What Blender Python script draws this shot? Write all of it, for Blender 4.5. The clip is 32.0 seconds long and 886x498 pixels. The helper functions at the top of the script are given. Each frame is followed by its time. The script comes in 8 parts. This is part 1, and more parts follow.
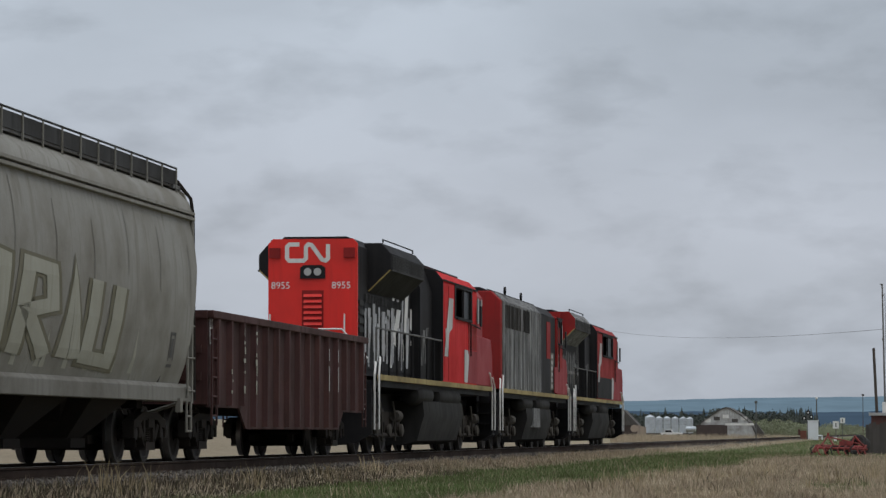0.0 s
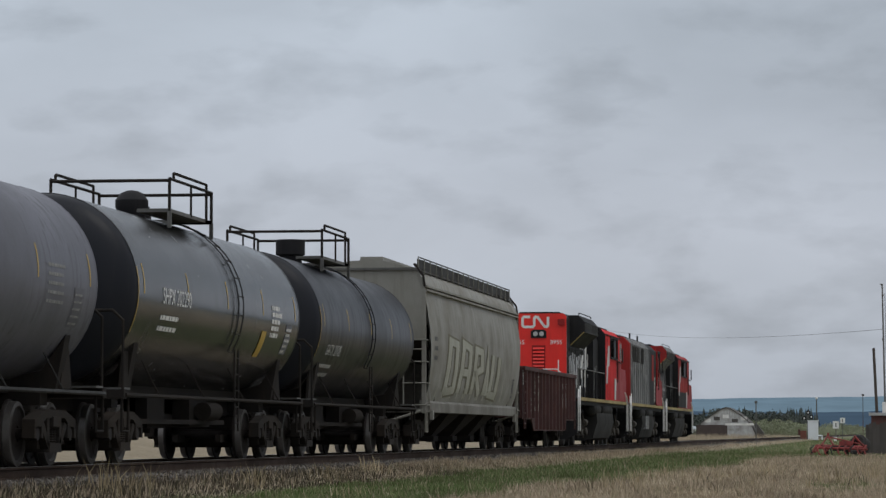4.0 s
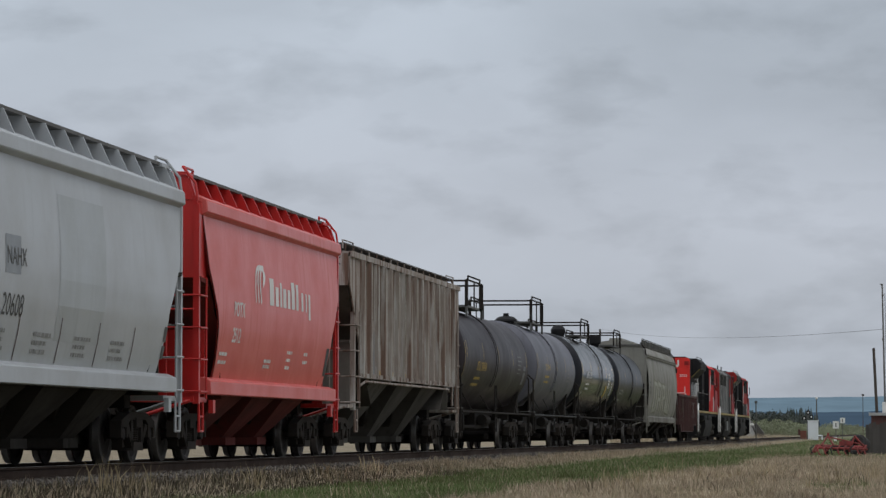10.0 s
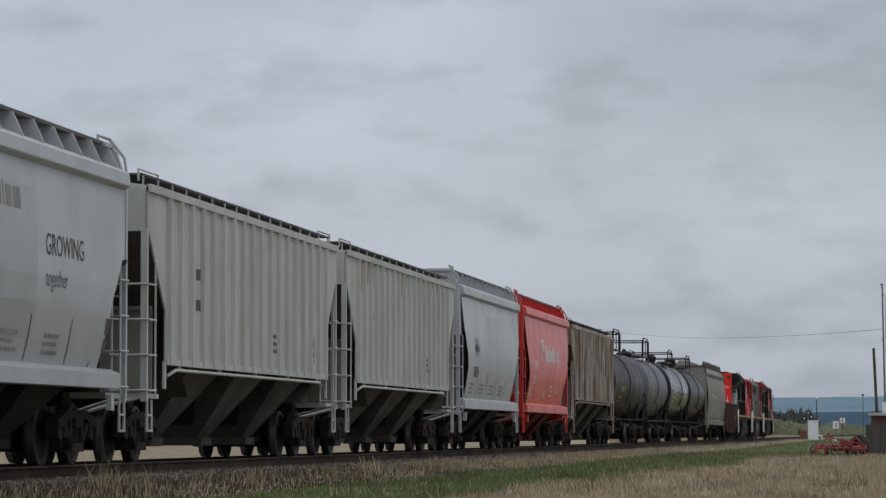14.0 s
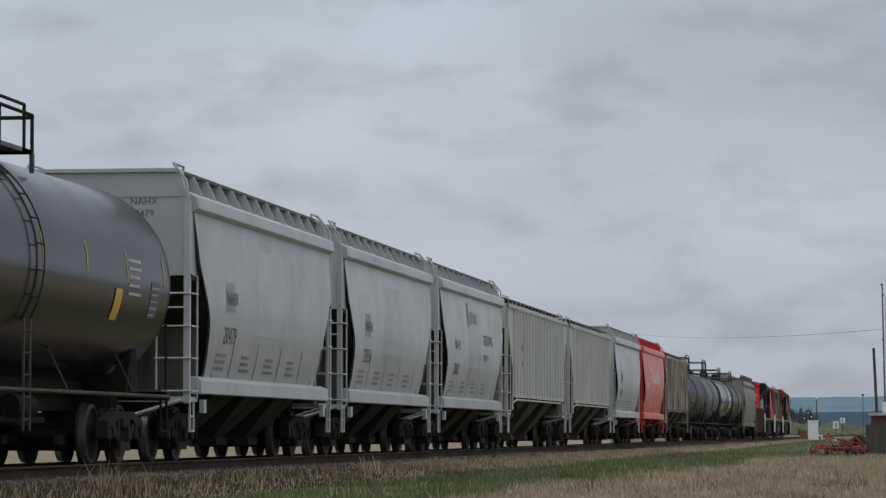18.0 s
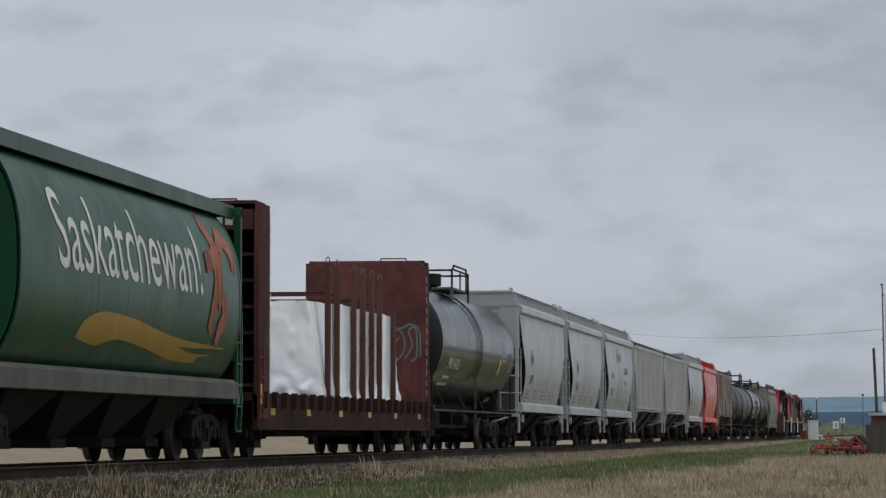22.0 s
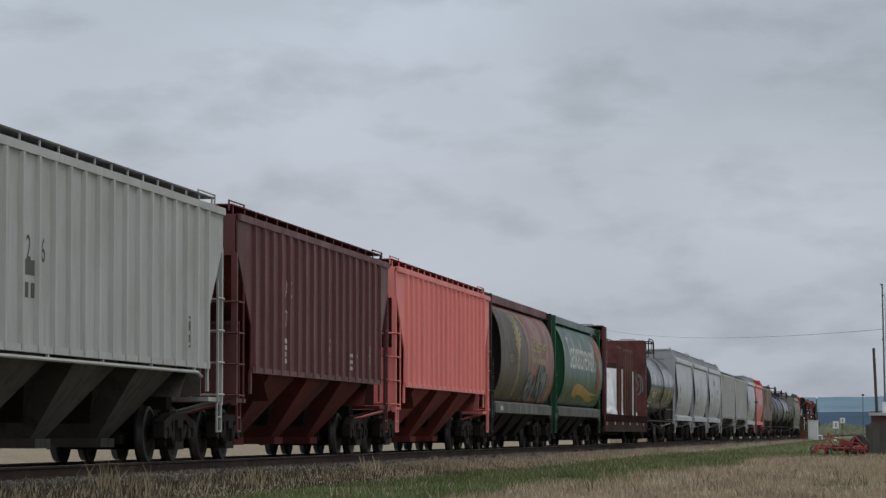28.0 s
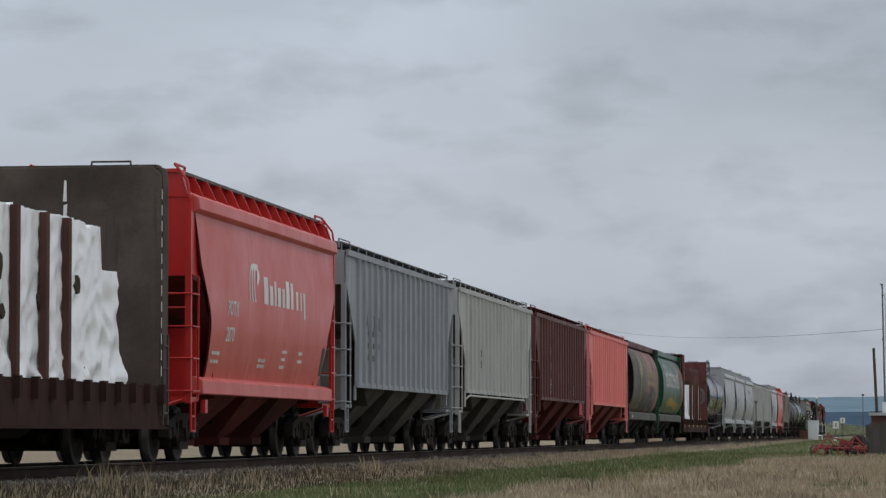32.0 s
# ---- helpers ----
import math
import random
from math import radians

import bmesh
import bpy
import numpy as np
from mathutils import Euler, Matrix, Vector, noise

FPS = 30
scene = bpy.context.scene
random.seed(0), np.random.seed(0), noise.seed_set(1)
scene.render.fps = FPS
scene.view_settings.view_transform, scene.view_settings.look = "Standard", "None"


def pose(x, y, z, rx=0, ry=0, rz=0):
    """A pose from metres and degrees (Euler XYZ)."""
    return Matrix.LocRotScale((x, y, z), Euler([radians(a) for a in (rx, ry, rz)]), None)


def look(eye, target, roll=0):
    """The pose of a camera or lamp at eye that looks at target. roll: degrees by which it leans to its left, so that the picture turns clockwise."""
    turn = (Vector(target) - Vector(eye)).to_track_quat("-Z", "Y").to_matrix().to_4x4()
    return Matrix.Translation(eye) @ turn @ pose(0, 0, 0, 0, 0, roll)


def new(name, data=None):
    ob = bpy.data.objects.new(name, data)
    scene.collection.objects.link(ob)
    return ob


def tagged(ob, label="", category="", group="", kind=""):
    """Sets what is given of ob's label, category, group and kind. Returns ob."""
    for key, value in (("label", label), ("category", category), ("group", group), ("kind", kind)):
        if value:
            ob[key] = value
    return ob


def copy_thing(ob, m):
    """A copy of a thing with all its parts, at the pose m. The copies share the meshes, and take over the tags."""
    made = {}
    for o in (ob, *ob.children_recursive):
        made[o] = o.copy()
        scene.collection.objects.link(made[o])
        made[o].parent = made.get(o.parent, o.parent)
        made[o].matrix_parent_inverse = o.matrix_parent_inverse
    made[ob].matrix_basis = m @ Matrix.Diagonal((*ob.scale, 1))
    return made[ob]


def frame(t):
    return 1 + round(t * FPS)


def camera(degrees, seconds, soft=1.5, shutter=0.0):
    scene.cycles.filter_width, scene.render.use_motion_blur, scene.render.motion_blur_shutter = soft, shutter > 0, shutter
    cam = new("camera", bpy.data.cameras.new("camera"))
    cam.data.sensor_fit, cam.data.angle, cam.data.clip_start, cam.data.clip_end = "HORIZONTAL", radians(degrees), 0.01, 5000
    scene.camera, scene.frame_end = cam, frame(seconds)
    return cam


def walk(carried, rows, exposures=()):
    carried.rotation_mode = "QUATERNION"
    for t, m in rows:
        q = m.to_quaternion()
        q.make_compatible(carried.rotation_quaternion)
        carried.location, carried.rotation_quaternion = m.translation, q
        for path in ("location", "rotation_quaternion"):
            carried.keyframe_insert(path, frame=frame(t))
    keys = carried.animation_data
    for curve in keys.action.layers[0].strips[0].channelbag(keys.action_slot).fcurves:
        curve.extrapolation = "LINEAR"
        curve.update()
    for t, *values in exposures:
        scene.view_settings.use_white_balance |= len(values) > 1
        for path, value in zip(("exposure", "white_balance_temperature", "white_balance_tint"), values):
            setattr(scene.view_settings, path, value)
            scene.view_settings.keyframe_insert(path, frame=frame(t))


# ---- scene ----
# ---- camera: a long lens on a tripod, standing still beside a straight track ----
EYE = 0.47                      # height of the lens above the rail tops; the world's z = 0 is the rail top
cam = camera(15.40, 32.0, soft=1.4)
VIEW = pose(0, 0, EYE, 90 + 3.215, 0, 7.93)
walk(cam, [(0.0, VIEW), (32.0, VIEW)], exposures=[(0.0, 0.0), (32.0, 0.0)])

TRACK_X = -12.84                # centre line of the track, which runs along +y
SPEED = 11.6                    # metres a second


def travelled(t):
    """Way of the train since the start, a nearly even run."""
    u = t - 16
    return SPEED * (t - 0.000783 * u ** 2 - 0.0000026 * u ** 3 + 0.00000304 * u ** 4) - 1.57


# ---- sky, light ----
SUN_UP, SUN_AZ = 60.0, 115.0    # elevation; bearing clockwise from +y, behind and right of the lens
world = bpy.data.worlds.new("overcast_sky")
scene.world = world
world.use_nodes = True
wn, wl = world.node_tree.nodes, world.node_tree.links
wn.clear()


def wnode(kind, **values):
    n = wn.new(kind)
    for k, v in values.items():
        n.inputs[k].default_value = v
    return n


w_out = wn.new("ShaderNodeOutputWorld")
w_bg = wnode("ShaderNodeBackground", Strength=1.0)
w_tc = wn.new("ShaderNodeTexCoord")
w_sep = wn.new("ShaderNodeSeparateXYZ")
wl.new(w_tc.outputs["Generated"], w_sep.inputs[0])
w_sky = wn.new("ShaderNodeTexSky")
w_sky.sky_type = "NISHITA"
w_sky.sun_disc = False
w_sky.sun_elevation = radians(SUN_UP)
w_sky.sun_rotation = radians(SUN_AZ)
# cloud brightness against height: dimmer low down, brighter overhead
w_ramp = wn.new("ShaderNodeValToRGB")
w_ramp.color_ramp.interpolation = "EASE"
els = w_ramp.color_ramp.elements
els[0].position, els[0].color = 0.0, (0.43, 0.475, 0.545, 1)
els[1].position, els[1].color = 1.0, (1.40, 1.46, 1.52, 1)
for at, col in ((0.012, (0.44, 0.48, 0.55, 1)), (0.06, (0.48, 0.515, 0.585, 1)), (0.14, (0.51, 0.565, 0.64, 1)), (0.30, (0.56, 0.60, 0.66, 1)), (0.60, (1.0, 1.05, 1.11, 1))):
    e = els.new(at)
    e.color = col
wl.new(w_sep.outputs["Z"], w_ramp.inputs[0])
w_map = wn.new("ShaderNodeMapping")
w_map.inputs["Scale"].default_value = (1.0, 1.0, 2.3)
w_map.inputs["Location"].default_value = (0.37, 0.2, 0.11)
wl.new(w_tc.outputs["Generated"], w_map.inputs[0])
w_n1 = wnode("ShaderNodeTexNoise", Scale=9.0, Detail=6.0, Roughness=0.52, Distortion=0.15)
w_n2 = wnode("ShaderNodeTexNoise", Scale=27.0, Detail=5.0, Roughness=0.5, Distortion=0.1)
wl.new(w_map.outputs[0], w_n1.inputs["Vector"])
wl.new(w_map.outputs[0], w_n2.inputs["Vector"])
w_r1 = wnode("ShaderNodeMapRange", **{"From Min": 0.34, "From Max": 0.66, "To Min": 0.90, "To Max": 1.06})
w_r2 = wnode("ShaderNodeMapRange", **{"From Min": 0.50, "From Max": 0.72, "To Min": 1.02, "To Max": 0.83})
wl.new(w_n1.outputs["Fac"], w_r1.inputs["Value"])
wl.new(w_n2.outputs["Fac"], w_r2.inputs["Value"])
w_m = wn.new("ShaderNodeMath")
w_m.operation = "MULTIPLY"
wl.new(w_r1.outputs[0], w_m.inputs[0])
wl.new(w_r2.outputs[0], w_m.inputs[1])
# a darker cloud bank higher up towards +x
w_hi = wnode("ShaderNodeMapRange", **{"From Min": 0.055, "From Max": 0.15, "To Min": 0.0, "To Max": 1.0})
w_hi.interpolation_type = "SMOOTHSTEP"
wl.new(w_sep.outputs["Z"], w_hi.inputs["Value"])
w_rx = wnode("ShaderNodeMapRange", **{"From Min": -0.2, "From Max": 0.02, "To Min": 0.0, "To Max": 0.26})
w_rx.interpolation_type = "SMOOTHSTEP"
wl.new(w_sep.outputs["X"], w_rx.inputs["Value"])
w_bank = wn.new("ShaderNodeMath")
w_bank.operation = "MULTIPLY"
wl.new(w_hi.outputs[0], w_bank.inputs[0])
wl.new(w_rx.outputs[0], w_bank.inputs[1])
w_left = wn.new("ShaderNodeMath")
w_left.operation = "SUBTRACT"
w_left.inputs[0].default_value = 1.0
wl.new(w_bank.outputs[0], w_left.inputs[1])
w_m2 = wn.new("ShaderNodeMath")
w_m2.operation = "MULTIPLY"
wl.new(w_m.outputs[0], w_m2.inputs[0])
wl.new(w_left.outputs[0], w_m2.inputs[1])
w_mul = wn.new("ShaderNodeVectorMath")
w_mul.operation = "SCALE"
wl.new(w_ramp.outputs[0], w_mul.inputs[0])
wl.new(w_m2.outputs[0], w_mul.inputs["Scale"])
w_dim = wn.new("ShaderNodeVectorMath")
w_dim.operation = "SCALE"
w_dim.inputs["Scale"].default_value = 0.1
wl.new(w_sky.outputs[0], w_dim.inputs[0])
w_mix = wn.new("ShaderNodeMix")
w_mix.data_type = "RGBA"
w_mix.inputs["Factor"].default_value = 0.93
wl.new(w_dim.outputs[0], w_mix.inputs["A"])
wl.new(w_mul.outputs[0], w_mix.inputs["B"])
wl.new(w_mix.outputs["Result"], w_bg.inputs["Color"])
wl.new(w_bg.outputs[0], w_out.inputs[0])

sun = new("sun", bpy.data.lights.new("sun", "SUN"))
sun.data.energy, sun.data.angle, sun.data.color = 0.55, radians(25), (1.0, 0.96, 0.9)
_az, _up = radians(SUN_AZ), radians(SUN_UP)
sun.matrix_world = look((0, 0, 40), Vector((0, 0, 40)) - Vector((math.sin(_az) * math.cos(_up), math.cos(_az) * math.cos(_up), math.sin(_up))))


# ---- materials ----
def nodes_of(name):
    m = bpy.data.materials.new(name)
    m.use_nodes = True
    return m, m.node_tree.nodes, m.node_tree.links, m.node_tree.nodes["Principled BSDF"]


def noise_node(n, l, vec, scale, detail=4.0, rough=0.55):
    t = n.new("ShaderNodeTexNoise")
    t.inputs["Scale"].default_value, t.inputs["Detail"].default_value, t.inputs["Roughness"].default_value = scale, detail, rough
    l.new(vec, t.inputs["Vector"])
    return t.outputs["Fac"]


def ranged(n, l, val, a, b, c=0.0, d=1.0):
    r = n.new("ShaderNodeMapRange")
    r.inputs["From Min"].default_value, r.inputs["From Max"].default_value = a, b
    r.inputs["To Min"].default_value, r.inputs["To Max"].default_value = c, d
    l.new(val, r.inputs["Value"])
    return r.outputs[0]


def math_node(n, l, op, a, b):
    m = n.new("ShaderNodeMath")
    m.operation = op
    for i, v in enumerate((a, b)):
        if isinstance(v, (int, float)):
            m.inputs[i].default_value = v
        else:
            l.new(v, m.inputs[i])
    return m.outputs[0]


def mixed(n, l, fac, a, b):
    m = n.new("ShaderNodeMix")
    m.data_type = "RGBA"
    for key, v in (("Factor", fac), ("A", a), ("B", b)):
        if isinstance(v, (int, float)):
            m.inputs[key].default_value = v
        elif isinstance(v, tuple):
            m.inputs[key].default_value = (*v[:3], 1)
        else:
            l.new(v, m.inputs[key])
    return m.outputs["Result"]


def paint(name, base, dirt=(0.05, 0.045, 0.04), amount=0.5, rough=0.42, streak=1.0, metal=0.0, bump=0.15, big=0.7, patch=None, patch_amount=0.0, spec=0.4, sharp=False, runny=False):
    """Weathered painted steel: blotches, streaks that run down, fine grain; patch: a second colour in larger worn spots."""
    m, n, l, b = nodes_of(name)
    tc = n.new("ShaderNodeTexCoord")
    obj = tc.outputs["Object"]
    info = n.new("ShaderNodeObjectInfo")
    shift = n.new("ShaderNodeVectorMath")
    shift.operation = "ADD"
    l.new(obj, shift.inputs[0])
    l.new(math_node(n, l, "MULTIPLY", info.outputs["Random"], 43.0), shift.inputs[1])
    obj = shift.outputs[0]
    mp = n.new("ShaderNodeMapping")
    mp.inputs["Scale"].default_value = (3.2, 3.2, 0.22)
    l.new(obj, mp.inputs[0])
    blotch = noise_node(n, l, obj, big, 5.0, 0.6)
    runs = noise_node(n, l, mp.outputs[0], 1.6, 5.0, 0.6)
    grain = noise_node(n, l, obj, 38.0, 3.0, 0.6)
    a = ranged(n, l, blotch, 0.40, 0.72, 0.0, amount)
    s = ranged(n, l, runs, *((0.47, 0.585) if sharp else (0.48, 0.74)), 0.0, amount * streak)
    g = ranged(n, l, grain, 0.45, 0.8, 0.0, amount * 0.3)
    f = math_node(n, l, "MAXIMUM", a, s)
    f = math_node(n, l, "MINIMUM", math_node(n, l, "ADD", f, g), 0.95)
    colour = base
    if patch:
        if runny:
            mr = n.new("ShaderNodeMapping")
            mr.inputs["Scale"].default_value = (7.0, 7.0, 0.5)
            mr.inputs["Location"].default_value = (3.1, 1.7, 0.4)
            l.new(obj, mr.inputs[0])
        p = ranged(n, l, noise_node(n, l, mr.outputs[0] if runny else obj, 1.7, 7.0, 0.68), 0.5, 0.58, 0.0, patch_amount)
        colour = mixed(n, l, p, base, patch)
    colour = mixed(n, l, f, colour, dirt)
    vary = ranged(n, l, info.outputs["Random"], 0.0, 1.0, 0.93, 1.05)
    hsv = n.new("ShaderNodeHueSaturation")
    l.new(vary, hsv.inputs["Value"])
    l.new(colour, hsv.inputs["Color"])
    l.new(hsv.outputs[0], b.inputs["Base Color"])
    l.new(ranged(n, l, f, 0.0, 0.8, rough, min(0.95, rough + 0.35)), b.inputs["Roughness"])
    b.inputs["Metallic"].default_value = metal
    b.inputs["Specular IOR Level"].default_value = spec
    bp = n.new("ShaderNodeBump")
    bp.inputs["Strength"].default_value, bp.inputs["Distance"].default_value = bump, 0.02
    l.new(math_node(n, l, "ADD", blotch, math_node(n, l, "MULTIPLY", grain, 0.25)), bp.inputs["Height"])
    l.new(bp.outputs[0], b.inputs["Normal"])
    return m


M_UNDER = paint("grimy_underframe_steel", (0.020, 0.018, 0.017), (0.042, 0.034, 0.028), 0.6, 0.8, spec=0.1)
M_TRUCK = paint("cast_truck_steel", (0.026, 0.023, 0.021), (0.052, 0.041, 0.033), 0.7, 0.8, spec=0.12)
M_WHEEL = paint("wheel_steel", (0.034, 0.029, 0.027), (0.02, 0.017, 0.016), 0.6, 0.6, metal=0.2, spec=0.1)
M_TREAD = paint("polished_wheel_rim", (0.30, 0.29, 0.28), (0.1, 0.08, 0.07), 0.4, 0.35, metal=0.9)
M_RIMFACE = paint("worn_wheel_rim_face", (0.085, 0.078, 0.072), (0.03, 0.026, 0.023), 0.6, 0.5, metal=0.5, spec=0.2)
M_BLACK = paint("black_paint", (0.016, 0.016, 0.018), (0.045, 0.042, 0.04), 0.45, 0.6, spec=0.1, bump=0.05)
M_CNRED = paint("orange_red_paint", (0.78, 0.026, 0.018), (0.36, 0.022, 0.016), 0.35, 0.36)
M_CABRED = paint("dulled_red_cab_paint", (0.60, 0.020, 0.022), (0.26, 0.02, 0.02), 0.5, 0.6, spec=0.12, bump=0.04)
M_NOSE = paint("faded_pinkish_red_paint", (0.32, 0.060, 0.070), (0.19, 0.03, 0.03), 0.6, 0.6, spec=0.12, bump=0.05)
M_CNREDOLD = paint("faded_red_paint", (0.31, 0.024, 0.024), (0.13, 0.032, 0.03), 0.6, 0.6, spec=0.1, bump=0.05)
M_WHITE = paint("white_paint", (0.75, 0.75, 0.73), (0.3, 0.28, 0.25), 0.4, 0.5)
M_DIRTYWHITE = paint("dirty_white_paint", (0.55, 0.55, 0.54), (0.16, 0.15, 0.145), 0.55, 0.55)
M_COWL = paint("weathered_grey_cowl", (0.17, 0.17, 0.168), (0.03, 0.029, 0.029), 0.65, 0.6, 1.2, spec=0.18, patch=(0.42, 0.43, 0.43), patch_amount=0.85, sharp=True, runny=True)
M_WORN = paint("worn_white_stripes", (0.60, 0.61, 0.63), (0.06, 0.06, 0.065), 0.6, 0.55, 1.0, sharp=True)
M_SILL = paint("faded_yellow_stripe", (0.38, 0.29, 0.10), (0.09, 0.07, 0.05), 0.7, 0.6)
M_GLASS = paint("dark_cab_glass", (0.010, 0.011, 0.012), (0.02, 0.02, 0.02), 0.1, 0.3, spec=0.03)
M_GREYDARK = paint("dark_grey_equipment", (0.045, 0.045, 0.044), (0.022, 0.02, 0.019), 0.6, 0.5, spec=0.08)
M_FUEL = paint("dusty_grey_tank_steel", (0.036, 0.035, 0.034), (0.018, 0.017, 0.016), 0.6, 0.65, spec=0.08)
M_GOND = paint("brown_gondola_paint", (0.070, 0.031, 0.030), (0.028, 0.02, 0.018), 0.6, 0.62, patch=(0.09, 0.04, 0.03), patch_amount=0.35, spec=0.18)
M_CENTERFLOW = paint("weathered_warm_grey", (0.255, 0.25, 0.225), (0.13, 0.115, 0.09), 0.6, 0.5, 0.8, spec=0.15, bump=0.05)
M_LIGHTGREY = paint("light_grey_paint", (0.405, 0.425, 0.445), (0.25, 0.24, 0.225), 0.28, 0.3, 0.7, spec=0.25, bump=0.02)
M_RIBGREY = paint("grey_ribbed_paint", (0.455, 0.468, 0.458), (0.25, 0.235, 0.205), 0.4, 0.45)
M_RIBBLUE = paint("blue_grey_ribbed_paint", (0.29, 0.315, 0.345), (0.16, 0.165, 0.17), 0.5, 0.48)
M_RIBOLD = paint("rust_streaked_grey_paint", (0.355, 0.325, 0.295), (0.150, 0.090, 0.066), 0.62, 0.6, 1.4, patch=(0.52, 0.52, 0.50), patch_amount=0.75, spec=0.18, sharp=True, runny=True)
M_POTASH = paint("red_hopper_paint", (0.52, 0.028, 0.026), (0.30, 0.04, 0.03), 0.35, 0.28, bump=0.03)
# side red paled by fading, with grazing sky sheen put into the colour
M_PALERED = paint("faded_red_with_sky_sheen", (0.64, 0.125, 0.115), (0.48, 0.10, 0.075), 0.35, 0.3, spec=0.3, bump=0.02)
# lower hopper steel: grime plus underside shade put into the colour
M_LOWGREY = paint("grimed_shaded_grey_hopper_steel", (0.092, 0.085, 0.075), (0.035, 0.03, 0.026), 0.7, 0.7, spec=0.08)
M_LOWDARK = paint("shade_blackened_hopper_steel", (0.042, 0.037, 0.032), (0.02, 0.018, 0.016), 0.8, 0.75, spec=0.08)
M_LOWRED = paint("grimed_shaded_red_hopper_steel", (0.13, 0.026, 0.022), (0.05, 0.03, 0.026), 0.8, 0.7, spec=0.08)
M_LOWSALMON = paint("grimed_shaded_salmon_hopper_steel", (0.20, 0.045, 0.038), (0.07, 0.035, 0.03), 0.8, 0.7, spec=0.08)
M_SALMON = paint("salmon_red_paint", (0.80, 0.245, 0.225), (0.60, 0.20, 0.17), 0.4, 0.5)
M_OXBLOOD = paint("dark_red_brown_paint", (0.125, 0.035, 0.035), (0.07, 0.034, 0.032), 0.6, 0.45)
M_PATCHGREY = paint("repainted_grey_panel", (0.365, 0.39, 0.405), (0.25, 0.24, 0.225), 0.3, 0.3, 0.7, spec=0.25, bump=0.02)
M_GREEN = paint("deep_green_paint", (0.014, 0.070, 0.036), (0.032, 0.052, 0.036), 0.3, 0.28, bump=0.012, spec=0.18)
M_GREENEND = paint("bright_green_end_paint", (0.006, 0.075, 0.030), (0.01, 0.04, 0.02), 0.4, 0.4)
M_OCHRE = paint("ochre_paint", (0.36, 0.21, 0.025), (0.2, 0.13, 0.04), 0.3, 0.45)
M_SASKBROWN = paint("rust_brown_paint", (0.20, 0.070, 0.048), (0.12, 0.06, 0.04), 0.6, 0.34, bump=0.03, spec=0.3)
M_SASKDARK = paint("dark_grey_brown_paint", (0.085, 0.070, 0.052), (0.05, 0.045, 0.035), 0.5, 0.38, spec=0.15, bump=0.03)
M_CYLSILL = paint("dusty_grey_green_sill_paint", (0.115, 0.12, 0.105), (0.06, 0.058, 0.05), 0.6, 0.55, spec=0.2)
M_STRAW = paint("pale_straw_lettering", (0.40, 0.34, 0.17), (0.3, 0.24, 0.14), 0.5, 0.5)
M_ORANGE = paint("orange_red_decal", (0.40, 0.105, 0.05), (0.15, 0.075, 0.04), 0.75, 0.5, 1.2, sharp=True)
M_TANKBLACK = paint("black_tank_paint", (0.015, 0.0165, 0.022), (0.033, 0.033, 0.034), 0.3, 0.32, bump=0.012, big=0.4, spec=0.14)
M_TANKGREY = paint("grey_tank_paint", (0.128, 0.130, 0.157), (0.06, 0.058, 0.056), 0.4, 0.38, bump=0.012, big=0.4, spec=0.15)
M_TANKGLOSS = paint("glossy_dark_tank_paint", (0.030, 0.030, 0.032), (0.045, 0.043, 0.036), 0.25, 0.18, bump=0.008, big=0.4, spec=0.22)
M_TANKSHINE = paint("glossy_black_tank_paint", (0.018, 0.0175, 0.021), (0.024, 0.023, 0.024), 0.22, 0.16, 0.25, bump=0.008, big=0.4, spec=0.2)
M_TANKDARK = paint("dull_dark_tank_paint", (0.034, 0.028, 0.033), (0.026, 0.022, 0.022), 0.4, 0.38, bump=0.012, big=0.4, spec=0.12)
M_YELLOW = paint("yellow_reflective_tape", (0.55, 0.36, 0.05), (0.2, 0.14, 0.05), 0.3, 0.4)
M_FLATRED = paint("rusty_red_flat_car_paint", (0.145, 0.046, 0.043), (0.05, 0.028, 0.025), 0.85, 0.65, 0.9, patch=(0.075, 0.028, 0.026), patch_amount=0.7, spec=0.18)
M_FLATSILL = paint("dark_rusty_sill_steel", (0.05, 0.024, 0.02), (0.025, 0.018, 0.016), 0.8, 0.75, spec=0.1)
M_STAKE = paint("rusty_brown_stake_steel", (0.105, 0.050, 0.040), (0.055, 0.03, 0.026), 0.7, 0.7, spec=0.12)
# bulkhead frame red with its rear-side shade mixed into the colour
M_FLATDARK = paint("shaded_rust_brown_paint", (0.085, 0.032, 0.030), (0.04, 0.022, 0.02), 0.8, 0.7, spec=0.12)
M_FLATBLACK = paint("dark_brown_flat_car_paint", (0.085, 0.066, 0.055), (0.04, 0.033, 0.028), 0.8, 0.65, 1.0, spec=0.18, patch=(0.12, 0.095, 0.078), patch_amount=0.5)
M_RAIL = paint("rusty_rail_steel", (0.055, 0.036, 0.027), (0.03, 0.022, 0.018), 0.6, 0.7, metal=0.2, spec=0.08)
M_RAILTOP = paint("worn_rail_head", (0.35, 0.34, 0.33), (0.2, 0.17, 0.15), 0.3, 0.3, metal=0.9)
M_TIE = paint("weathered_wood_tie", (0.065, 0.052, 0.042), (0.03, 0.025, 0.02), 0.8, 0.9, spec=0.08)
M_STONE = paint("ballast_stone", (0.085, 0.078, 0.07), (0.05, 0.043, 0.036), 0.7, 0.9, spec=0.08)
M_GRATE = paint("galvanised_grating", (0.14, 0.14, 0.135), (0.06, 0.055, 0.05), 0.6, 0.55, metal=0.4)
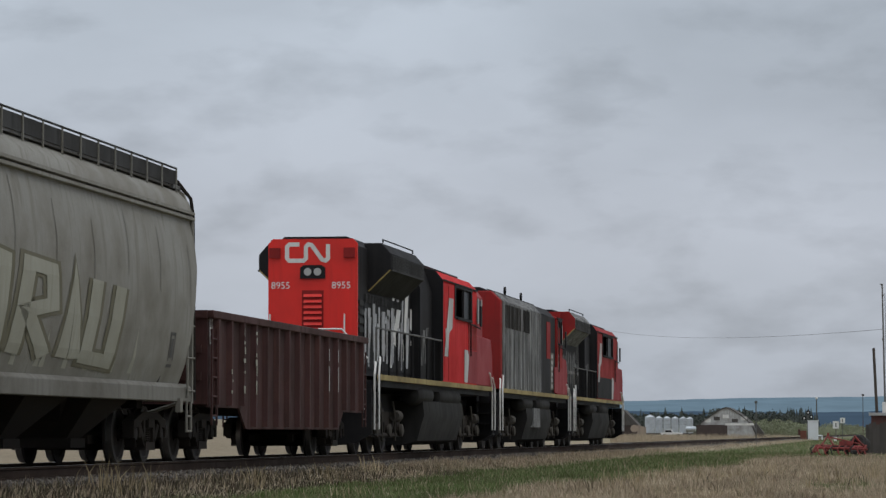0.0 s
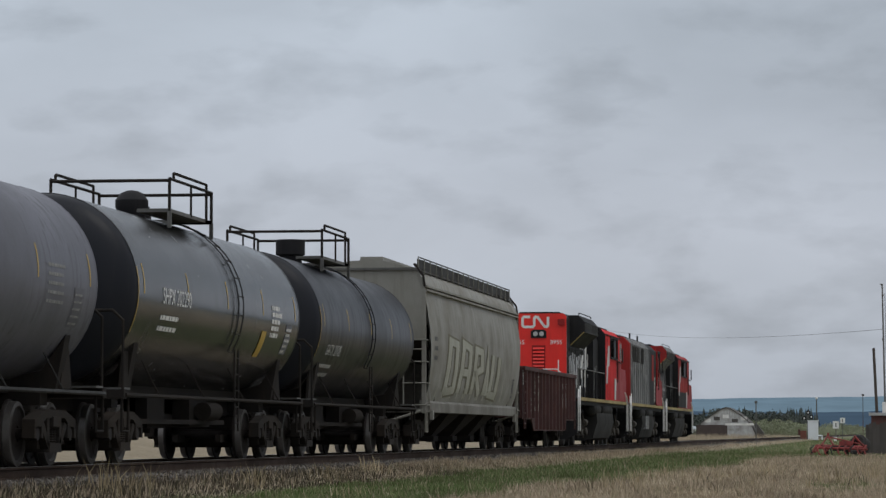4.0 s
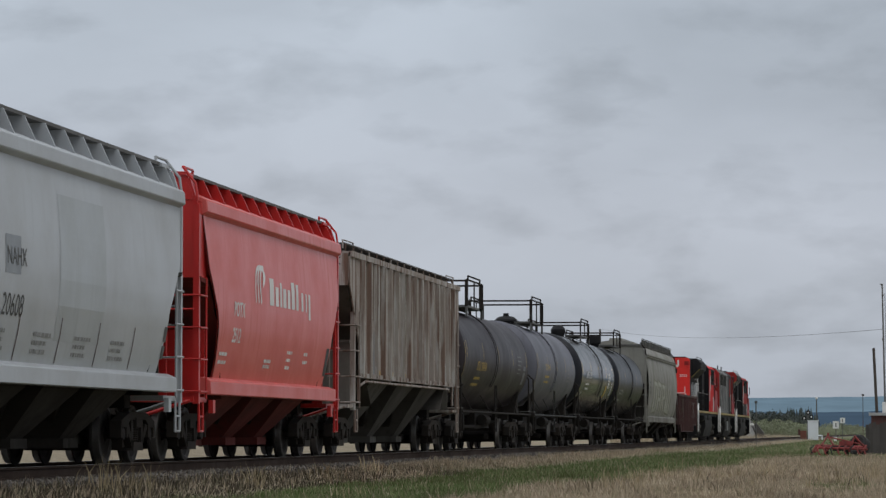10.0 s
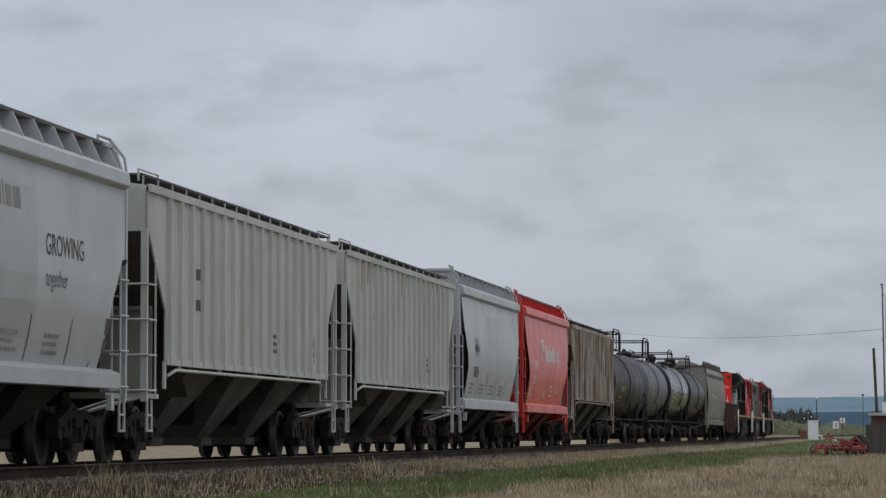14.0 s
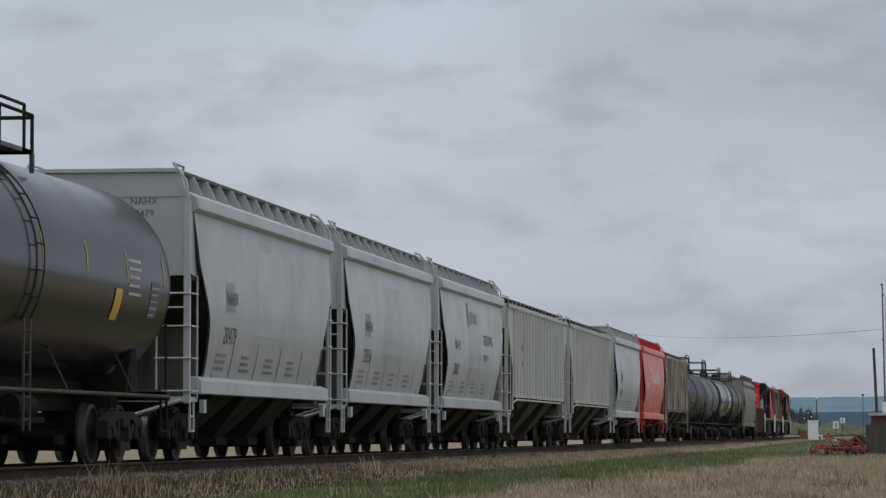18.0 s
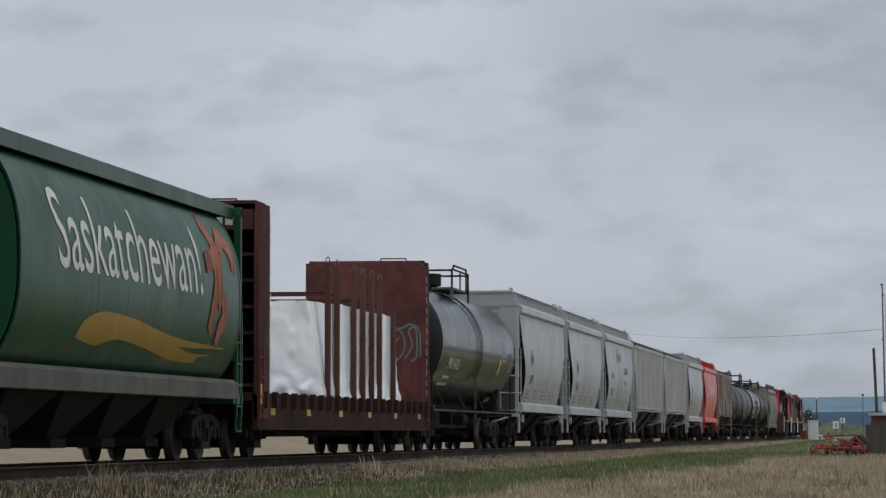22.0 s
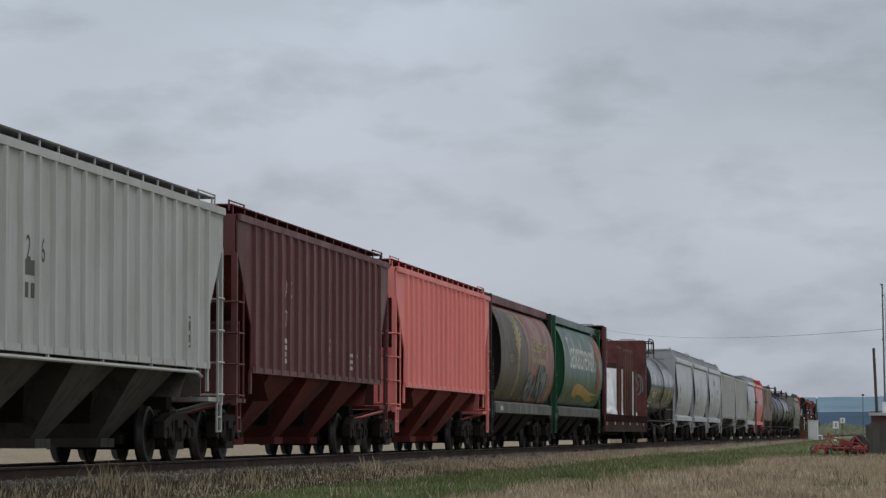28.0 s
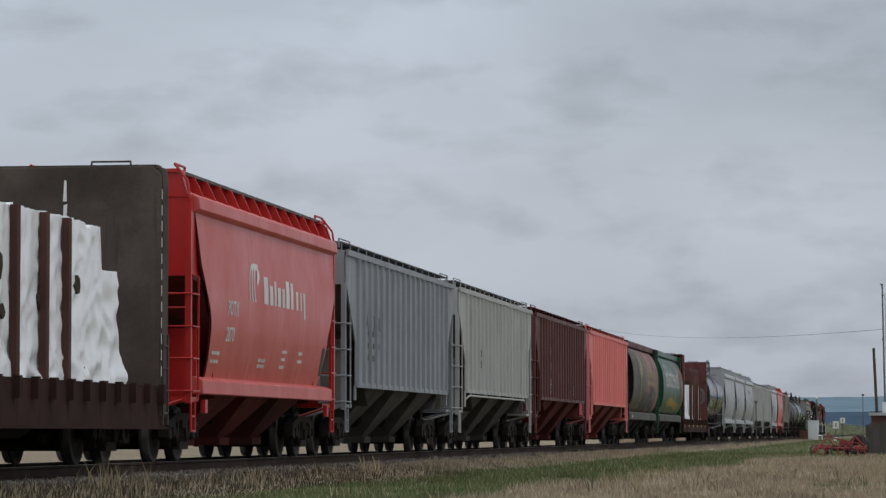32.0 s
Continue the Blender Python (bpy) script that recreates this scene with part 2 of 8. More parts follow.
M_SPRAY = paint("pale_spray_paint", (0.33, 0.33, 0.275), (0.24, 0.23, 0.18), 0.6, 0.6)
M_SPRAYTEAL = paint("grey_teal_spray_paint", (0.13, 0.19, 0.19), (0.07, 0.09, 0.09), 0.5, 0.6)
M_SPRAYDARK = paint("black_spray_paint", (0.035, 0.033, 0.03), (0.08, 0.075, 0.065), 0.5, 0.6)
M_LETTER = paint("black_stencil_paint", (0.05, 0.05, 0.05), (0.15, 0.145, 0.135), 0.6, 0.6)
M_PATCHBLUE = paint("faded_blue_patch_paint", (0.12, 0.20, 0.31), (0.3, 0.29, 0.27), 0.8, 0.6, sharp=True)
M_FAINT = paint("faded_grey_stencil_paint", (0.19, 0.19, 0.185), (0.33, 0.33, 0.32), 0.8, 0.6, sharp=True)
M_OLIVE = paint("olive_spray_outline", (0.115, 0.105, 0.06), (0.19, 0.18, 0.14), 0.6, 0.6, sharp=True)
M_RUSTRUN = paint("rust_run_stain", (0.115, 0.072, 0.05), (0.26, 0.235, 0.20), 0.85, 0.7, 1.2, spec=0.1, sharp=True)
M_CHALKRUN = paint("chalky_white_run_stain", (0.56, 0.56, 0.54), (0.3, 0.28, 0.25), 0.85, 0.7, 1.2, spec=0.1, sharp=True)
# grimy sill grey; on end webs the same tone paints their shade
M_OLDSILL = paint("grimy_sill_shaded_web_paint", (0.20, 0.195, 0.175), (0.10, 0.09, 0.075), 0.7, 0.6, 0.6, spec=0.15)
M_SPRAYMID = paint("pale_grey_spray_paint", (0.19, 0.195, 0.19), (0.10, 0.098, 0.09), 0.6, 0.6)
M_OCHRERUN = paint("ochre_run_stain", (0.30, 0.22, 0.11), (0.36, 0.34, 0.29), 0.8, 0.7, 1.0, spec=0.1, sharp=True)
M_LAMP = paint("headlight_glass", (0.42, 0.42, 0.41), (0.4, 0.4, 0.38), 0.2, 0.1)


def wrap_material():
    m, n, l, b = nodes_of("white_wrap_sheeting")
    tc = n.new("ShaderNodeTexCoord")
    big = noise_node(n, l, tc.outputs["Object"], 1.6, 2.5, 0.5)
    crease = noise_node(n, l, tc.outputs["Object"], 5.0, 4.0, 0.6)
    l.new(mixed(n, l, ranged(n, l, big, 0.35, 0.7), (0.93, 0.95, 0.98), (0.90, 0.92, 0.95)), b.inputs["Base Color"])
    b.inputs["Roughness"].default_value = 0.22
    bp = n.new("ShaderNodeBump")
    bp.inputs["Strength"].default_value, bp.inputs["Distance"].default_value = 0.3, 0.05
    mp = n.new("ShaderNodeMapping")
    mp.inputs["Scale"].default_value = (1.6, 1.6, 0.45)
    mp.inputs["Rotation"].default_value = (0.6, 0.5, 0.0)
    l.new(tc.outputs["Object"], mp.inputs[0])
    drape = noise_node(n, l, mp.outputs[0], 1.6, 2.0, 0.5)
    l.new(math_node(n, l, "ADD", drape, math_node(n, l, "MULTIPLY", crease, 0.12)), bp.inputs["Height"])
    l.new(bp.outputs[0], b.inputs["Normal"])
    return m


M_WRAP = wrap_material()


def island_material(name, cols, rough=0.8, patch=0.55):
    """Many small pieces in one mesh, each with its own shade."""
    m, n, l, b = nodes_of(name)
    g = n.new("ShaderNodeNewGeometry")
    r = n.new("ShaderNodeValToRGB")
    e = r.color_ramp.elements
    e[0].color, e[1].color = (*cols[0], 1), (*cols[-1], 1)
    for i, c in enumerate(cols[1:-1], 1):
        k = e.new(i / (len(cols) - 1))
        k.color = (*c, 1)
    l.new(g.outputs["Random Per Island"], r.inputs[0])
    grain = noise_node(n, l, g.outputs["Position"], 3.0, 3.0)
    wide_v = noise_node(n, l, g.outputs["Position"], patch, 4.0, 0.6)
    hsv = n.new("ShaderNodeHueSaturation")
    l.new(math_node(n, l, "MULTIPLY", ranged(n, l, grain, 0.3, 0.7, 0.8, 1.2), ranged(n, l, wide_v, 0.36, 0.64, 0.66, 1.24)), hsv.inputs["Value"])
    l.new(r.outputs[0], hsv.inputs["Color"])
    l.new(hsv.outputs[0], b.inputs["Base Color"])
    b.inputs["Roughness"].default_value = rough
    b.inputs["Specular IOR Level"].default_value = 0.12
    return m


M_GRASS = island_material("green_grass_blades", [(0.10, 0.145, 0.055), (0.12, 0.165, 0.062), (0.155, 0.18, 0.082), (0.22, 0.205, 0.12)])
M_DRY = island_material("dry_grass_blades", [(0.29, 0.225, 0.16), (0.39, 0.315, 0.23), (0.48, 0.40, 0.30), (0.22, 0.205, 0.12)])
M_WEED = island_material("dead_brown_weeds", [(0.05, 0.042, 0.034), (0.08, 0.066, 0.05), (0.125, 0.105, 0.078), (0.055, 0.06, 0.032)])
M_STALK = island_material("pale_dry_stalks", [(0.33, 0.27, 0.17), (0.42, 0.35, 0.22), (0.26, 0.2, 0.12)])
M_PEBBLES = island_material("loose_ballast_stones", [(0.06, 0.054, 0.048), (0.11, 0.098, 0.088), (0.20, 0.185, 0.17), (0.085, 0.07, 0.06)], 0.9)
# lifted and greyed: the haze over the distance is in the leaf colour
M_WOODS = island_material("haze_greyed_foliage", [(0.065, 0.078, 0.070), (0.075, 0.088, 0.078), (0.09, 0.098, 0.086)], 0.9, 0.02)
M_BUSH = island_material("spring_bush_foliage", [(0.20, 0.23, 0.145), (0.225, 0.255, 0.155), (0.24, 0.255, 0.175), (0.215, 0.215, 0.165)], 0.9, 0.03)


def ground_material():
    m, n, l, b = nodes_of("prairie_ground")
    g = n.new("ShaderNodeNewGeometry")
    at = n.new("ShaderNodeVertexColor")
    at.layer_name = "cover"
    sep = n.new("ShaderNodeSeparateColor")
    l.new(at.outputs["Color"], sep.inputs[0])
    big = noise_node(n, l, g.outputs["Position"], 0.25, 6.0, 0.65)
    fine = noise_node(n, l, g.outputs["Position"], 5.0, 5.0, 0.7)
    dry = mixed(n, l, ranged(n, l, big, 0.35, 0.65), (0.33, 0.275, 0.20), (0.24, 0.20, 0.14))
    green = mixed(n, l, ranged(n, l, big, 0.35, 0.65), (0.085, 0.115, 0.045), (0.14, 0.15, 0.07))
    gravel = mixed(n, l, ranged(n, l, big, 0.3, 0.7), (0.27, 0.225, 0.165), (0.21, 0.175, 0.12))
    col = mixed(n, l, sep.outputs[0], dry, green)
    col = mixed(n, l, sep.outputs[1], col, gravel)
    col = mixed(n, l, ranged(n, l, fine, 0.45, 0.75, 0.0, 0.55), col, (0.07, 0.055, 0.035))
    l.new(col, b.inputs["Base Color"])
    b.inputs["Roughness"].default_value = 0.95
    b.inputs["Specular IOR Level"].default_value = 0.1
    bp = n.new("ShaderNodeBump")
    bp.inputs["Strength"].default_value, bp.inputs["Distance"].default_value = 0.6, 0.08
    l.new(fine, bp.inputs["Height"])
    l.new(bp.outputs[0], b.inputs["Normal"])
    return m


M_GROUND = ground_material()


# ---- building helpers ----
class Geo:
    """Plain lists of corners and faces."""

    def __init__(self):
        self.v, self.f = [], []

    def add(self, vs, fs):
        k = len(self.v)
        self.v += [tuple(p) for p in vs]
        self.f += [tuple(i + k for i in q) for q in fs]
        return self

    def box(self, x0, x1, y0, y1, z0, z1):
        return self.add([(x0, y0, z0), (x1, y0, z0), (x1, y1, z0), (x0, y1, z0), (x0, y0, z1), (x1, y0, z1), (x1, y1, z1), (x0, y1, z1)],
                        [(3, 2, 1, 0), (4, 5, 6, 7), (0, 1, 5, 4), (1, 2, 6, 5), (2, 3, 7, 6), (3, 0, 4, 7)])

    def prism(self, pts, axis, a, b):
        """pts: outline in the two other axes, in the order x, y, z."""
        n = len(pts)
        put = {"x": lambda p, s: (s, p[0], p[1]), "y": lambda p, s: (p[0], s, p[1]), "z": lambda p, s: (p[0], p[1], s)}[axis]
        vs = [put(p, a) for p in pts] + [put(p, b) for p in pts]
        fs = [tuple(range(n))[::-1], tuple(range(n, 2 * n))] + [(i, (i + 1) % n, n + (i + 1) % n, n + i) for i in range(n)]
        return self.add(vs, fs)

    def loft(self, rings, closed=True, caps=True):
        n = len(rings[0])
        vs = [p for r in rings for p in r]
        fs = []
        for k in range(len(rings) - 1):
            for i in range(n if closed else n - 1):
                j = (i + 1) % n
                fs.append((k * n + i, k * n + j, (k + 1) * n + j, (k + 1) * n + i))
        if caps:
            fs += [tuple(range(n))[::-1], tuple(range((len(rings) - 1) * n, len(rings) * n))]
        return self.add(vs, fs)

    def tube(self, p, q, r, n=6, r2=None):
        p, q = Vector(p), Vector(q)
        d = (q - p).normalized()
        u = d.orthogonal().normalized()
        w = d.cross(u)
        r2 = r if r2 is None else r2
        ring = lambda c, s: [c + (u * math.cos(2 * math.pi * i / n) + w * math.sin(2 * math.pi * i / n)) * s for i in range(n)]
        return self.loft([ring(p, r), ring(q, r2)])

    def pipe(self, pts, r, n=6):
        """One bent tube through all the points, mitred at the bends."""
        P = [Vector(p) for p in pts]
        D = [(b - a).normalized() for a, b in zip(P, P[1:])]
        u = D[0].orthogonal().normalized()
        rings = []
        for i, p in enumerate(P):
            d0, d1 = D[max(0, i - 1)], D[min(i, len(D) - 1)]
            t = d0 + d1
            t = t.normalized() if t.length > 0.05 else d1
            k = 1.0 / max(0.6, t.dot(d1))
            u = (u - t * u.dot(t)).normalized() if (u - t * u.dot(t)).length > 0.01 else t.orthogonal().normalized()
            w = t.cross(u)
            rings.append([p + (u * math.cos(2 * math.pi * q / n) + w * math.sin(2 * math.pi * q / n)) * r * (1 + (k - 1) * 0.5) for q in range(n)])
        return self.loft(rings)

    def lathe(self, prof, axis="y", n=24, c=(0, 0, 0), caps=True):
        """prof: (along, radius) pairs."""
        rings = []
        for s, r in prof:
            ring = []
            for i in range(n):
                a = 2 * math.pi * i / n
                ca, sa = r * math.cos(a), r * math.sin(a)
                ring.append({"y": (c[0] + ca, c[1] + s, c[2] + sa), "x": (c[0] + s, c[1] + ca, c[2] + sa), "z": (c[0] + ca, c[1] + sa, c[2] + s)}[axis])
            rings.append(ring)
        return self.loft(rings, True, caps)

    def mesh(self, name, mat, smooth=32):
        me = bpy.data.meshes.new(name)
        me.from_pydata(self.v, [], self.f)
        bm = bmesh.new()
        bm.from_mesh(me)
        bmesh.ops.recalc_face_normals(bm, faces=bm.faces)
        bm.to_mesh(me)
        bm.free()
        if smooth:
            me.polygons.foreach_set("use_smooth", [True] * len(me.polygons))
            me.set_sharp_from_angle(angle=radians(smooth))
        me.materials.append(mat)
        return me


def part(name, geo, mat, parent, label="", at=None, smooth=32):
    """Links a Geo or a mesh as one object under a thing or a part."""
    me = geo.mesh(name, mat, smooth) if isinstance(geo, Geo) else geo
    ob = new(name, me)
    ob.parent = parent
    if at is not None:
        ob.matrix_basis = at
    if label:
        tagged(ob, label)
    return ob


def thing(name, label, category, group="", at=None):
    ob = new(name)
    ob.empty_display_size = 0.2
    tagged(ob, label, category, group)
    if at is not None:
        ob.matrix_basis = at
    return ob


STORE = {}


def kept(key, make):
    if key not in STORE:
        STORE[key] = make()
    return STORE[key]


def soften(ob, width, segments=1):
    b = ob.modifiers.new("edge", "BEVEL")
    b.width, b.segments, b.limit_method, b.angle_limit = width, segments, "ANGLE", radians(40)
    return ob


# writing and painted marks: flat meshes that follow a side's curve
def letters(body, height, slant=0.0, squeeze=1.0, weight=0.0):
    cu = bpy.data.curves.new("words", "FONT")
    cu.body, cu.size, cu.shear, cu.resolution_u, cu.offset = body, height * 1.4, slant, 3, weight
    tmp = bpy.data.objects.new("words", cu)
    me = bpy.data.meshes.new_from_object(tmp)
    bpy.data.objects.remove(tmp)
    bpy.data.curves.remove(cu)
    me.transform(Matrix.Diagonal((squeeze, 1, 1, 1)))
    return me


def wide(me):
    return max(v.co.x for v in me.vertices) - min(v.co.x for v in me.vertices)


def mark(name, me, mat, parent, put, label="", strip=0.12, out_of=(1, 0, 0)):
    """put(u, v): the place on the thing of a point of the flat mesh me."""
    bm = bmesh.new()
    bm.from_mesh(me)
    bmesh.ops.remove_doubles(bm, verts=bm.verts[:], dist=0.0004)
    if strip and bm.verts:
        lo, hi = min(v.co.y for v in bm.verts), max(v.co.y for v in bm.verts)
        k = lo + strip
        while k < hi:
            bmesh.ops.bisect_plane(bm, geom=bm.verts[:] + bm.edges[:] + bm.faces[:], plane_co=(0, k, 0), plane_no=(0, 1, 0))
            k += strip
    for v in bm.verts:
        v.co = Vector(put(v.co.x, v.co.y)) + Vector(out_of) * v.co.z
    out = bpy.data.meshes.new(name)
    bm.to_mesh(out)
    bm.free()
    bpy.data.meshes.remove(me)
    out.materials.append(mat)
    ob = new(name, out)
    ob.parent = parent
    tagged(ob, label, kind="stuff" if name in ("stencil", "name_bars", "livery_stripes", "graffiti_outline", "graffiti_fill", "graffiti_sill", "wheat_badge") else "")
    return ob


def flat(quads):
    me = bpy.data.meshes.new("flat")
    vs, fs = [], []
    for q in quads:
        k = len(vs)
        vs += [(p[0], p[1], 0) for p in q]
        fs.append(tuple(range(k, k + len(q))))
    me.from_pydata(vs, [], fs)
    return me


def rects(rs):
    return flat([[(x0, y0), (x1, y0), (x1, y1), (x0, y1)] for x0, y0, x1, y1 in rs])


def strokes(lines, w):
    """Bands of width w along polylines, each one strip with mitred joints; every next line lies a little higher."""
    me = bpy.data.meshes.new("bands")
    vs, fs = [], []
    for q, ln in enumerate(lines):
        P = [Vector(p) for p in ln]
        k = len(vs)
        for i, p in enumerate(P):
            d0 = (p - P[i - 1]).normalized() if i else (P[1] - p).normalized()
            d1 = (P[i + 1] - p).normalized() if i < len(P) - 1 else d0
            t = d0 + d1
            t = t.normalized() if t.length > 0.05 else d1
            n = Vector((-t.y, t.x))
            m = w / 2 / max(0.5, n.dot(Vector((-d1.y, d1.x))))
            for s in (1, -1):
                vs.append((p.x + s * n.x * m, p.y + s * n.y * m, 0.0012 * q))
        fs += [(k + 2 * i, k + 2 * i + 1, k + 2 * i + 3, k + 2 * i + 2) for i in range(len(P) - 1)]
    me.from_pydata(vs, [], fs)
    return me


def curve_pts(ctrl, n=8):
    """A smooth line through the points given."""
    out = []
    P = [ctrl[0]] + list(ctrl) + [ctrl[-1]]
    for i in range(1, len(P) - 2):
        for k in range(n):
            t = k / n
            q = []
            for a in (0, 1):
                p0, p1, p2, p3 = (P[i + j][a] for j in (-1, 0, 1, 2))
                q.append(0.5 * (2 * p1 + (p2 - p0) * t + (2 * p0 - 5 * p1 + 4 * p2 - p3) * t * t + (3 * p1 - p0 - 3 * p2 + p3) * t ** 3))
            out.append(tuple(q))
    out.append(tuple(ctrl[-1]))
    return out


def on_side(surf, y0, z0, lift=0.006):
    """Near side of a car: u runs forward, v up."""
    return lambda u, v: (surf(z0 + v) + lift, y0 + u, z0 + v)


def small_print(rng, w, h, rows, size):
    """Rows of short bars for lettering too small to read."""
    rs = []
    for k in range(rows):
        y = h - (k + 0.5) * h / rows
        x = 0.0
        end = w * rng.uniform(0.7, 1.0)
        while x < end:
            g = rng.uniform(1.0, 3.5) * size
            rs.append((x, y - size / 2, min(end, x + g), y + size / 2))
            x += g + size * 0.6
    return rects(rs)


# ---- running gear ----
WHEEL_R, LOCO_R = 0.457, 0.533
WHEELS = {}                     # wheelsets by their place on their truck, to be turned in motions()


def wheelset_mesh(r):
    def make():
        g = Geo()
        for s in (-1, 1):
            prof = [(0.60, 0.12), (0.62, 0.17), (0.66, 0.19), (0.665, r * 0.80), (0.645, r * 0.84), (0.63, r + 0.028), (0.66, r + 0.022), (0.675, r), (0.775, r - 0.006),
                    (0.785, r * 0.86), (0.75, r * 0.80), (0.735, 0.2), (0.76, 0.15), (0.77, 0.11)]
            g.lathe([(s * a, b) for a, b in prof], "x", 28, caps=False)
        g.lathe([(-1.06, 0.02), (-1.06, 0.095), (-0.97, 0.10), (-0.96, 0.075), (-0.75, 0.08), (0, 0.085), (0.75, 0.08), (0.96, 0.075), (0.97, 0.10), (1.06, 0.095), (1.06, 0.02)], "x", 12)
        me = g.mesh("wheelset", M_WHEEL)
        me.materials.append(M_TREAD)
        me.materials.append(M_RIMFACE)
        for f in me.polygons:
            c = f.center
            far_out = math.hypot(c.y, c.z)
            if abs(c.x) > 0.67 and far_out > r * 0.97:
                f.material_index = 1
            elif abs(c.x) > 0.75 and far_out > r * 0.82:
                f.material_index = 2
        return me
    return kept(("wheelset", r), make)


def sideframe_mesh():
    def make():
        g = Geo()
        for x0, x1 in ((0.90, 1.08),):
            top = [(-1.12, 0.52), (-1.12, 0.66), (-0.92, 0.71), (-0.5, 0.80), (0.5, 0.80), (0.92, 0.71), (1.12, 0.66), (1.12, 0.52), (0.98, 0.56), (0.80, 0.56), (0.5, 0.68), (-0.5, 0.68), (-0.80, 0.56), (-0.98, 0.56)]
            g.prism(top, "x", x0, x1)
            g.prism([(-0.72, 0.58), (-0.30, 0.22), (-0.30, 0.36), (-0.56, 0.62)], "x", x0 + 0.02, x1 - 0.02)
            g.prism([(0.72, 0.58), (0.30, 0.22), (0.30, 0.36), (0.56, 0.62)], "x", x0 + 0.02, x1 - 0.02)
            g.prism([(-0.34, 0.20), (0.34, 0.20), (0.30, 0.33), (-0.30, 0.33)], "x", x0, x1)
            for s in (-1, 1):
                g.box(x0 + 0.02, x1 - 0.02, s * 0.33 - 0.06, s * 0.33 + 0.06, 0.30, 0.70)
                g.box(x0, x1, s * 1.09 - 0.05, s * 1.09 + 0.05, 0.40, 0.60)
                g.box(x0, x1, s * 0.72 - 0.05, s * 0.72 + 0.05, 0.40, 0.60)
            for k in (-0.15, 0.0, 0.15):
                prof = []
                for i in range(9):
                    prof += [(0.34 + i * 0.034, 0.045), (0.357 + i * 0.034, 0.066)]
                g.lathe(prof, "z", 8, (0.985, k, 0), False)
        return g.mesh("sideframe", M_TRUCK)
    return kept("sideframe", make)


def sideframe_far():
    def make():
        me = sideframe_mesh().copy()
        me.transform(Matrix.Diagonal((-1, 1, 1, 1)))
        me.flip_normals()
        return me
    return kept("sideframe_far", make)


def bolster_mesh():
    def make():
        g = Geo()
        g.prism([(-1.10, 0.56), (-1.10, 0.70), (-0.5, 0.78), (0.5, 0.78), (1.10, 0.70), (1.10, 0.56), (0.5, 0.38), (-0.5, 0.38)], "y", -0.20, 0.20)
        g.lathe([(0.74, 0.24), (0.90, 0.24)], "z", 14)
        for s in (-1, 1):
            g.box(-0.95, 0.95, s * 0.45 - 0.07, s * 0.45 + 0.07, 0.25, 0.50)
            g.box(s * 0.40 - 0.05, s * 0.40 + 0.05, -1.55, 1.55, 0.30, 0.44)
        g.box(-1.0, 1.0, -0.30, 0.30, 0.20, 0.36)
        return g.mesh("truck", M_TRUCK)
    return kept("bolster", make)


def truck(car, y):
    t = part("truck", bolster_mesh(), None, car, "cast steel two-axle truck", pose(0, y, 0))
    part("sideframe", sideframe_mesh(), None, t)
    part("sideframe", sideframe_far(), None, t)
    for s in (-1, 1):
        w = part("wheelset", wheelset_mesh(WHEEL_R), None, t, "", pose(0, s * 0.89, WHEEL_R))
        WHEELS.setdefault((s * 0.89, WHEEL_R), []).append(w)
    return t


def coupler(car, y, s):
    def make():
        g = Geo()
        g.box(-0.11, 0.11, -0.62, 0.02, 0.76, 0.98)
        g.prism([(-0.17, -0.02), (0.15, -0.02), (0.16, 0.20), (0.06, 0.24), (0.05, 0.08), (-0.04, 0.06), (-0.10, 0.22), (-0.18, 0.18)], "z", 0.72, 1.02)
        g.pipe([(0.35, -0.4, 0.85), (0.38, -0.1, 0.62), (0.30, 0.15, 0.50), (0.12, 0.22, 0.56)], 0.025, 6)
        return g.mesh("coupler", M_UNDER)
    part("coupler", kept("coupler", make), None, car, "", pose(0, y, 0, 0, 0, 0 if s > 0 else 180))


def ladder(car, x, y, z0, z1, w, rungs, mat, r=0.018):
    """Two stiles with single rungs between them, along the car's side."""
    lad = part("ladder", kept(("stile", z0, z1, mat.name), lambda: Geo().box(-0.014, 0.014, -0.026, 0.026, z0, z1).mesh("ladder", mat)), None, car, "", pose(x, y, 0))
    part("stile", kept(("stile", z0, z1, mat.name), None), None, lad, "", pose(0, w, 0))
    rung = kept(("rung", w, r, mat.name), lambda: Geo().tube((0, 0, 0), (0, w, 0), r, 6).mesh("rung", mat))
    for i in range(rungs):
        part("rung", rung, None, lad, "", pose(0, 0, z0 + (i + 0.5) * (z1 - z0) / rungs))
    return lad


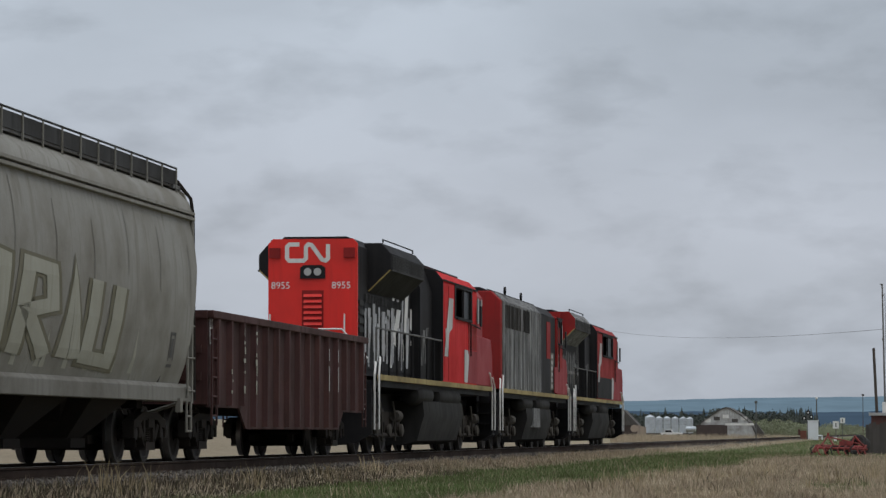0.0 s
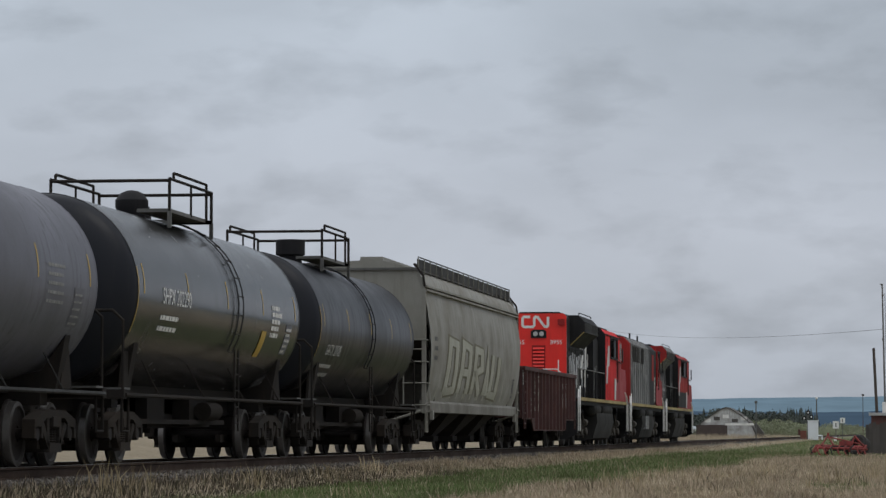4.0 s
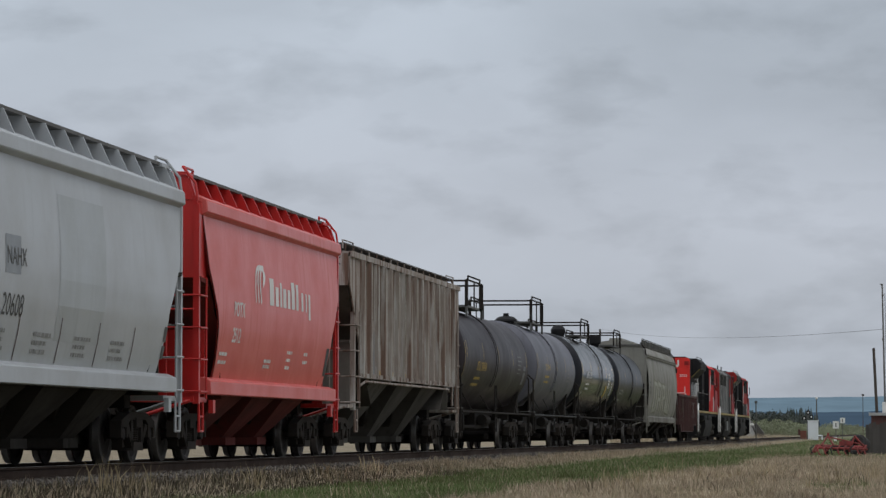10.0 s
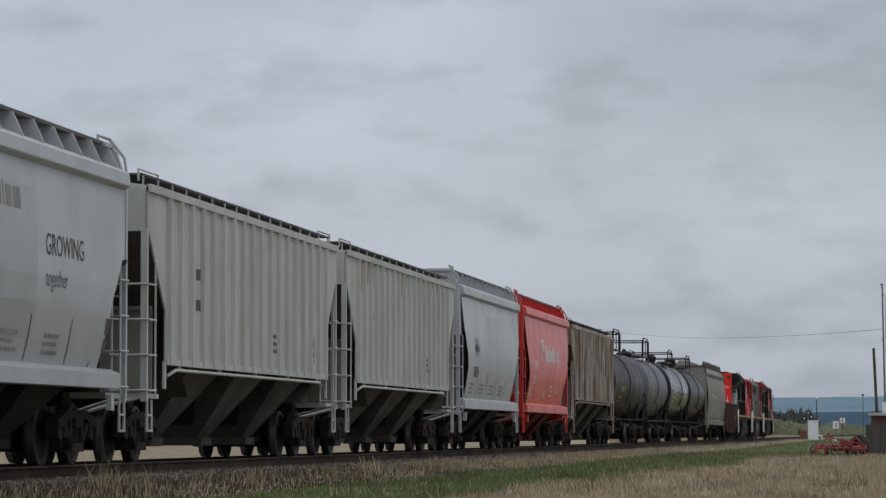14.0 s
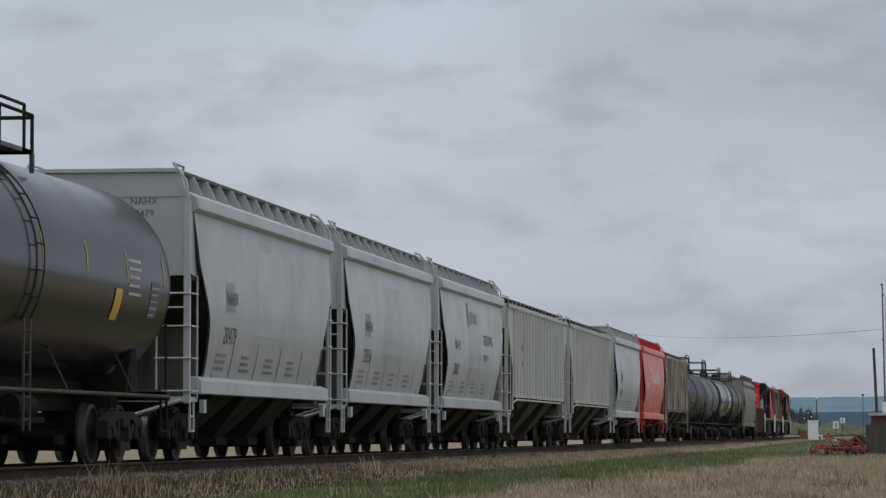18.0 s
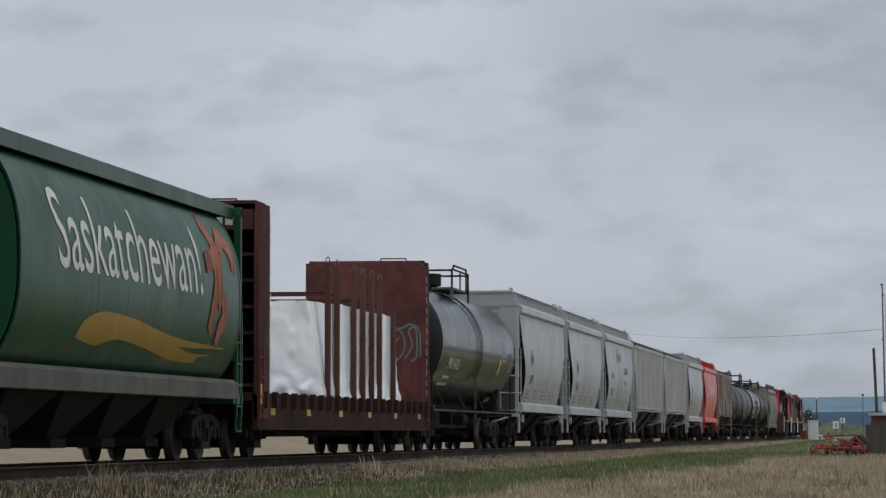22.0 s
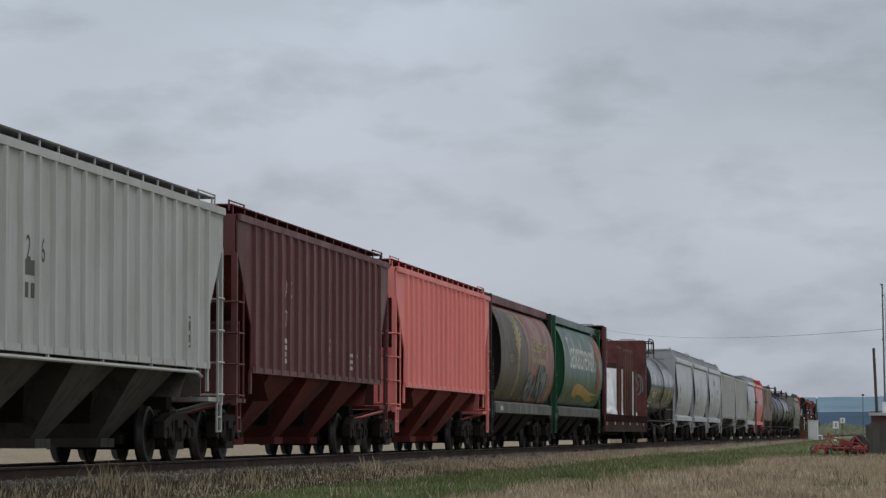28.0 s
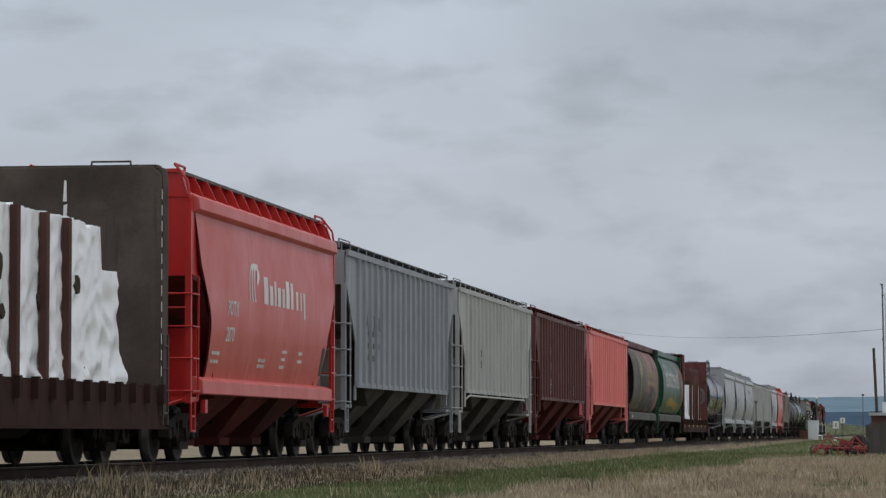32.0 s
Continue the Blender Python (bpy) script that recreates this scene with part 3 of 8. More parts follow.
def corner_gear(car, x, s, X, e, mat, top, rungs=(1.12, 1.66, 2.2, 2.74)):
    """Corner post with ladder rungs that run along the side and round onto the end, and a stirrup below."""
    post = part("corner_post", Geo().box(min(x * (X - 0.10), x * X), max(x * (X - 0.10), x * X), s * e - 0.05, s * e + 0.05, 0.95, top), mat, car)
    g = Geo().tube((x * (X + 0.015), s * (e - 0.46), rungs[0] - 0.12), (x * (X + 0.015), s * (e - 0.46), rungs[-1] + 0.3), 0.02, 6)
    side_lad = part("side_ladder", g, mat, car)
    end_lad = part("end_ladder", Geo().tube((x * (X - 0.55), s * (e + 0.03), rungs[0] - 0.12), (x * (X - 0.55), s * (e + 0.03), rungs[-1] + 0.1), 0.02, 6), mat, car)
    along = kept(("side_rung", mat.name), lambda: Geo().tube((0, -0.26, 0), (0, 0.26, 0), 0.017, 6).mesh("rung", mat))
    across = kept(("end_rung", mat.name), lambda: Geo().tube((-0.3, 0, 0), (0.3, 0, 0), 0.017, 6).mesh("rung", mat))
    for z in rungs:
        part("rung", along, None, side_lad, "", pose(x * (X + 0.02), s * (e - 0.24), z))
        part("rung", across, None, end_lad, "", pose(x * (X - 0.28), s * (e + 0.06), z))
    g = Geo().pipe([(x * (X - 0.02), s * (e - 0.36), 0.98), (x * (X - 0.02), s * (e - 0.36), 0.50), (x * (X - 0.02), s * (e - 0.06), 0.50), (x * (X - 0.02), s * (e - 0.06), 0.98)], 0.022)
    g.tube((x * (X - 0.02), s * (e - 0.36), 0.74), (x * (X - 0.02), s * (e - 0.06), 0.74), 0.018)
    part("sill_step", g, mat, car)
    return post


def bay_geo(y0, y1, top, bottom, xt, xb, lb):
    g = Geo()
    c = (y0 + y1) / 2
    g.loft([[(-xt, y0, top), (xt, y0, top), (xt, y1, top), (-xt, y1, top)],
            [(-xt * 0.98, y0 + 0.02, top - 0.12), (xt * 0.98, y0 + 0.02, top - 0.12), (xt * 0.98, y1 - 0.02, top - 0.12), (-xt * 0.98, y1 - 0.02, top - 0.12)],
            [(-xb, c - lb, bottom), (xb, c - lb, bottom), (xb, c + lb, bottom), (-xb, c + lb, bottom)]])
    g.box(-xb - 0.12, xb + 0.12, c - lb - 0.08, c + lb + 0.08, bottom - 0.09, bottom + 0.05)
    return g


def underframe(car, L, mat, trucks, sill=0.28):
    e = L / 2 - 0.55
    g = Geo()
    g.box(-0.3, 0.3, -e, e, 0.80, 1.08)
    for s in (-1, 1):
        g.box(-0.9, 0.9, s * trucks - 0.2, s * trucks + 0.2, 0.86, 1.12)
    part("centre_sill", g, M_UNDER, car)
    for s in (-1, 1):
        truck(car, s * trucks)
        coupler(car, s * (L / 2 - 0.03), s)


# ---- covered hopper with ribbed sides ----
def ribbed_hopper(L, side, label, ribs, words=(), pipe=True, seed=0, low=None, gap=0.62, letter=None, bot=1.58):
    car = thing("covered_hopper_car", label, "freight car", "freight cars of the train")
    rng = random.Random(seed)
    e = L / 2 - gap
    X, TOP, BOT, CUT = 1.50, 4.22, bot, 1.25
    low = low or side
    board = M_LOWRED if side in (M_SALMON, M_OXBLOOD) else M_GRATE
    underframe(car, L, side, L / 2 - 2.05)
    outline = [(-e, TOP), (-e, 3.62), (-e + CUT, 2.35), (-e + CUT, BOT), (e - CUT, BOT), (e - CUT, 2.35), (e, 3.62), (e, TOP)]
    for s in (-1, 1):
        part("side_sheet", Geo().prism(outline, "x", s * (X - 0.03), s * X), side, car)
        g = Geo().box(min(s * (X - 0.02), s * (X + 0.05)), max(s * (X - 0.02), s * (X + 0.05)), -e, e, TOP - 0.07, TOP + 0.05)
        part("side_plate", g, side, car)
        g = Geo().box(min(s * (X - 0.02), s * (X + 0.045)), max(s * (X - 0.02), s * (X + 0.045)), -e + CUT - 0.05, e - CUT + 0.05, BOT - 0.05, BOT + 0.05)
        part("side_sill", g, side, car)

    deep = 0.095 if side is M_RIBOLD else 0.065
    gear = e - 0.7 if side is M_RIBOLD else e

    def rib():
        g = Geo()
        g.loft([[(-0.01, -0.075, z), (deep, -0.05, z), (deep, 0.05, z), (-0.01, 0.075, z)] for z in (BOT + 0.03, TOP - 0.08)])
        g.box(0.0, deep - 0.005, -0.045, 0.045, BOT - 0.03, BOT + 0.06)
        return g.mesh("rib", side)
    me = kept(("rib", side.name, bot), rib)
    n = ribs
    for s in (-1, 1):
        for i in range(n):
            y = -e + CUT + 0.12 + (2 * (e - CUT) - 0.24) * i / (n - 1)
            part("rib", me, None, car, "", pose(s * X, y, 0, 0, 0, 0 if s > 0 else 180))
    # ends: upper plate, slope sheet, corner posts, platform
    for s in (-1, 1):
        part("end_plate", Geo().box(-X + 0.04, X - 0.04, s * e - 0.03, s * e + 0.03, 3.55, TOP), side, car)
        g = Geo().loft([[(-X + 0.05, s * e, 3.58), (X - 0.05, s * e, 3.58), (X - 0.05, s * (e - 0.05), 3.50), (-X + 0.05, s * (e - 0.05), 3.50)],
                        [(-X + 0.05, s * (e - 3.0), 1.15), (X - 0.05, s * (e - 3.0), 1.15), (X - 0.05, s * (e - 3.1), 1.05), (-X + 0.05, s * (e - 3.1), 1.05)]])
        # the low material's dark tone also paints the shade under this sheet
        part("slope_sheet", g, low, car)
        part("shear_plate", Geo().box(-0.04, 0.04, *sorted((s * (e - 0.2), s * (e - 3.0))), 1.1, TOP - 0.1), low, car)
        # grey cars: web darker than the side, its shade painted in
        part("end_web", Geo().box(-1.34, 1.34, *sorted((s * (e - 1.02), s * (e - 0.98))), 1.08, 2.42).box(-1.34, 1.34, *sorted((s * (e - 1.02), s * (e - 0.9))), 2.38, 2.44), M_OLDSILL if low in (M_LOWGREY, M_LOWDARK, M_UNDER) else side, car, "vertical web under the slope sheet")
        part("centre_post", Geo().box(-0.07, 0.07, s * (e - 0.1) - 0.05, s * (e - 0.1) + 0.05, 1.05, 3.5), side, car)
        part("end_platform", Geo().box(-X + 0.04, X - 0.04, *sorted((s * (e - 0.95), s * (e + 0.02))), 1.0, 1.07), side, car)
        for x in (-1, 1):
            corner_gear(car, x, s, X, gear if s < 0 else e, side, 3.6 if gear == e or s > 0 else 3.3)
            part("bracket_plate", Geo().prism([(s * (e - CUT - 0.02), BOT), (s * (e - CUT + 0.10), BOT), (s * (e - CUT + 0.12), 1.16), (s * (e - CUT - 0.0), 1.16)], "x", x * (X - 0.03), x * (X + 0.01)), side, car)
            part("brace", Geo().tube((x * (X - 0.1), s * (e + 0.0), 1.02), (x * 0.5, s * (e + 0.1), 0.78), 0.03), side, car)
    # roof, hatch trough, running boards
    part("roof", Geo().prism([(-X, TOP + 0.03), (-0.8, TOP + 0.13), (0, TOP + 0.17), (0.8, TOP + 0.13), (X, TOP + 0.03), (X, TOP - 0.05), (-X, TOP - 0.05)], "y", -e, e), side, car)
    part("hatch_cover", Geo().prism([(-0.32, TOP + 0.14), (-0.28, TOP + 0.26), (0.28, TOP + 0.26), (0.32, TOP + 0.14)], "y", -e + 0.8, e - 0.8), side, car)
    for s in (-1, 1):
        xa, xb = sorted((s * 0.75, s * (X - 0.12)))
        part("running_board", Geo().box(xa, xb, -e + 0.1, e - 0.1, TOP + 0.205, TOP + 0.23), board, car)
        k = int(2 * e / 1.05)
        post = kept(("rpost", side.name), lambda: Geo().box(-0.012, 0.012, -0.02, 0.02, TOP + 0.02, TOP + 0.235).mesh("board_post", side))
        for i in range(k + 1):
            part("board_post", post, None, car, "", pose(s * (X - 0.14), -e + 0.25 + (2 * e - 0.5) * i / k, 0))
        for q in (-1, 1):
            g = Geo()
            for z in (0.28,):
                g.pipe([(s * (X - 0.15), q * (e - 1.3), TOP + 0.24), (s * (X - 0.15), q * (e - 1.3), TOP + z), (s * (X - 0.15), q * (e + 0.02), TOP + z), (s * (X - 0.15), q * (e + 0.02), TOP + 0.1)], 0.016)
            part("roof_grab", g, side, car)
    if pipe:
        for s in (-1, 1):
            g = Geo()
            pts = [(s * (X - 0.05), -e + CUT + 0.3, BOT - 0.22), (s * (X + 0.03), -e + CUT + 0.6, BOT - 0.12), (s * (X + 0.03), e - CUT - 0.9, BOT - 0.12), (s * (X - 0.05), e - CUT - 0.2, BOT - 0.18)]
            g.pipe(pts, 0.028)
            for i in range(5):
                y = -e + CUT + 0.9 + i * (2 * (e - CUT) - 2.0) / 4
                g.box(s * (X + 0.02) - 0.02, s * (X + 0.02) + 0.02, y - 0.03, y + 0.03, BOT - 0.14, BOT)
            part("side_pipe", g, side, car)
    span = 2 * (e - 2.55)
    for i in range(3):
        y0 = -span / 2 + i * span / 3
        pitch_b = span / 3
        # bays in the darkened tone; inner slopes darker still, painting the deep gaps
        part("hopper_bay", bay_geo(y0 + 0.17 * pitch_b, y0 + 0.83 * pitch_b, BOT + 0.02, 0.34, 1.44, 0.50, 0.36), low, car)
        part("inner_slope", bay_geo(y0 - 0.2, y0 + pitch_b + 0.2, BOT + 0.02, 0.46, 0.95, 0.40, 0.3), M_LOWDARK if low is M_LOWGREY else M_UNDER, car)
    # painted marks on the near side, as the ribs leave room
    surf = lambda z: X
    for kind, what, y, z, h in words:
        if kind == "end":
            mark("lettering", letters(what, h), letter or M_LETTER, car, lambda u, v, y=y, z=z: (y + u, -e - 0.034, z + v), "", 0)
            continue
        if kind == "patch":
            mark("paint_patch", rects([(0, 0, what[0], what[1])]), (M_PATCHBLUE, M_DIRTYWHITE, M_OCHRE)[h], car, on_side(surf, y, z, 0.004), "", 0)
            continue
        me_w = letters(what, h) if kind == "text" else small_print(rng, what[0], what[1], what[2], h)
        mark("lettering" if kind == "text" else "stencil", me_w, letter or M_LETTER, car, on_side(surf, y, z, 0.004), "", 0)
    if seed == 13:
        # ochre runs below the eaves
        pitch = (2 * (e - CUT) - 0.24) / (n - 1)
        for i in range(n - 1):
            y = -e + CUT + 0.2 + pitch * i
            for u in (0.05, 0.4, 0.7):
                if rng.random() < 0.7:
                    w, z0 = rng.uniform(0.1, 0.3), TOP - 0.1 - rng.uniform(0.15, 0.8)
                    mark("ochre_run", flat([[(u, z0), (u + w * 0.5, z0), (u + w, TOP - 0.09), (u, TOP - 0.09)]]), M_OCHRERUN, car, lambda a, b, y=y: (X + 0.003, y + a, b), "", 0)
    if side is M_RIBOLD:
        # rust runs beside the ribs, doubling as painted relief shade; chalky runs between them
        pitch = (2 * (e - CUT) - 0.24) / (n - 1)
        for i in range(n - 1):
            y = -e + CUT + 0.12 + pitch * i
            for u, w, mat in ((0.12, rng.uniform(0.10, 0.24), M_RUSTRUN), (pitch - rng.uniform(0.2, 0.32), 0.16, M_RUSTRUN), (pitch * 0.5, rng.uniform(0.15, 0.3), M_CHALKRUN)):
                if rng.random() < 0.85:
                    z1 = TOP - 0.1 - rng.choice((0.0, 0.0, rng.uniform(0.2, 1.0)))
                    z0 = max(BOT + 0.06, z1 - rng.uniform(1.0, 2.6))
                    mark("rust_run" if mat is M_RUSTRUN else "chalk_run", flat([[(u, z0), (u + w * 0.6, z0), (u + w, z1), (u, z1)]]), mat, car, lambda a, b, y=y: (X + 0.003, y + a, b), "", 0)
            if rng.random() < 0.7:
                z0 = rng.uniform(BOT + 0.06, 3.0)
                mark("chalk_run", flat([[(-0.048, z0), (0.03, z0), (0.048, TOP - 0.1), (-0.045, TOP - 0.1)]]), M_CHALKRUN if rng.random() < 0.6 else M_RUSTRUN, car, lambda a, b, y=y: (X + deep + 0.003, y + a, b), "", 0)
    mark("consolidated_stencil", rects([(0, 0, 0.03, 0.5), (0.19, 0, 0.22, 0.5), (0, 0, 0.22, 0.03), (0, 0.47, 0.22, 0.5), (0.06, 0.08, 0.16, 0.2), (0.06, 0.27, 0.16, 0.42)]), letter or M_LETTER, car, on_side(surf, e - CUT - 1.5, 1.85, 0.004), "", 0)
    return car


# ---- covered hopper with smooth curved sides ----
def smooth_hopper(L, side, label, roof_mat=None, words=None, old=False, low=None, sheet=None):
    car = thing("covered_hopper_car", label, "freight car", "freight cars of the train")
    e = L / 2 - 0.62
    low = low or side
    roof_mat = roof_mat or side
    T = 4.07 if not old else 3.92
    underframe(car, L, side, L / 2 - 1.95)
    if old:
        prof = [(1.36, 1.25), (1.47, 1.6), (1.545, 2.1), (1.575, 2.6), (1.56, 3.1), (1.50, 3.55), (1.42, T)]
    else:
        prof = [(1.37, 1.33), (1.47, 1.75), (1.545, 2.2), (1.57, 2.6), (1.56, 3.1), (1.52, 3.6), (1.475, T)]

    def surf(z):
        for (x0, z0), (x1, z1) in zip(prof, prof[1:]):
            if z <= z1:
                return x0 + (x1 - x0) * (z - z0) / (z1 - z0)
        return prof[-1][0]

    def inset(z):
        if old:
            pts = [(1.2, 0.62), (1.7, 0.50), (2.6, 0.28), (3.2, 0.08), (4.1, 0.0)]
        else:
            pts = [(1.2, 1.5), (1.5, 1.5), (2.38, 1.25), (2.97, 0.70), (3.2, 0.50), (4.1, 0.30)]
        for (z0, a0), (z1, a1) in zip(pts, pts[1:]):
            if z <= z1:
                return a0 + (a1 - a0) * (z - z0) / (z1 - z0)
        return pts[-1][1]
    zs = [prof[0][1] + (T - prof[0][1]) * i / 22 for i in range(23)]
    ny = 8
    for s in (-1, 1):
        g = Geo()
        for off in (0.0, -0.035):
            rows = []
            for z in zs:
                a = e - inset(z)
                rows.append([(s * (surf(z) + off), -a + 2 * a * k / ny, z) for k in range(ny + 1)])
            g.loft(rows, False, False)
        part("side_sheet", g, sheet or side, car, "smooth curved side sheet")
    # eaves band
    for s in (-1, 1):
        if old:
            for zz in (T - 0.01, T + 0.075):
                band = [(s * 1.42, zz), (s * 1.50, zz + 0.01), (s * 1.50, zz + 0.055), (s * 1.42, zz + 0.07)]
                part("eaves_moulding", Geo().prism(band, "y", -e + 0.02, e - 0.02), side, car)
        else:
            band = [(s * 1.46, T - 0.02), (s * 1.575, T + 0.04), (s * 1.56, T + 0.24), (s * 1.44, T + 0.30), (s * 1.36, T + 0.26)]
            soften(part("eaves_band", Geo().prism(band, "y", -e + 0.22, e - 0.22), sheet or side, car), 0.015)
    zr = T + 0.25 if not old else T + 0.15
    crown = zr + (0.26 if not old else 0.60)
    arch = [(1.44 * math.cos(a), zr + (crown - zr) * math.sin(a)) for a in [math.pi * i / 12 for i in range(13)]]
    part("roof", Geo().prism(arch + [(-1.3, zr - 0.35), (1.3, zr - 0.35)], "y", -e + 0.05, e - 0.05), roof_mat, car)
    # hatches and running boards on fin brackets
    zb = 4.74 if not old else 4.46
    part("hatch_cover", Geo().prism([(-0.3, crown - 0.02), (-0.27, crown + 0.13), (0.27, crown + 0.13), (0.3, crown - 0.02)], "y", -e + 0.9, e - 0.9), roof_mat, car)
    n = int(2 * e / 1.05)
    for s in (-1, 1):
        xa, xb = sorted((s * 0.62, s * 1.22))
        part("running_board", Geo().box(xa, xb, -e + 0.1, e - 0.1, zb - 0.02, zb + 0.03), M_GRATE, car)
        if old:
            for i in range(n + 1):
                y = -e + 0.3 + (2 * e - 0.6) * i / n
                part("board_post", kept(("bpost", s, side.name), lambda: Geo().box(s * 1.25 - 0.012, s * 1.25 + 0.012, -0.015, 0.015, zr + 0.02, zb + 0.30).mesh("board_post", side)), None, car, "", pose(0, y, 0))
            part("roof_rail", Geo().tube((s * 1.25, -e + 0.3, zb + 0.29), (s * 1.25, e - 0.3, zb + 0.29), 0.018), M_GREYDARK, car)
            part("board_skirt", Geo().box(s * 1.23 - 0.01, s * 1.23 + 0.01, -e + 0.3, e - 0.3, zb + 0.02, zb + 0.25), M_GREYDARK, car)
        else:
            fin = kept(("fin", s, side.name), lambda: Geo().prism([(s * 0.62, zb - 0.02), (s * 1.25, zb - 0.02), (s * 1.42, zr + 0.03), (s * 0.9, crown - 0.12)], "y", -0.02, 0.02).mesh("board_bracket", side))
            for i in range(n + 1):
                part("board_bracket", fin, None, car, "", pose(0, -e + 0.3 + (2 * e - 0.6) * i / n, 0, 0, 0, 0))
        for q in (-1, 1):
            g = Geo().pipe([(s * 1.2, q * (e - 0.75), zb), (s * 1.2, q * (e - 0.75), zb + 0.1), (s * 1.2, q * (e - 0.02), zb + 0.1), (s * 1.42, q * (e + 0.02), zb - 0.18), (s * 1.46, q * (e + 0.02), zr - 0.05)], 0.03 if old else 0.022)
            if old and q > 0:
                g.pipe([(s * 1.46, e + 0.02, zr - 0.05), (s * 1.49, e + 0.04, 1.0)], 0.03)
            part("roof_grab", g, side if not old else M_UNDER, car)
    # ends
    for s in (-1, 1):
        part("end_walk", Geo().box(-1.26, 1.26, *sorted((s * (e - 0.55), s * (e + 0.04))), zb - 0.04, zb + 0.02), M_GRATE if old else side, car, "crosswise end running board")
        z0 = 3.02 if not old else 2.75
        pts = [(-1.45, z0), (1.45, z0), (1.45, zr)] + [(x * 1.0, z) for x, z in arch[1:-1]] + [(-1.45, zr)]
        part("end_plate", Geo().prism(pts, "y", s * (e - 0.06), s * (e - 0.02)), side, car)
        g = Geo().loft([[(-1.49, s * (e - 0.05), z0 + 0.02), (1.49, s * (e - 0.05), z0 + 0.02), (1.49, s * (e - 0.12), z0 - 0.05), (-1.49, s * (e - 0.12), z0 - 0.05)],
                        [(-1.49, s * (e - 0.72), 2.99), (1.49, s * (e - 0.72), 2.99), (1.49, s * (e - 0.78), 2.90), (-1.49, s * (e - 0.78), 2.90)] if not old else [(-1.49, s * (e - 0.35), 2.60), (1.49, s * (e - 0.35), 2.60), (1.49, s * (e - 0.42), 2.52), (-1.49, s * (e - 0.42), 2.52)],
                        [(-1.5, s * (e - 1.32), 2.32), (1.5, s * (e - 1.32), 2.32), (1.5, s * (e - 1.40), 2.24), (-1.5, s * (e - 1.40), 2.24)] if not old else [(-1.5, s * (e - 0.95), 2.29), (1.5, s * (e - 0.95), 2.29), (1.5, s * (e - 1.04), 2.21), (-1.5, s * (e - 1.04), 2.21)],
                        [(-1.36, s * (e - 2.3), 1.15), (1.36, s * (e - 2.3), 1.15), (1.36, s * (e - 2.4), 1.05), (-1.36, s * (e - 2.4), 1.05)]])
        # recess shade at the car end is painted by the dark low colour
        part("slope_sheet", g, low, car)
        if not old:
            part("end_fascia", Geo().prism([(-1.4, zr - 0.02), (1.4, zr - 0.02), (1.22, zb - 0.05), (-1.22, zb - 0.05)], "y", *sorted((s * (e - 0.02), s * (e - 0.005)))), side, car)
            for x in (-1, 1):
                part("end_cheek", Geo().box(min(x * 1.43, x * 1.465), max(x * 1.43, x * 1.465), *sorted((s * (e - 0.065), s * (e - 0.85))), 2.98, zr - 0.05), side, car)
        part("shear_plate", Geo().box(-0.04, 0.04, *sorted((s * (e - 0.12), s * (e - 2.6))), 1.1, zr - 0.3), low, car)
        # web shade on grey cars is painted with the dark low grey
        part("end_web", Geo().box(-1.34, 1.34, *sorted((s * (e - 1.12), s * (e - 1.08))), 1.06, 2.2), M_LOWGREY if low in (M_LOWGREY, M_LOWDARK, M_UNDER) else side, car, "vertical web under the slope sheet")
        for x in (-1, 1):
            corner_gear(car, x, s, 1.48, e - 0.05, side, zr - 0.1, (1.15, 1.68, 2.2, 2.73))
            g = Geo()
            path = [(x * 1.43, s * (e - 0.05), zr - 0.14), (x * 1.28, s * (e - 0.05), zb - 0.1), (x * 0.95, s * (e - 0.05), zb)]
            for p, q in zip(path, path[1:]):
                g.tube(p, q, 0.06, 4)
            part("roof_corner", g, side, car)
            part("brace", Geo().tube((x * 1.35, s * (e + 0.05), 1.0), (x * 0.4, s * (e + 0.15), 0.70), 0.03), side, car)
            part("jacking_pad", Geo().box(min(x * 1.44, x * 1.52), max(x * 1.44, x * 1.52), s * (e - 1.05) - 0.09, s * (e - 1.05) + 0.09, 0.80, 1.02), side, car)
        part("end_platform", Geo().box(-1.4, 1.4, *sorted((s * (e - 1.0), s * (e + 0.02))), 0.98, 1.06), side, car)
        part("end_grab", Geo().pipe([(-0.9, s * (e + 0.03), 2.0), (0.9, s * (e + 0.03), 2.0)], 0.016).pipe([(-1.4, s * (e + 0.03), 2.5), (1.4, s * (e + 0.03), 2.5)], 0.016), side, car)
    for s in (-1, 1):
        a = e - (0.68 if not old else 0.05)
        o = 0.0 if old else 0.07
        zs0 = 0.97 if old else 1.11
        pts = [(s * 1.32, zs0), (s * (1.47 + o), zs0), (s * (1.47 + o), zs0 + 0.23), (s * 1.40, zs0 + 0.29), (s * 1.32, zs0 + 0.29)]
        soften(part("side_sill", Geo().prism(pts, "y", -a, a), M_OLDSILL if old else sheet or side, car), 0.012)
    nb = 3 if not old else 4
    span = 2 * (e - 2.3)
    for i in range(nb):
        y0 = -span / 2 + i * span / nb
        pitch_b = span / nb
        # underside shade is in these dark colours, deepest on the inner slopes
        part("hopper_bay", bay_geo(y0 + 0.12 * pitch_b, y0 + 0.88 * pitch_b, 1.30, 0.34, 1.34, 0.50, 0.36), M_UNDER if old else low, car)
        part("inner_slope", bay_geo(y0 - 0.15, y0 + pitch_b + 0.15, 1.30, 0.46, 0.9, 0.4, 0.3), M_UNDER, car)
    if words:
        words(car, surf, e)
    return car


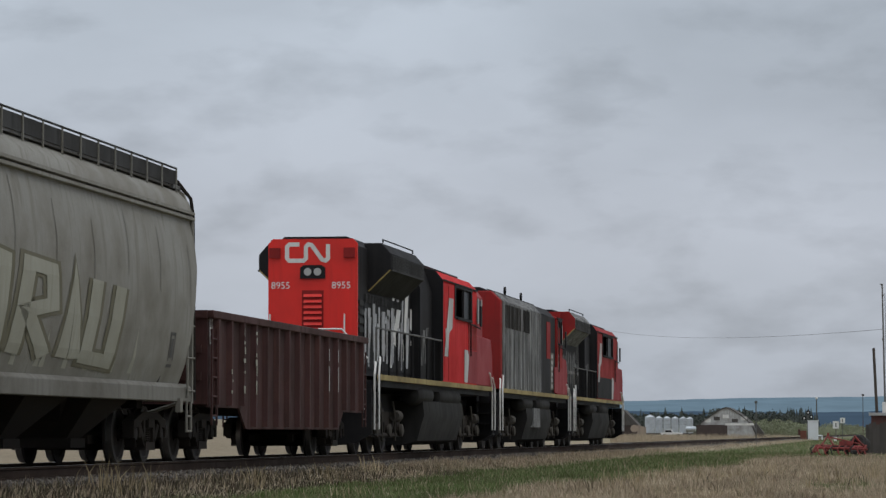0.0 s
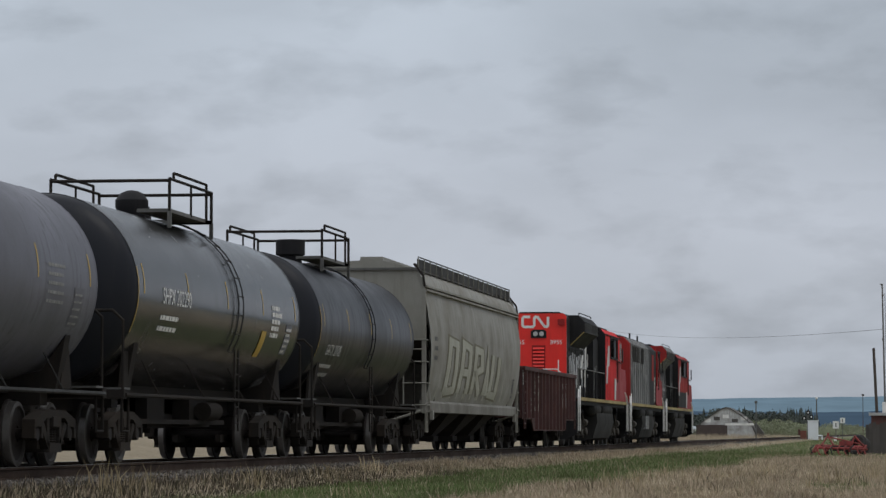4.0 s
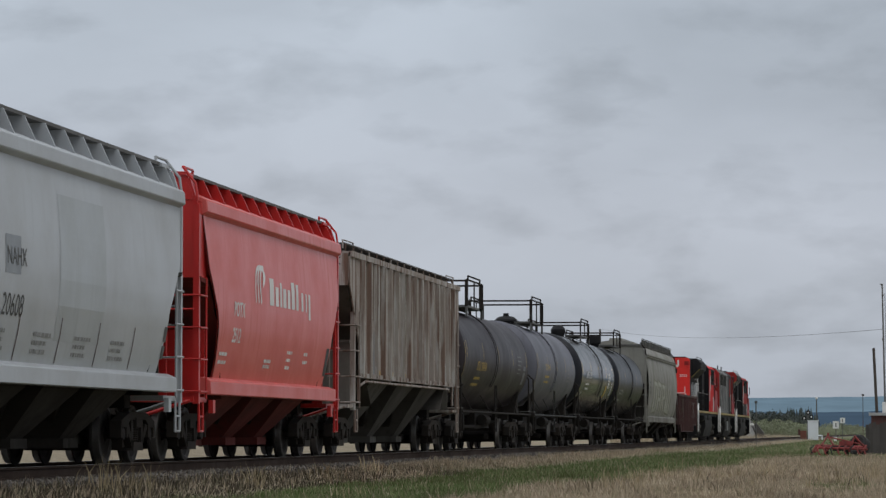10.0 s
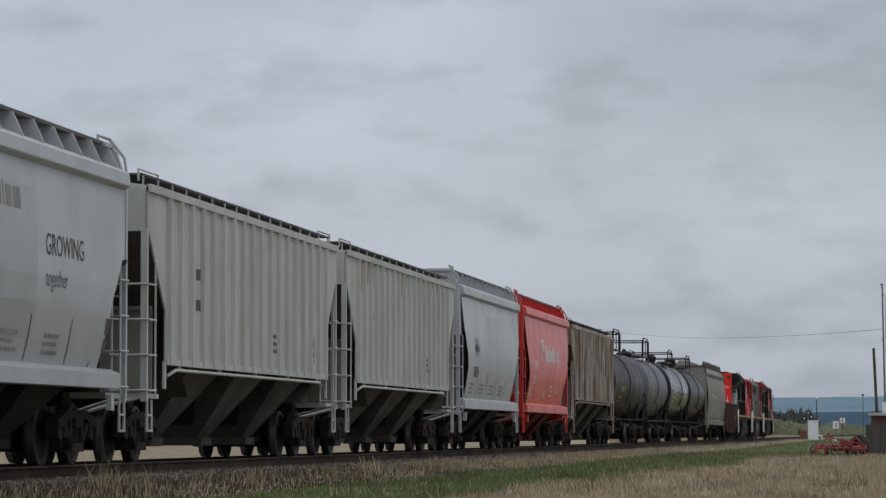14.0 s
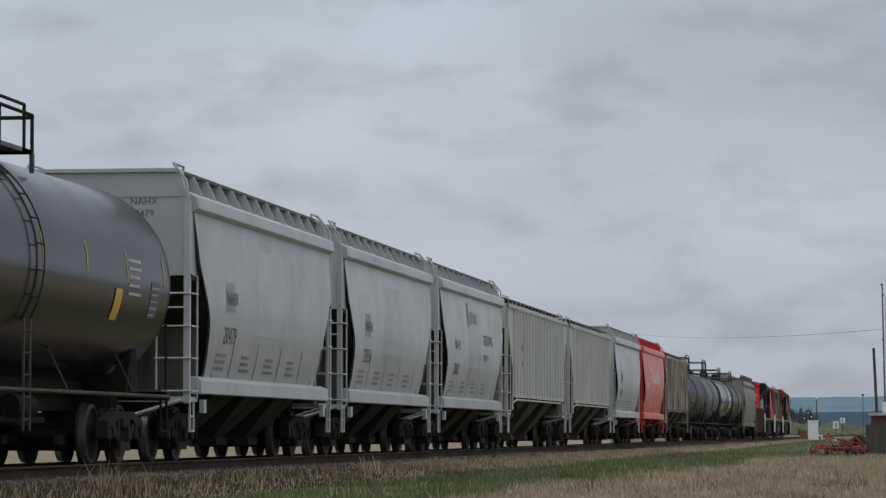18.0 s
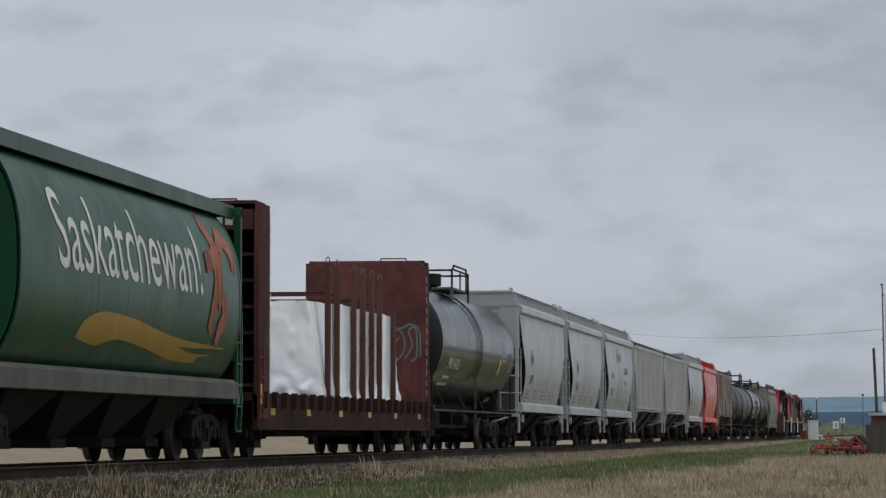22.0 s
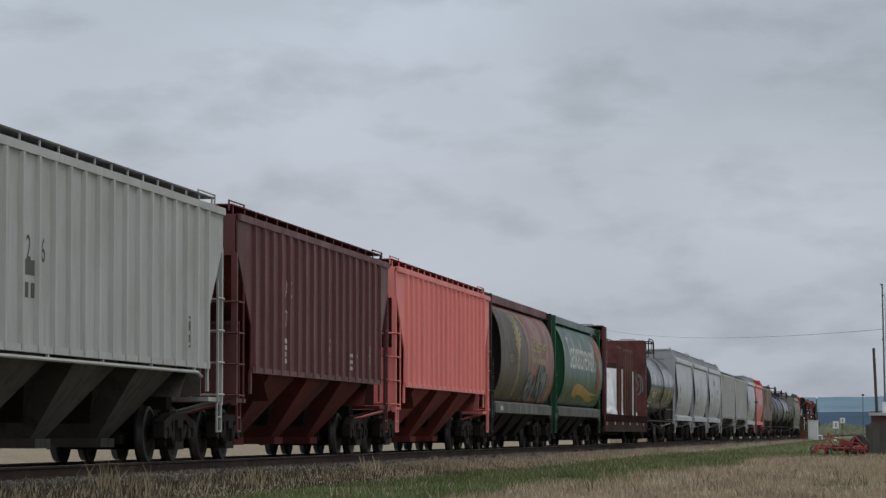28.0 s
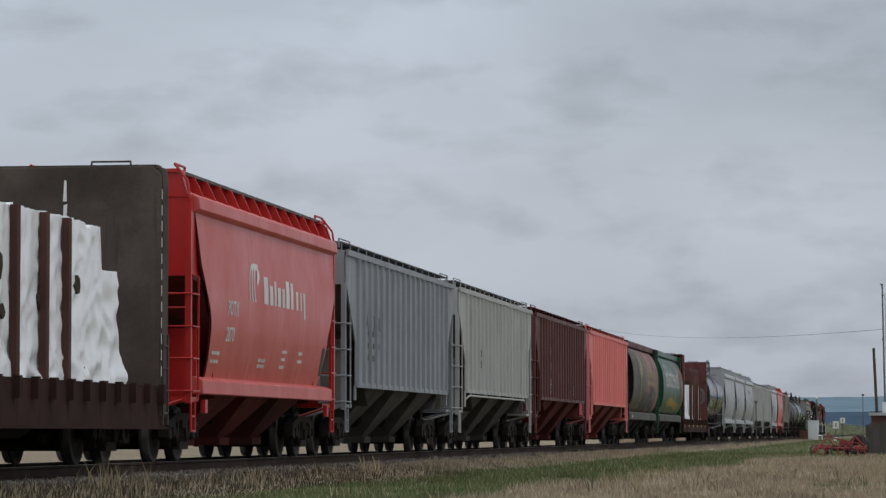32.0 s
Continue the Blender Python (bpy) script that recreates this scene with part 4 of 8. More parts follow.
# ---- cylindrical covered hopper ----
def cylinder_hopper(L, body, end_mat, frame_mat, roof_mat, sill_mat, label, words=None):
    car = thing("covered_hopper_car", label, "freight car", "freight cars of the train")
    e = L / 2 - 0.55
    R, RZ, ZC, PW = 1.62, 1.72, 2.70, 2.5
    underframe(car, L, sill_mat, L / 2 - 1.95)

    UZ = 1.88                        # the upper half stands a little higher than the lower

    def surf(z):
        return R * max(0.001, 1 - min(1.0, abs(z - ZC) / (UZ if z > ZC else RZ)) ** PW) ** (1 / PW)
    a = e - 1.15
    n = 56
    bend = lambda c: math.copysign(abs(c) ** (2 / PW), c)
    shape = lambda k: [(k * R * bend(math.cos(2 * math.pi * i / n)), k * (UZ if i < n / 2 else RZ) * bend(math.sin(2 * math.pi * i / n))) for i in range(n)]
    ring = lambda y, k: [(x, y, min(4.352, max(1.18, ZC + z))) for x, z in shape(k)]
    part("tank_shell", Geo().loft([ring(-a + 0.02, 1.0), ring(-a / 3, 1.0), ring(a / 3, 1.0), ring(a - 0.02, 1.0)], True, False), body, car, "barrel-shaped painted shell", None, 40)
    for s in (-1, 1):
        part("end_head", Geo().loft([ring(s * (a + 0.02), 0.998), ring(s * (a + 0.02), 0.97), ring(s * (a - 0.16), 0.93), ring(s * (a - 0.22), 0.5)]), end_mat, car)
        part("rim_band", Geo().loft([ring(s * (a - 0.05), 1.004), ring(s * (a + 0.03), 1.004), ring(s * (a + 0.03), 0.985)], True, False), body, car)
        for x in (-1, 1):
            g = Geo().box(min(x * 1.30, x * 1.42), max(x * 1.30, x * 1.42), s * (e - 0.1) - 0.06, s * (e - 0.1) + 0.06, 1.0, 4.42)
            part("corner_post", g, frame_mat, car)
            y = s * (e - 0.05) - (0.42 if s > 0 else 0.0)
            ladder(car, x * 1.42, y - (0.0 if s > 0 else 0.0), 0.75, 2.6, 0.42, 5, frame_mat)
            part("sill_step", Geo().pipe([(x * 1.4, s * (e - 0.45), 1.0), (x * 1.4, s * (e - 0.45), 0.5), (x * 1.4, s * (e - 0.05), 0.5), (x * 1.4, s * (e - 0.05), 1.0)], 0.024), frame_mat, car)
        part("end_beam", Geo().box(-1.42, 1.42, s * (e - 0.1) - 0.07, s * (e - 0.1) + 0.07, 4.26, 4.40), frame_mat, car)
        part("end_platform", Geo().box(-1.42, 1.42, s * (e - 0.35) - 0.4, s * (e - 0.35) + 0.42, 0.98, 1.14), frame_mat, car)
        part("end_grab", Geo().pipe([(-1.4, s * (e + 0.02), 2.2), (1.4, s * (e + 0.02), 2.2)], 0.016), frame_mat, car)
    part("roof_walk", Geo().prism([(-1.27, 4.22), (-1.20, 4.22), (-1.20, 4.36), (1.20, 4.36), (1.20, 4.22), (1.27, 4.22), (1.27, 4.45), (0.6, 4.58), (-0.6, 4.58), (-1.27, 4.45)], "y", -e + 0.02, e - 0.02), roof_mat, car)
    for s in (-1, 1):
        part("roof_grab", Geo().pipe([(0.7, s * (e - 0.8), 4.45), (0.7, s * (e - 0.8), 4.57), (0.7, s * (e - 0.1), 4.57), (0.7, s * (e - 0.1), 4.4)], 0.018), frame_mat, car)
        soften(part("side_sill", Geo().prism([(s * 1.30, 1.05), (s * 1.46, 1.05), (s * 1.46, 1.33), (s * 1.34, 1.40), (s * 1.30, 1.38)], "y", -e + 0.75, e - 0.45), sill_mat, car), 0.012)
    span = 2 * (e - 2.2)
    for i in range(4):
        y0 = -span / 2 + i * span / 4
        part("hopper_bay", bay_geo(y0 - 0.12, y0 + span / 4 + 0.12, 1.32, 0.34, 1.25, 0.55, 0.36), M_UNDER, car)
    if words:
        words(car, surf, a)
    return car


# ---- tank car ----
def tank_car(L, R, ZC, shell, label, heads=None, dome="ball", rail_w=1.0, tapes=5, words=None, sill_mat=None, rail_h=0.74, wide_rail=True, top_at=0.0, ladder_at=0.0):
    car = thing("tank_car", label, "tank car", "tank cars of the train")
    e = L / 2 - 0.55
    a = L / 2 - 0.75
    sill_mat = sill_mat or M_UNDER
    underframe(car, L, shell, L / 2 - 2.1)
    hd = 0.50
    prof = [(-a + hd - hd * math.cos(t), max(0.02, R * math.sin(t))) for t in [math.pi / 2 * i / 9 for i in range(10)]]
    body = [(-a + hd, R), (-a / 3, R), (a / 3, R), (a - hd, R)]
    part("tank_shell", Geo().lathe(body, "y", 56, (0, 0, ZC), False), shell, car, "long cylindrical steel shell")
    for s in (-1, 1):
        part("tank_head", Geo().lathe([(s * y * -1, r) for y, r in prof], "y", 56, (0, 0, ZC), False), heads or shell, car)
        # saddle, draft sill end, end sill and rails
        part("saddle", Geo().prism([(-1.1, 1.06), (1.1, 1.06), (1.25, ZC - 0.75), (0.9, ZC - R + 0.2), (0, ZC - R + 0.02), (-0.9, ZC - R + 0.2), (-1.25, ZC - 0.75)], "y", s * (L / 2 - 2.1) - 0.14, s * (L / 2 - 2.1) + 0.14), M_UNDER, car)
        part("end_sill", Geo().box(-1.42, 1.42, s * (e - 0.1) - 0.10, s * (e - 0.1) + 0.12, 0.98, 1.12), M_UNDER, car)
        for x in (-1, 1):
            part("end_rail", Geo().pipe([(x * 1.38, s * (e - 0.1), 1.1), (x * 1.38, s * (e - 0.1), 2.15), (x * 1.22, s * (e - 0.1), 2.3), (x * 0.3, s * (e - 0.1), 2.3)], 0.025), M_UNDER, car)
            part("sill_step", Geo().pipe([(x * 1.38, s * (e - 0.45), 1.0), (x * 1.38, s * (e - 0.45), 0.5), (x * 1.38, s * (e - 0.05), 0.5), (x * 1.38, s * (e - 0.05), 1.0)], 0.022), M_UNDER, car)
            part("side_gusset", Geo().prism([(s * (a - 1.35), 1.1), (s * (a - 0.75), 1.1), (s * (a - 1.0), 1.95), (s * (a - 1.22), 1.95)], "x", x * 1.10, x * 1.15), M_UNDER, car)
        part("end_grating", Geo().box(-1.4, 1.4, s * (e - 0.3) - 0.2, s * (e - 0.3) + 0.2, 1.12, 1.15), M_GRATE, car)
    part("brake_rigging", Geo().box(-0.7, 0.7, -3.4, 3.4, 0.62, 0.70).box(-0.3, 0.3, -4.0, 4.0, 0.58, 1.1).box(-0.5, 0.5, -1.9, -0.6, 0.55, 1.05).box(-0.55, 0.6, 0.9, 2.3, 0.6, 1.08), M_UNDER, car)
    part("stub_sill", Geo().box(-0.45, 0.45, -a, a, ZC - R - 0.12, ZC - R + 0.1), M_UNDER, car)
    for x in (-1, 1):
        g = Geo().pipe([(x * 1.42, -e + 0.1, 1.04), (x * 1.42, e - 0.1, 1.04)], 0.032)
        for i in range(4):
            y = -e + 2.4 + (2 * e - 4.8) * i / 3
            g.tube((x * 1.42, y, 1.04), (x * 1.12, y, ZC - R * 0.70), 0.014)
        part("side_rail", g, sill_mat, car, "long pipe rail along the lower side")
    # curved side ladder to the top, with hanging lower piece
    for x in (1, -1):
        arc = lambda t, k=0.05: (x * (R + k) * math.cos(t), ZC + (R + k) * math.sin(t))
        span = [math.radians(-30 + 118 * i / 14) for i in range(15)]
        top_lad = part("side_ladder", Geo().pipe([(arc(t)[0], -0.2, arc(t)[1]) for t in span], 0.013, 5), shell, car, "", pose(0, 0.9 + ladder_at, 0))
        part("stile", Geo().pipe([(arc(t)[0], 0.2, arc(t)[1]) for t in span], 0.013, 5), shell, top_lad)
        rung = kept("tank_rung", lambda: Geo().tube((0, -0.2, 0), (0, 0.2, 0), 0.012, 5).mesh("rung", M_UNDER))
        for i in range(10):
            cx, cz = arc(math.radians(-30 + 112 * i / 9), 0.06)
            part("rung", rung, None, top_lad, "", pose(cx, 0, cz))
        ladder(car, x * 1.43, 0.75 + ladder_at, 0.5, ZC - R * 0.5, 0.32, 5, sill_mat, 0.015)
    # top platform, rails and manway
    top = ZC + R
    w, ly0, ly1 = rail_w, -1.9 + top_at, 1.4 + top_at
    g = Geo().box(-w, -w * 0.45, ly0, ly1, top - 0.02, top + 0.04).box(w * 0.45, w, ly0, ly1, top - 0.02, top + 0.04).box(-w, w, ly1 - 0.5, ly1, top - 0.02, top + 0.04)
    for x in (-w, w):
        for y in (ly0, ly1):
            g.box(x - 0.03, x + 0.03, y - 0.03, y + 0.03, top - 0.28, top)
    part("top_platform", g, M_GRATE, car)
    post = M_UNDER
    for x in (-w, w):
        for y in (ly0, ly1):
            part("rail_post", Geo().box(x - 0.045, x + 0.045, y - 0.035, y + 0.035, top, top + rail_h) if wide_rail else Geo().tube((x, y, top), (x, y, top + rail_h), 0.03), post, car)
        part("rail_post", Geo().tube((x, (ly0 + ly1) / 2, top), (x, (ly0 + ly1) / 2, top + rail_h - 0.02), 0.022), post, car)
        part("guard_rail", Geo().pipe([(x, ly0, top + rail_h), (x, ly1, top + rail_h)], 0.028), post, car)
        part("ladder_hoop", Geo().pipe([(x, ly1 - 0.42, top + 0.04), (x, ly1 - 0.42, top + rail_h + 0.09), (x, ly1 - 0.44, top + rail_h + 0.11), (x, ly0 + 0.34, top + rail_h + 0.11), (x, ly0 + 0.30, top + rail_h + 0.09), (x, ly0 + 0.30, top + rail_h)], 0.026), post, car)
    for y in (ly0, ly1):
        part("guard_rail", Geo().pipe([(-w, y, top + rail_h - 0.03), (w, y, top + rail_h - 0.03)], 0.028), post, car)
    if dome == "ball":
        part("manway", Geo().lathe([(0, 0.22), (0.10, 0.24), (0.20, 0.28), (0.32, 0.28), (0.43, 0.20), (0.48, 0.10), (0.49, 0.02)], "z", 20, (0, top_at - 0.35, top - 0.03)), M_BLACK, car)
    elif dome == "low":
        part("manway", Geo().lathe([(0, 0.32), (0.10, 0.32), (0.12, 0.38), (0.18, 0.37), (0.27, 0.26), (0.32, 0.03)], "z", 20, (0, top_at - 0.35, top - 0.03)).box(-0.42, 0.42, top_at - 0.5, top_at - 0.2, top + 0.05, top + 0.11).box(-0.08, 0.08, top_at - 0.45, top_at - 0.25, top + 0.25, top + 0.36), M_BLACK, car)
    elif dome in ("can", "small can"):
        k = 1.0 if dome == "can" else 0.68
        part("manway", Geo().lathe([(0.12, 0.40 * k), (0.14, 0.46 * k), (0.44, 0.46 * k), (0.46, 0.44 * k), (0.47, 0.03)], "z", 24, (0, top_at - 0.1, top + 0.02)).lathe([(-0.1, 0.3 * k), (0.15, 0.36 * k)], "z", 16, (0, top_at - 0.1, top)), M_BLACK, car)
    g = Geo()
    for k in range(4):
        g.lathe([(0, 0.08), (0.14, 0.08), (0.16, 0.05), (0.27, 0.05)], "z", 8, (0.05 * (-1) ** k, top_at + 0.15 + 0.2 * k, top - 0.03))
    g.tube((0, top_at + 0.15, top + 0.10), (0, top_at + 0.85, top + 0.10), 0.03)
    part("valves", g, M_BLACK, car)
    # reflective tapes along the middle of the near side, weld seams
    surf = lambda z: math.sqrt(max(0.01, R * R - (z - ZC) ** 2))
    tape = kept(("tape", R, ZC), lambda: mark_mesh(rects([(-0.025, 0, 0.025, 0.46)]), on_side(surf, 0, ZC - 0.05, 0.005), M_YELLOW))
    for i in range(tapes):
        part("reflective_tape", tape, None, car, "", pose(0, -a + 0.9 + (2 * a - 1.8) * i / (tapes - 1), 0))
    for s in (-1, 1):
        part("head_seam", Geo().lathe([(s * (a - hd) - 0.03, R + 0.001), (s * (a - hd) - 0.02, R + 0.006), (s * (a - hd) + 0.02, R + 0.006), (s * (a - hd) + 0.03, R + 0.001)], "y", 56, (0, 0, ZC), False), shell, car)
    part("edge_tape", kept(("etape", R, ZC), lambda: mark_mesh(rects([(-0.02, 0, 0.02, 1.0)]), on_side(surf, 0, ZC - 0.65, 0.011), M_YELLOW)), None, car, "", pose(0, -a + hd, 0))
    g = Geo().lathe([(-0.5, 0.16), (0.5, 0.16)], "y", 12, (0.75, 1.8, 0.85))
    part("brake_reservoir", g, M_UNDER, car)
    g = Geo().box(-0.3, 0.3, -0.3, 0.3, ZC - R - 0.55, ZC - R + 0.05).lathe([(-0.7, 0.12), (-0.5, 0.12), (-0.5, 0.2), (0.1, 0.2)], "z", 12, (0, 0, ZC - R))
    part("outlet_valve", g, M_UNDER, car)
    if words:
        words(car, surf, a)
    return car


def mark_mesh(me, put, mat):
    bm = bmesh.new()
    bm.from_mesh(me)
    lo, hi = min(v.co.y for v in bm.verts), max(v.co.y for v in bm.verts)
    for i in range(1, 5):
        bmesh.ops.bisect_plane(bm, geom=bm.verts[:] + bm.edges[:] + bm.faces[:], plane_co=(0, lo + (hi - lo) * i / 5, 0), plane_no=(0, 1, 0))
    for v in bm.verts:
        v.co = put(v.co.x, v.co.y)
    out = bpy.data.meshes.new("reflective_tape")
    bm.to_mesh(out)
    bm.free()
    out.materials.append(mat)
    return out


# ---- gondola ----
def gondola(L):
    car = thing("gondola_car", "dark brown steel gondola with vertical side ribs", "gondola car", "freight cars of the train")
    e = L / 2 - 0.6
    underframe(car, L, M_GOND, L / 2 - 2.0)
    X, T = 1.46, 2.42
    out = [(-e, T), (-e, 0.9), (-e + 2.6, 0.9), (-e + 3.2, 0.54), (e - 3.2, 0.54), (e - 2.6, 0.9), (e, 0.9), (e, T)]
    for s in (-1, 1):
        part("side_wall", Geo().prism(out, "x", s * (X - 0.04), s * X), M_GOND, car)
        soften(part("top_chord", Geo().box(min(s * (X - 0.06), s * (X + 0.10)), max(s * (X - 0.06), s * (X + 0.10)), -e - 0.02, e + 0.02, T - 0.04, T + 0.09), M_GOND, car), 0.012)
        part("end_wall", Geo().box(-X, X, s * e - 0.04, s * e + 0.04, 0.95, T), M_GOND, car)
        part("end_chord", Geo().box(-X, X, s * (e + 0.03) - 0.06, s * (e + 0.03) + 0.06, T - 0.04, T + 0.09), M_GOND, car)
        for k in (1.35, 1.8):
            part("end_rib", Geo().box(-X + 0.1, X - 0.1, s * e + s * 0.04 - 0.05, s * e + s * 0.04 + 0.05, k, k + 0.13), M_GOND, car)
        for x in (-1, 1):
            ladder(car, x * (X + 0.05), s * (e - 0.08) - (0.4 if s > 0 else 0), 0.6, 2.2, 0.4, 5, M_GOND)
    n = 15
    mid = kept("gond_rib", lambda: Geo().loft([[(0, -0.11, z), (0.09, -0.06, z), (0.09, 0.06, z), (0, 0.11, z)] for z in (0.58, T - 0.03)]).mesh("rib", M_GOND))
    short = kept("gond_rib_s", lambda: Geo().loft([[(0, -0.11, z), (0.09, -0.06, z), (0.09, 0.06, z), (0, 0.11, z)] for z in (0.94, T - 0.03)]).mesh("rib", M_GOND))
    for s in (-1, 1):
        for i in range(n):
            y = -e + 0.55 + (2 * e - 1.1) * i / (n - 1)
            part("rib", mid if abs(y) < e - 3.1 else short, None, car, "", pose(s * X, y, 0, 0, 0, 0 if s > 0 else 180))
    part("floor_plate", Geo().box(-X + 0.06, X - 0.06, -e + 0.05, e - 0.05, 0.95, 1.02), M_GOND, car)
    sf = lambda z: X + 0.09
    r = random.Random(4)
    mark("stencil", rects([(0, 0, 0.05, 0.55), (0.16, 0, 0.21, 0.55), (0.05, 0, 0.16, 0.04), (0.05, 0.25, 0.12, 0.29)]), M_DIRTYWHITE, car, on_side(lambda z: X, -e + 0.12, 1.95, 0.004), "", 0)
    for k in range(3):
        mark("stencil", rects([(r.uniform(-0.09, 0.0), 1.2 * q / 7 + r.uniform(-0.03, 0.03), r.uniform(0.01, 0.09), 1.2 * q / 7 + r.uniform(0.04, 0.15)) for q in range(7) if r.random() < 0.8]), M_SPRAY, car, on_side(sf, -e + 0.55 + (2 * e - 1.1) * (k + 1) / (n - 1) - 0.03, 1.15, 0.004), "", 0)
    for k in (10, 11):
        mark("stencil", rects([(-0.03, 0, 0.03, 0.5), (-0.03, 0.6, 0.03, 0.85)]), M_DIRTYWHITE, car, on_side(sf, -e + 0.55 + (2 * e - 1.1) * k / (n - 1), 1.3, 0.004), "", 0)
    return car


# ---- bulkhead flat car and its wrapped lumber ----
def bulkhead_flat(L, mat, label, stakes, low_stakes=(), tag=None, dark=False):
    car = thing("bulkhead_flat_car", label, "flat car", "freight cars of the train")
    e = L / 2 - 0.6
    underframe(car, L, mat, L / 2 - 2.6)
    part("deck", Geo().box(-1.42, 1.42, -e, e, 1.05, 1.20), M_FLATSILL, car)
    for s in (-1, 1):
        part("side_sill", Geo().prism([(s * 1.38, 0.56), (s * 1.46, 0.56), (s * 1.46, 1.16), (s * 1.38, 1.16)], "y", -e, e), M_FLATSILL, car)
        part("sill_flange", Geo().box(*sorted((s * 1.36, s * 1.50)), -e, e, 0.53, 0.57), M_FLATSILL, car)
        pk = kept(("pocket", mat.name), lambda: Geo().box(0.0, 0.10, -0.07, 0.07, 0.92, 1.22).mesh("stake_pocket", M_FLATSILL))
        for i in range(22):
            part("stake_pocket", pk, None, car, "", pose(s * 1.46, -e + 0.5 + (2 * e - 1.0) * i / 21, 0, 0, 0, 0 if s > 0 else 180))
    q = L / 2 - 4.2
    part("centre_sill", Geo().prism([(-q, 1.05), (q, 1.05), (q - 0.2, 0.78), (q - 2.2, 0.40), (-q + 2.2, 0.40), (-q + 0.2, 0.78)], "x", -0.7, 0.7), M_UNDER, car)
    part("brake_cylinder", Geo().lathe([(-0.5, 0.17), (0.5, 0.17)], "y", 12, (0.95, 1.5, 0.66)), M_UNDER, car)
    part("brake_valve", Geo().box(0.7, 1.2, -1.6, -0.9, 0.5, 0.95), M_UNDER, car)
    T = 4.62
    for s in (-1, 1):
        depth = 1.1 if s < 0 else 0.5          # the rear bulkhead has the deeper frame
        soften(part("bulkhead_plate", Geo().prism([(-1.48, 0.72), (1.48, 0.72), (1.48, T - 0.14), (1.34, T), (-1.34, T), (-1.48, T - 0.14)], "y", *sorted((s * (e - depth), s * (e - depth + 0.08)))), mat, car), 0.01)
        for x in (-1, 1):
            part("bulkhead_side", Geo().prism([(s * (e - depth + 0.085), 0.72), (s * e, 0.72), (s * e, T - 0.25), (s * (e - 0.12), T - 0.02), (s * (e - depth + 0.085), T - 0.02)], "x", x * 1.40, x * 1.49), M_FLATBLACK if dark else M_FLATDARK, car)
            ladder(car, x * 1.50, s * (e - 0.05) - (0.34 if s > 0 else 0), 0.6, 2.0, 0.34, 4, mat)
        for k in range(8):
            part("bulkhead_rib", Geo().box(-1.40, 1.40, *sorted((s * (e - depth + 0.06), s * (e - 0.1))), 1.3 + 0.47 * k, 1.36 + 0.47 * k), M_FLATBLACK if dark else M_FLATDARK, car)
        part("bulkhead_post", Geo().box(-0.08, 0.08, *sorted((s * (e - depth + 0.04), s * (e - 0.08))), 1.2, T - 0.02), mat, car)
        part("roof_grab", Geo().pipe([(0.35, s * (e - 0.45), T), (0.37, s * (e - 0.45), T + 0.08), (0.98, s * (e - 0.45), T + 0.08), (1.0, s * (e - 0.45), T)], 0.018), mat, car)
        w = kept(("btape", dark), lambda: mark_mesh(rects([(0, 0, 0.05, 0.16)]), lambda u, v: (1.496, u, v), M_WHITE))
        for k in range(12):
            part("reflector", w, None, car, "", pose(0, s * (e - depth) + (0.0 if s > 0 else -0.05), 1.35 + 0.25 * k))
    for yy, z1 in list(stakes) + [(y, (3.25 if y > 0 else 3.3) + (0.22 if dark else 0.0)) for y in low_stakes]:
        for x in (-1, 1):
            g = Geo().box(x * 1.33 - 0.05, x * 1.33 + 0.05, yy - 0.085, yy + 0.085, 1.15, z1)
            s_ = part("stake", g, M_STAKE, car)
            if z1 > 3.6:
                part("stake_eye", Geo().pipe([(x * 1.33 - 0.045, yy, z1), (x * 1.33 - 0.035, yy, z1 + 0.09), (x * 1.33, yy, z1 + 0.13), (x * 1.33 + 0.035, yy, z1 + 0.09), (x * 1.33 + 0.045, yy, z1)], 0.012), M_GRATE, s_)
        if z1 > 3.6:
            part("tie_bar", Geo().tube((-1.33, yy, z1 - 0.6), (1.33, yy, z1 - 0.6), 0.025), M_FLATSILL, car)
    ytab = kept("ytab", lambda: Geo().box(1.462, 1.468, -0.2, 0.2, 0.80, 0.93).mesh("reflector", M_YELLOW))
    for i in range(1 if dark else 6):
        part("reflector", ytab, None, car, "", pose(0, -e + 1.5 + i * (2 * e - 3) / 5, 0))
    part("reflector", Geo().box(1.492, 1.498, -e + 0.1, -e + 0.3, 1.0, 1.35), M_YELLOW, car)
    part("reflector", Geo().box(1.492, 1.498, e - 0.4, e - 0.3, 1.0, 1.35), M_YELLOW, car)
    mark("name_bars", rects([(0.0, 0, 0.16, 0.2), (0.22, 0, 0.4, 0.2), (0.55, 0, 0.69, 0.2), (0.74, 0, 0.88, 0.2), (0.93, 0, 1.07, 0.2), (1.12, 0, 1.26, 0.2)]), M_DIRTYWHITE, car, lambda u, v: (-0.25 + u, -e - 0.004, T - 0.42 + v), "", 0)
    part("name_plate", Geo().box(-0.4, 1.38, -e, -e + 0.02, T - 0.5, T - 0.14), M_FLATBLACK if dark else M_FLATDARK, car)
    if tag:
        tag(car, e)
    return car


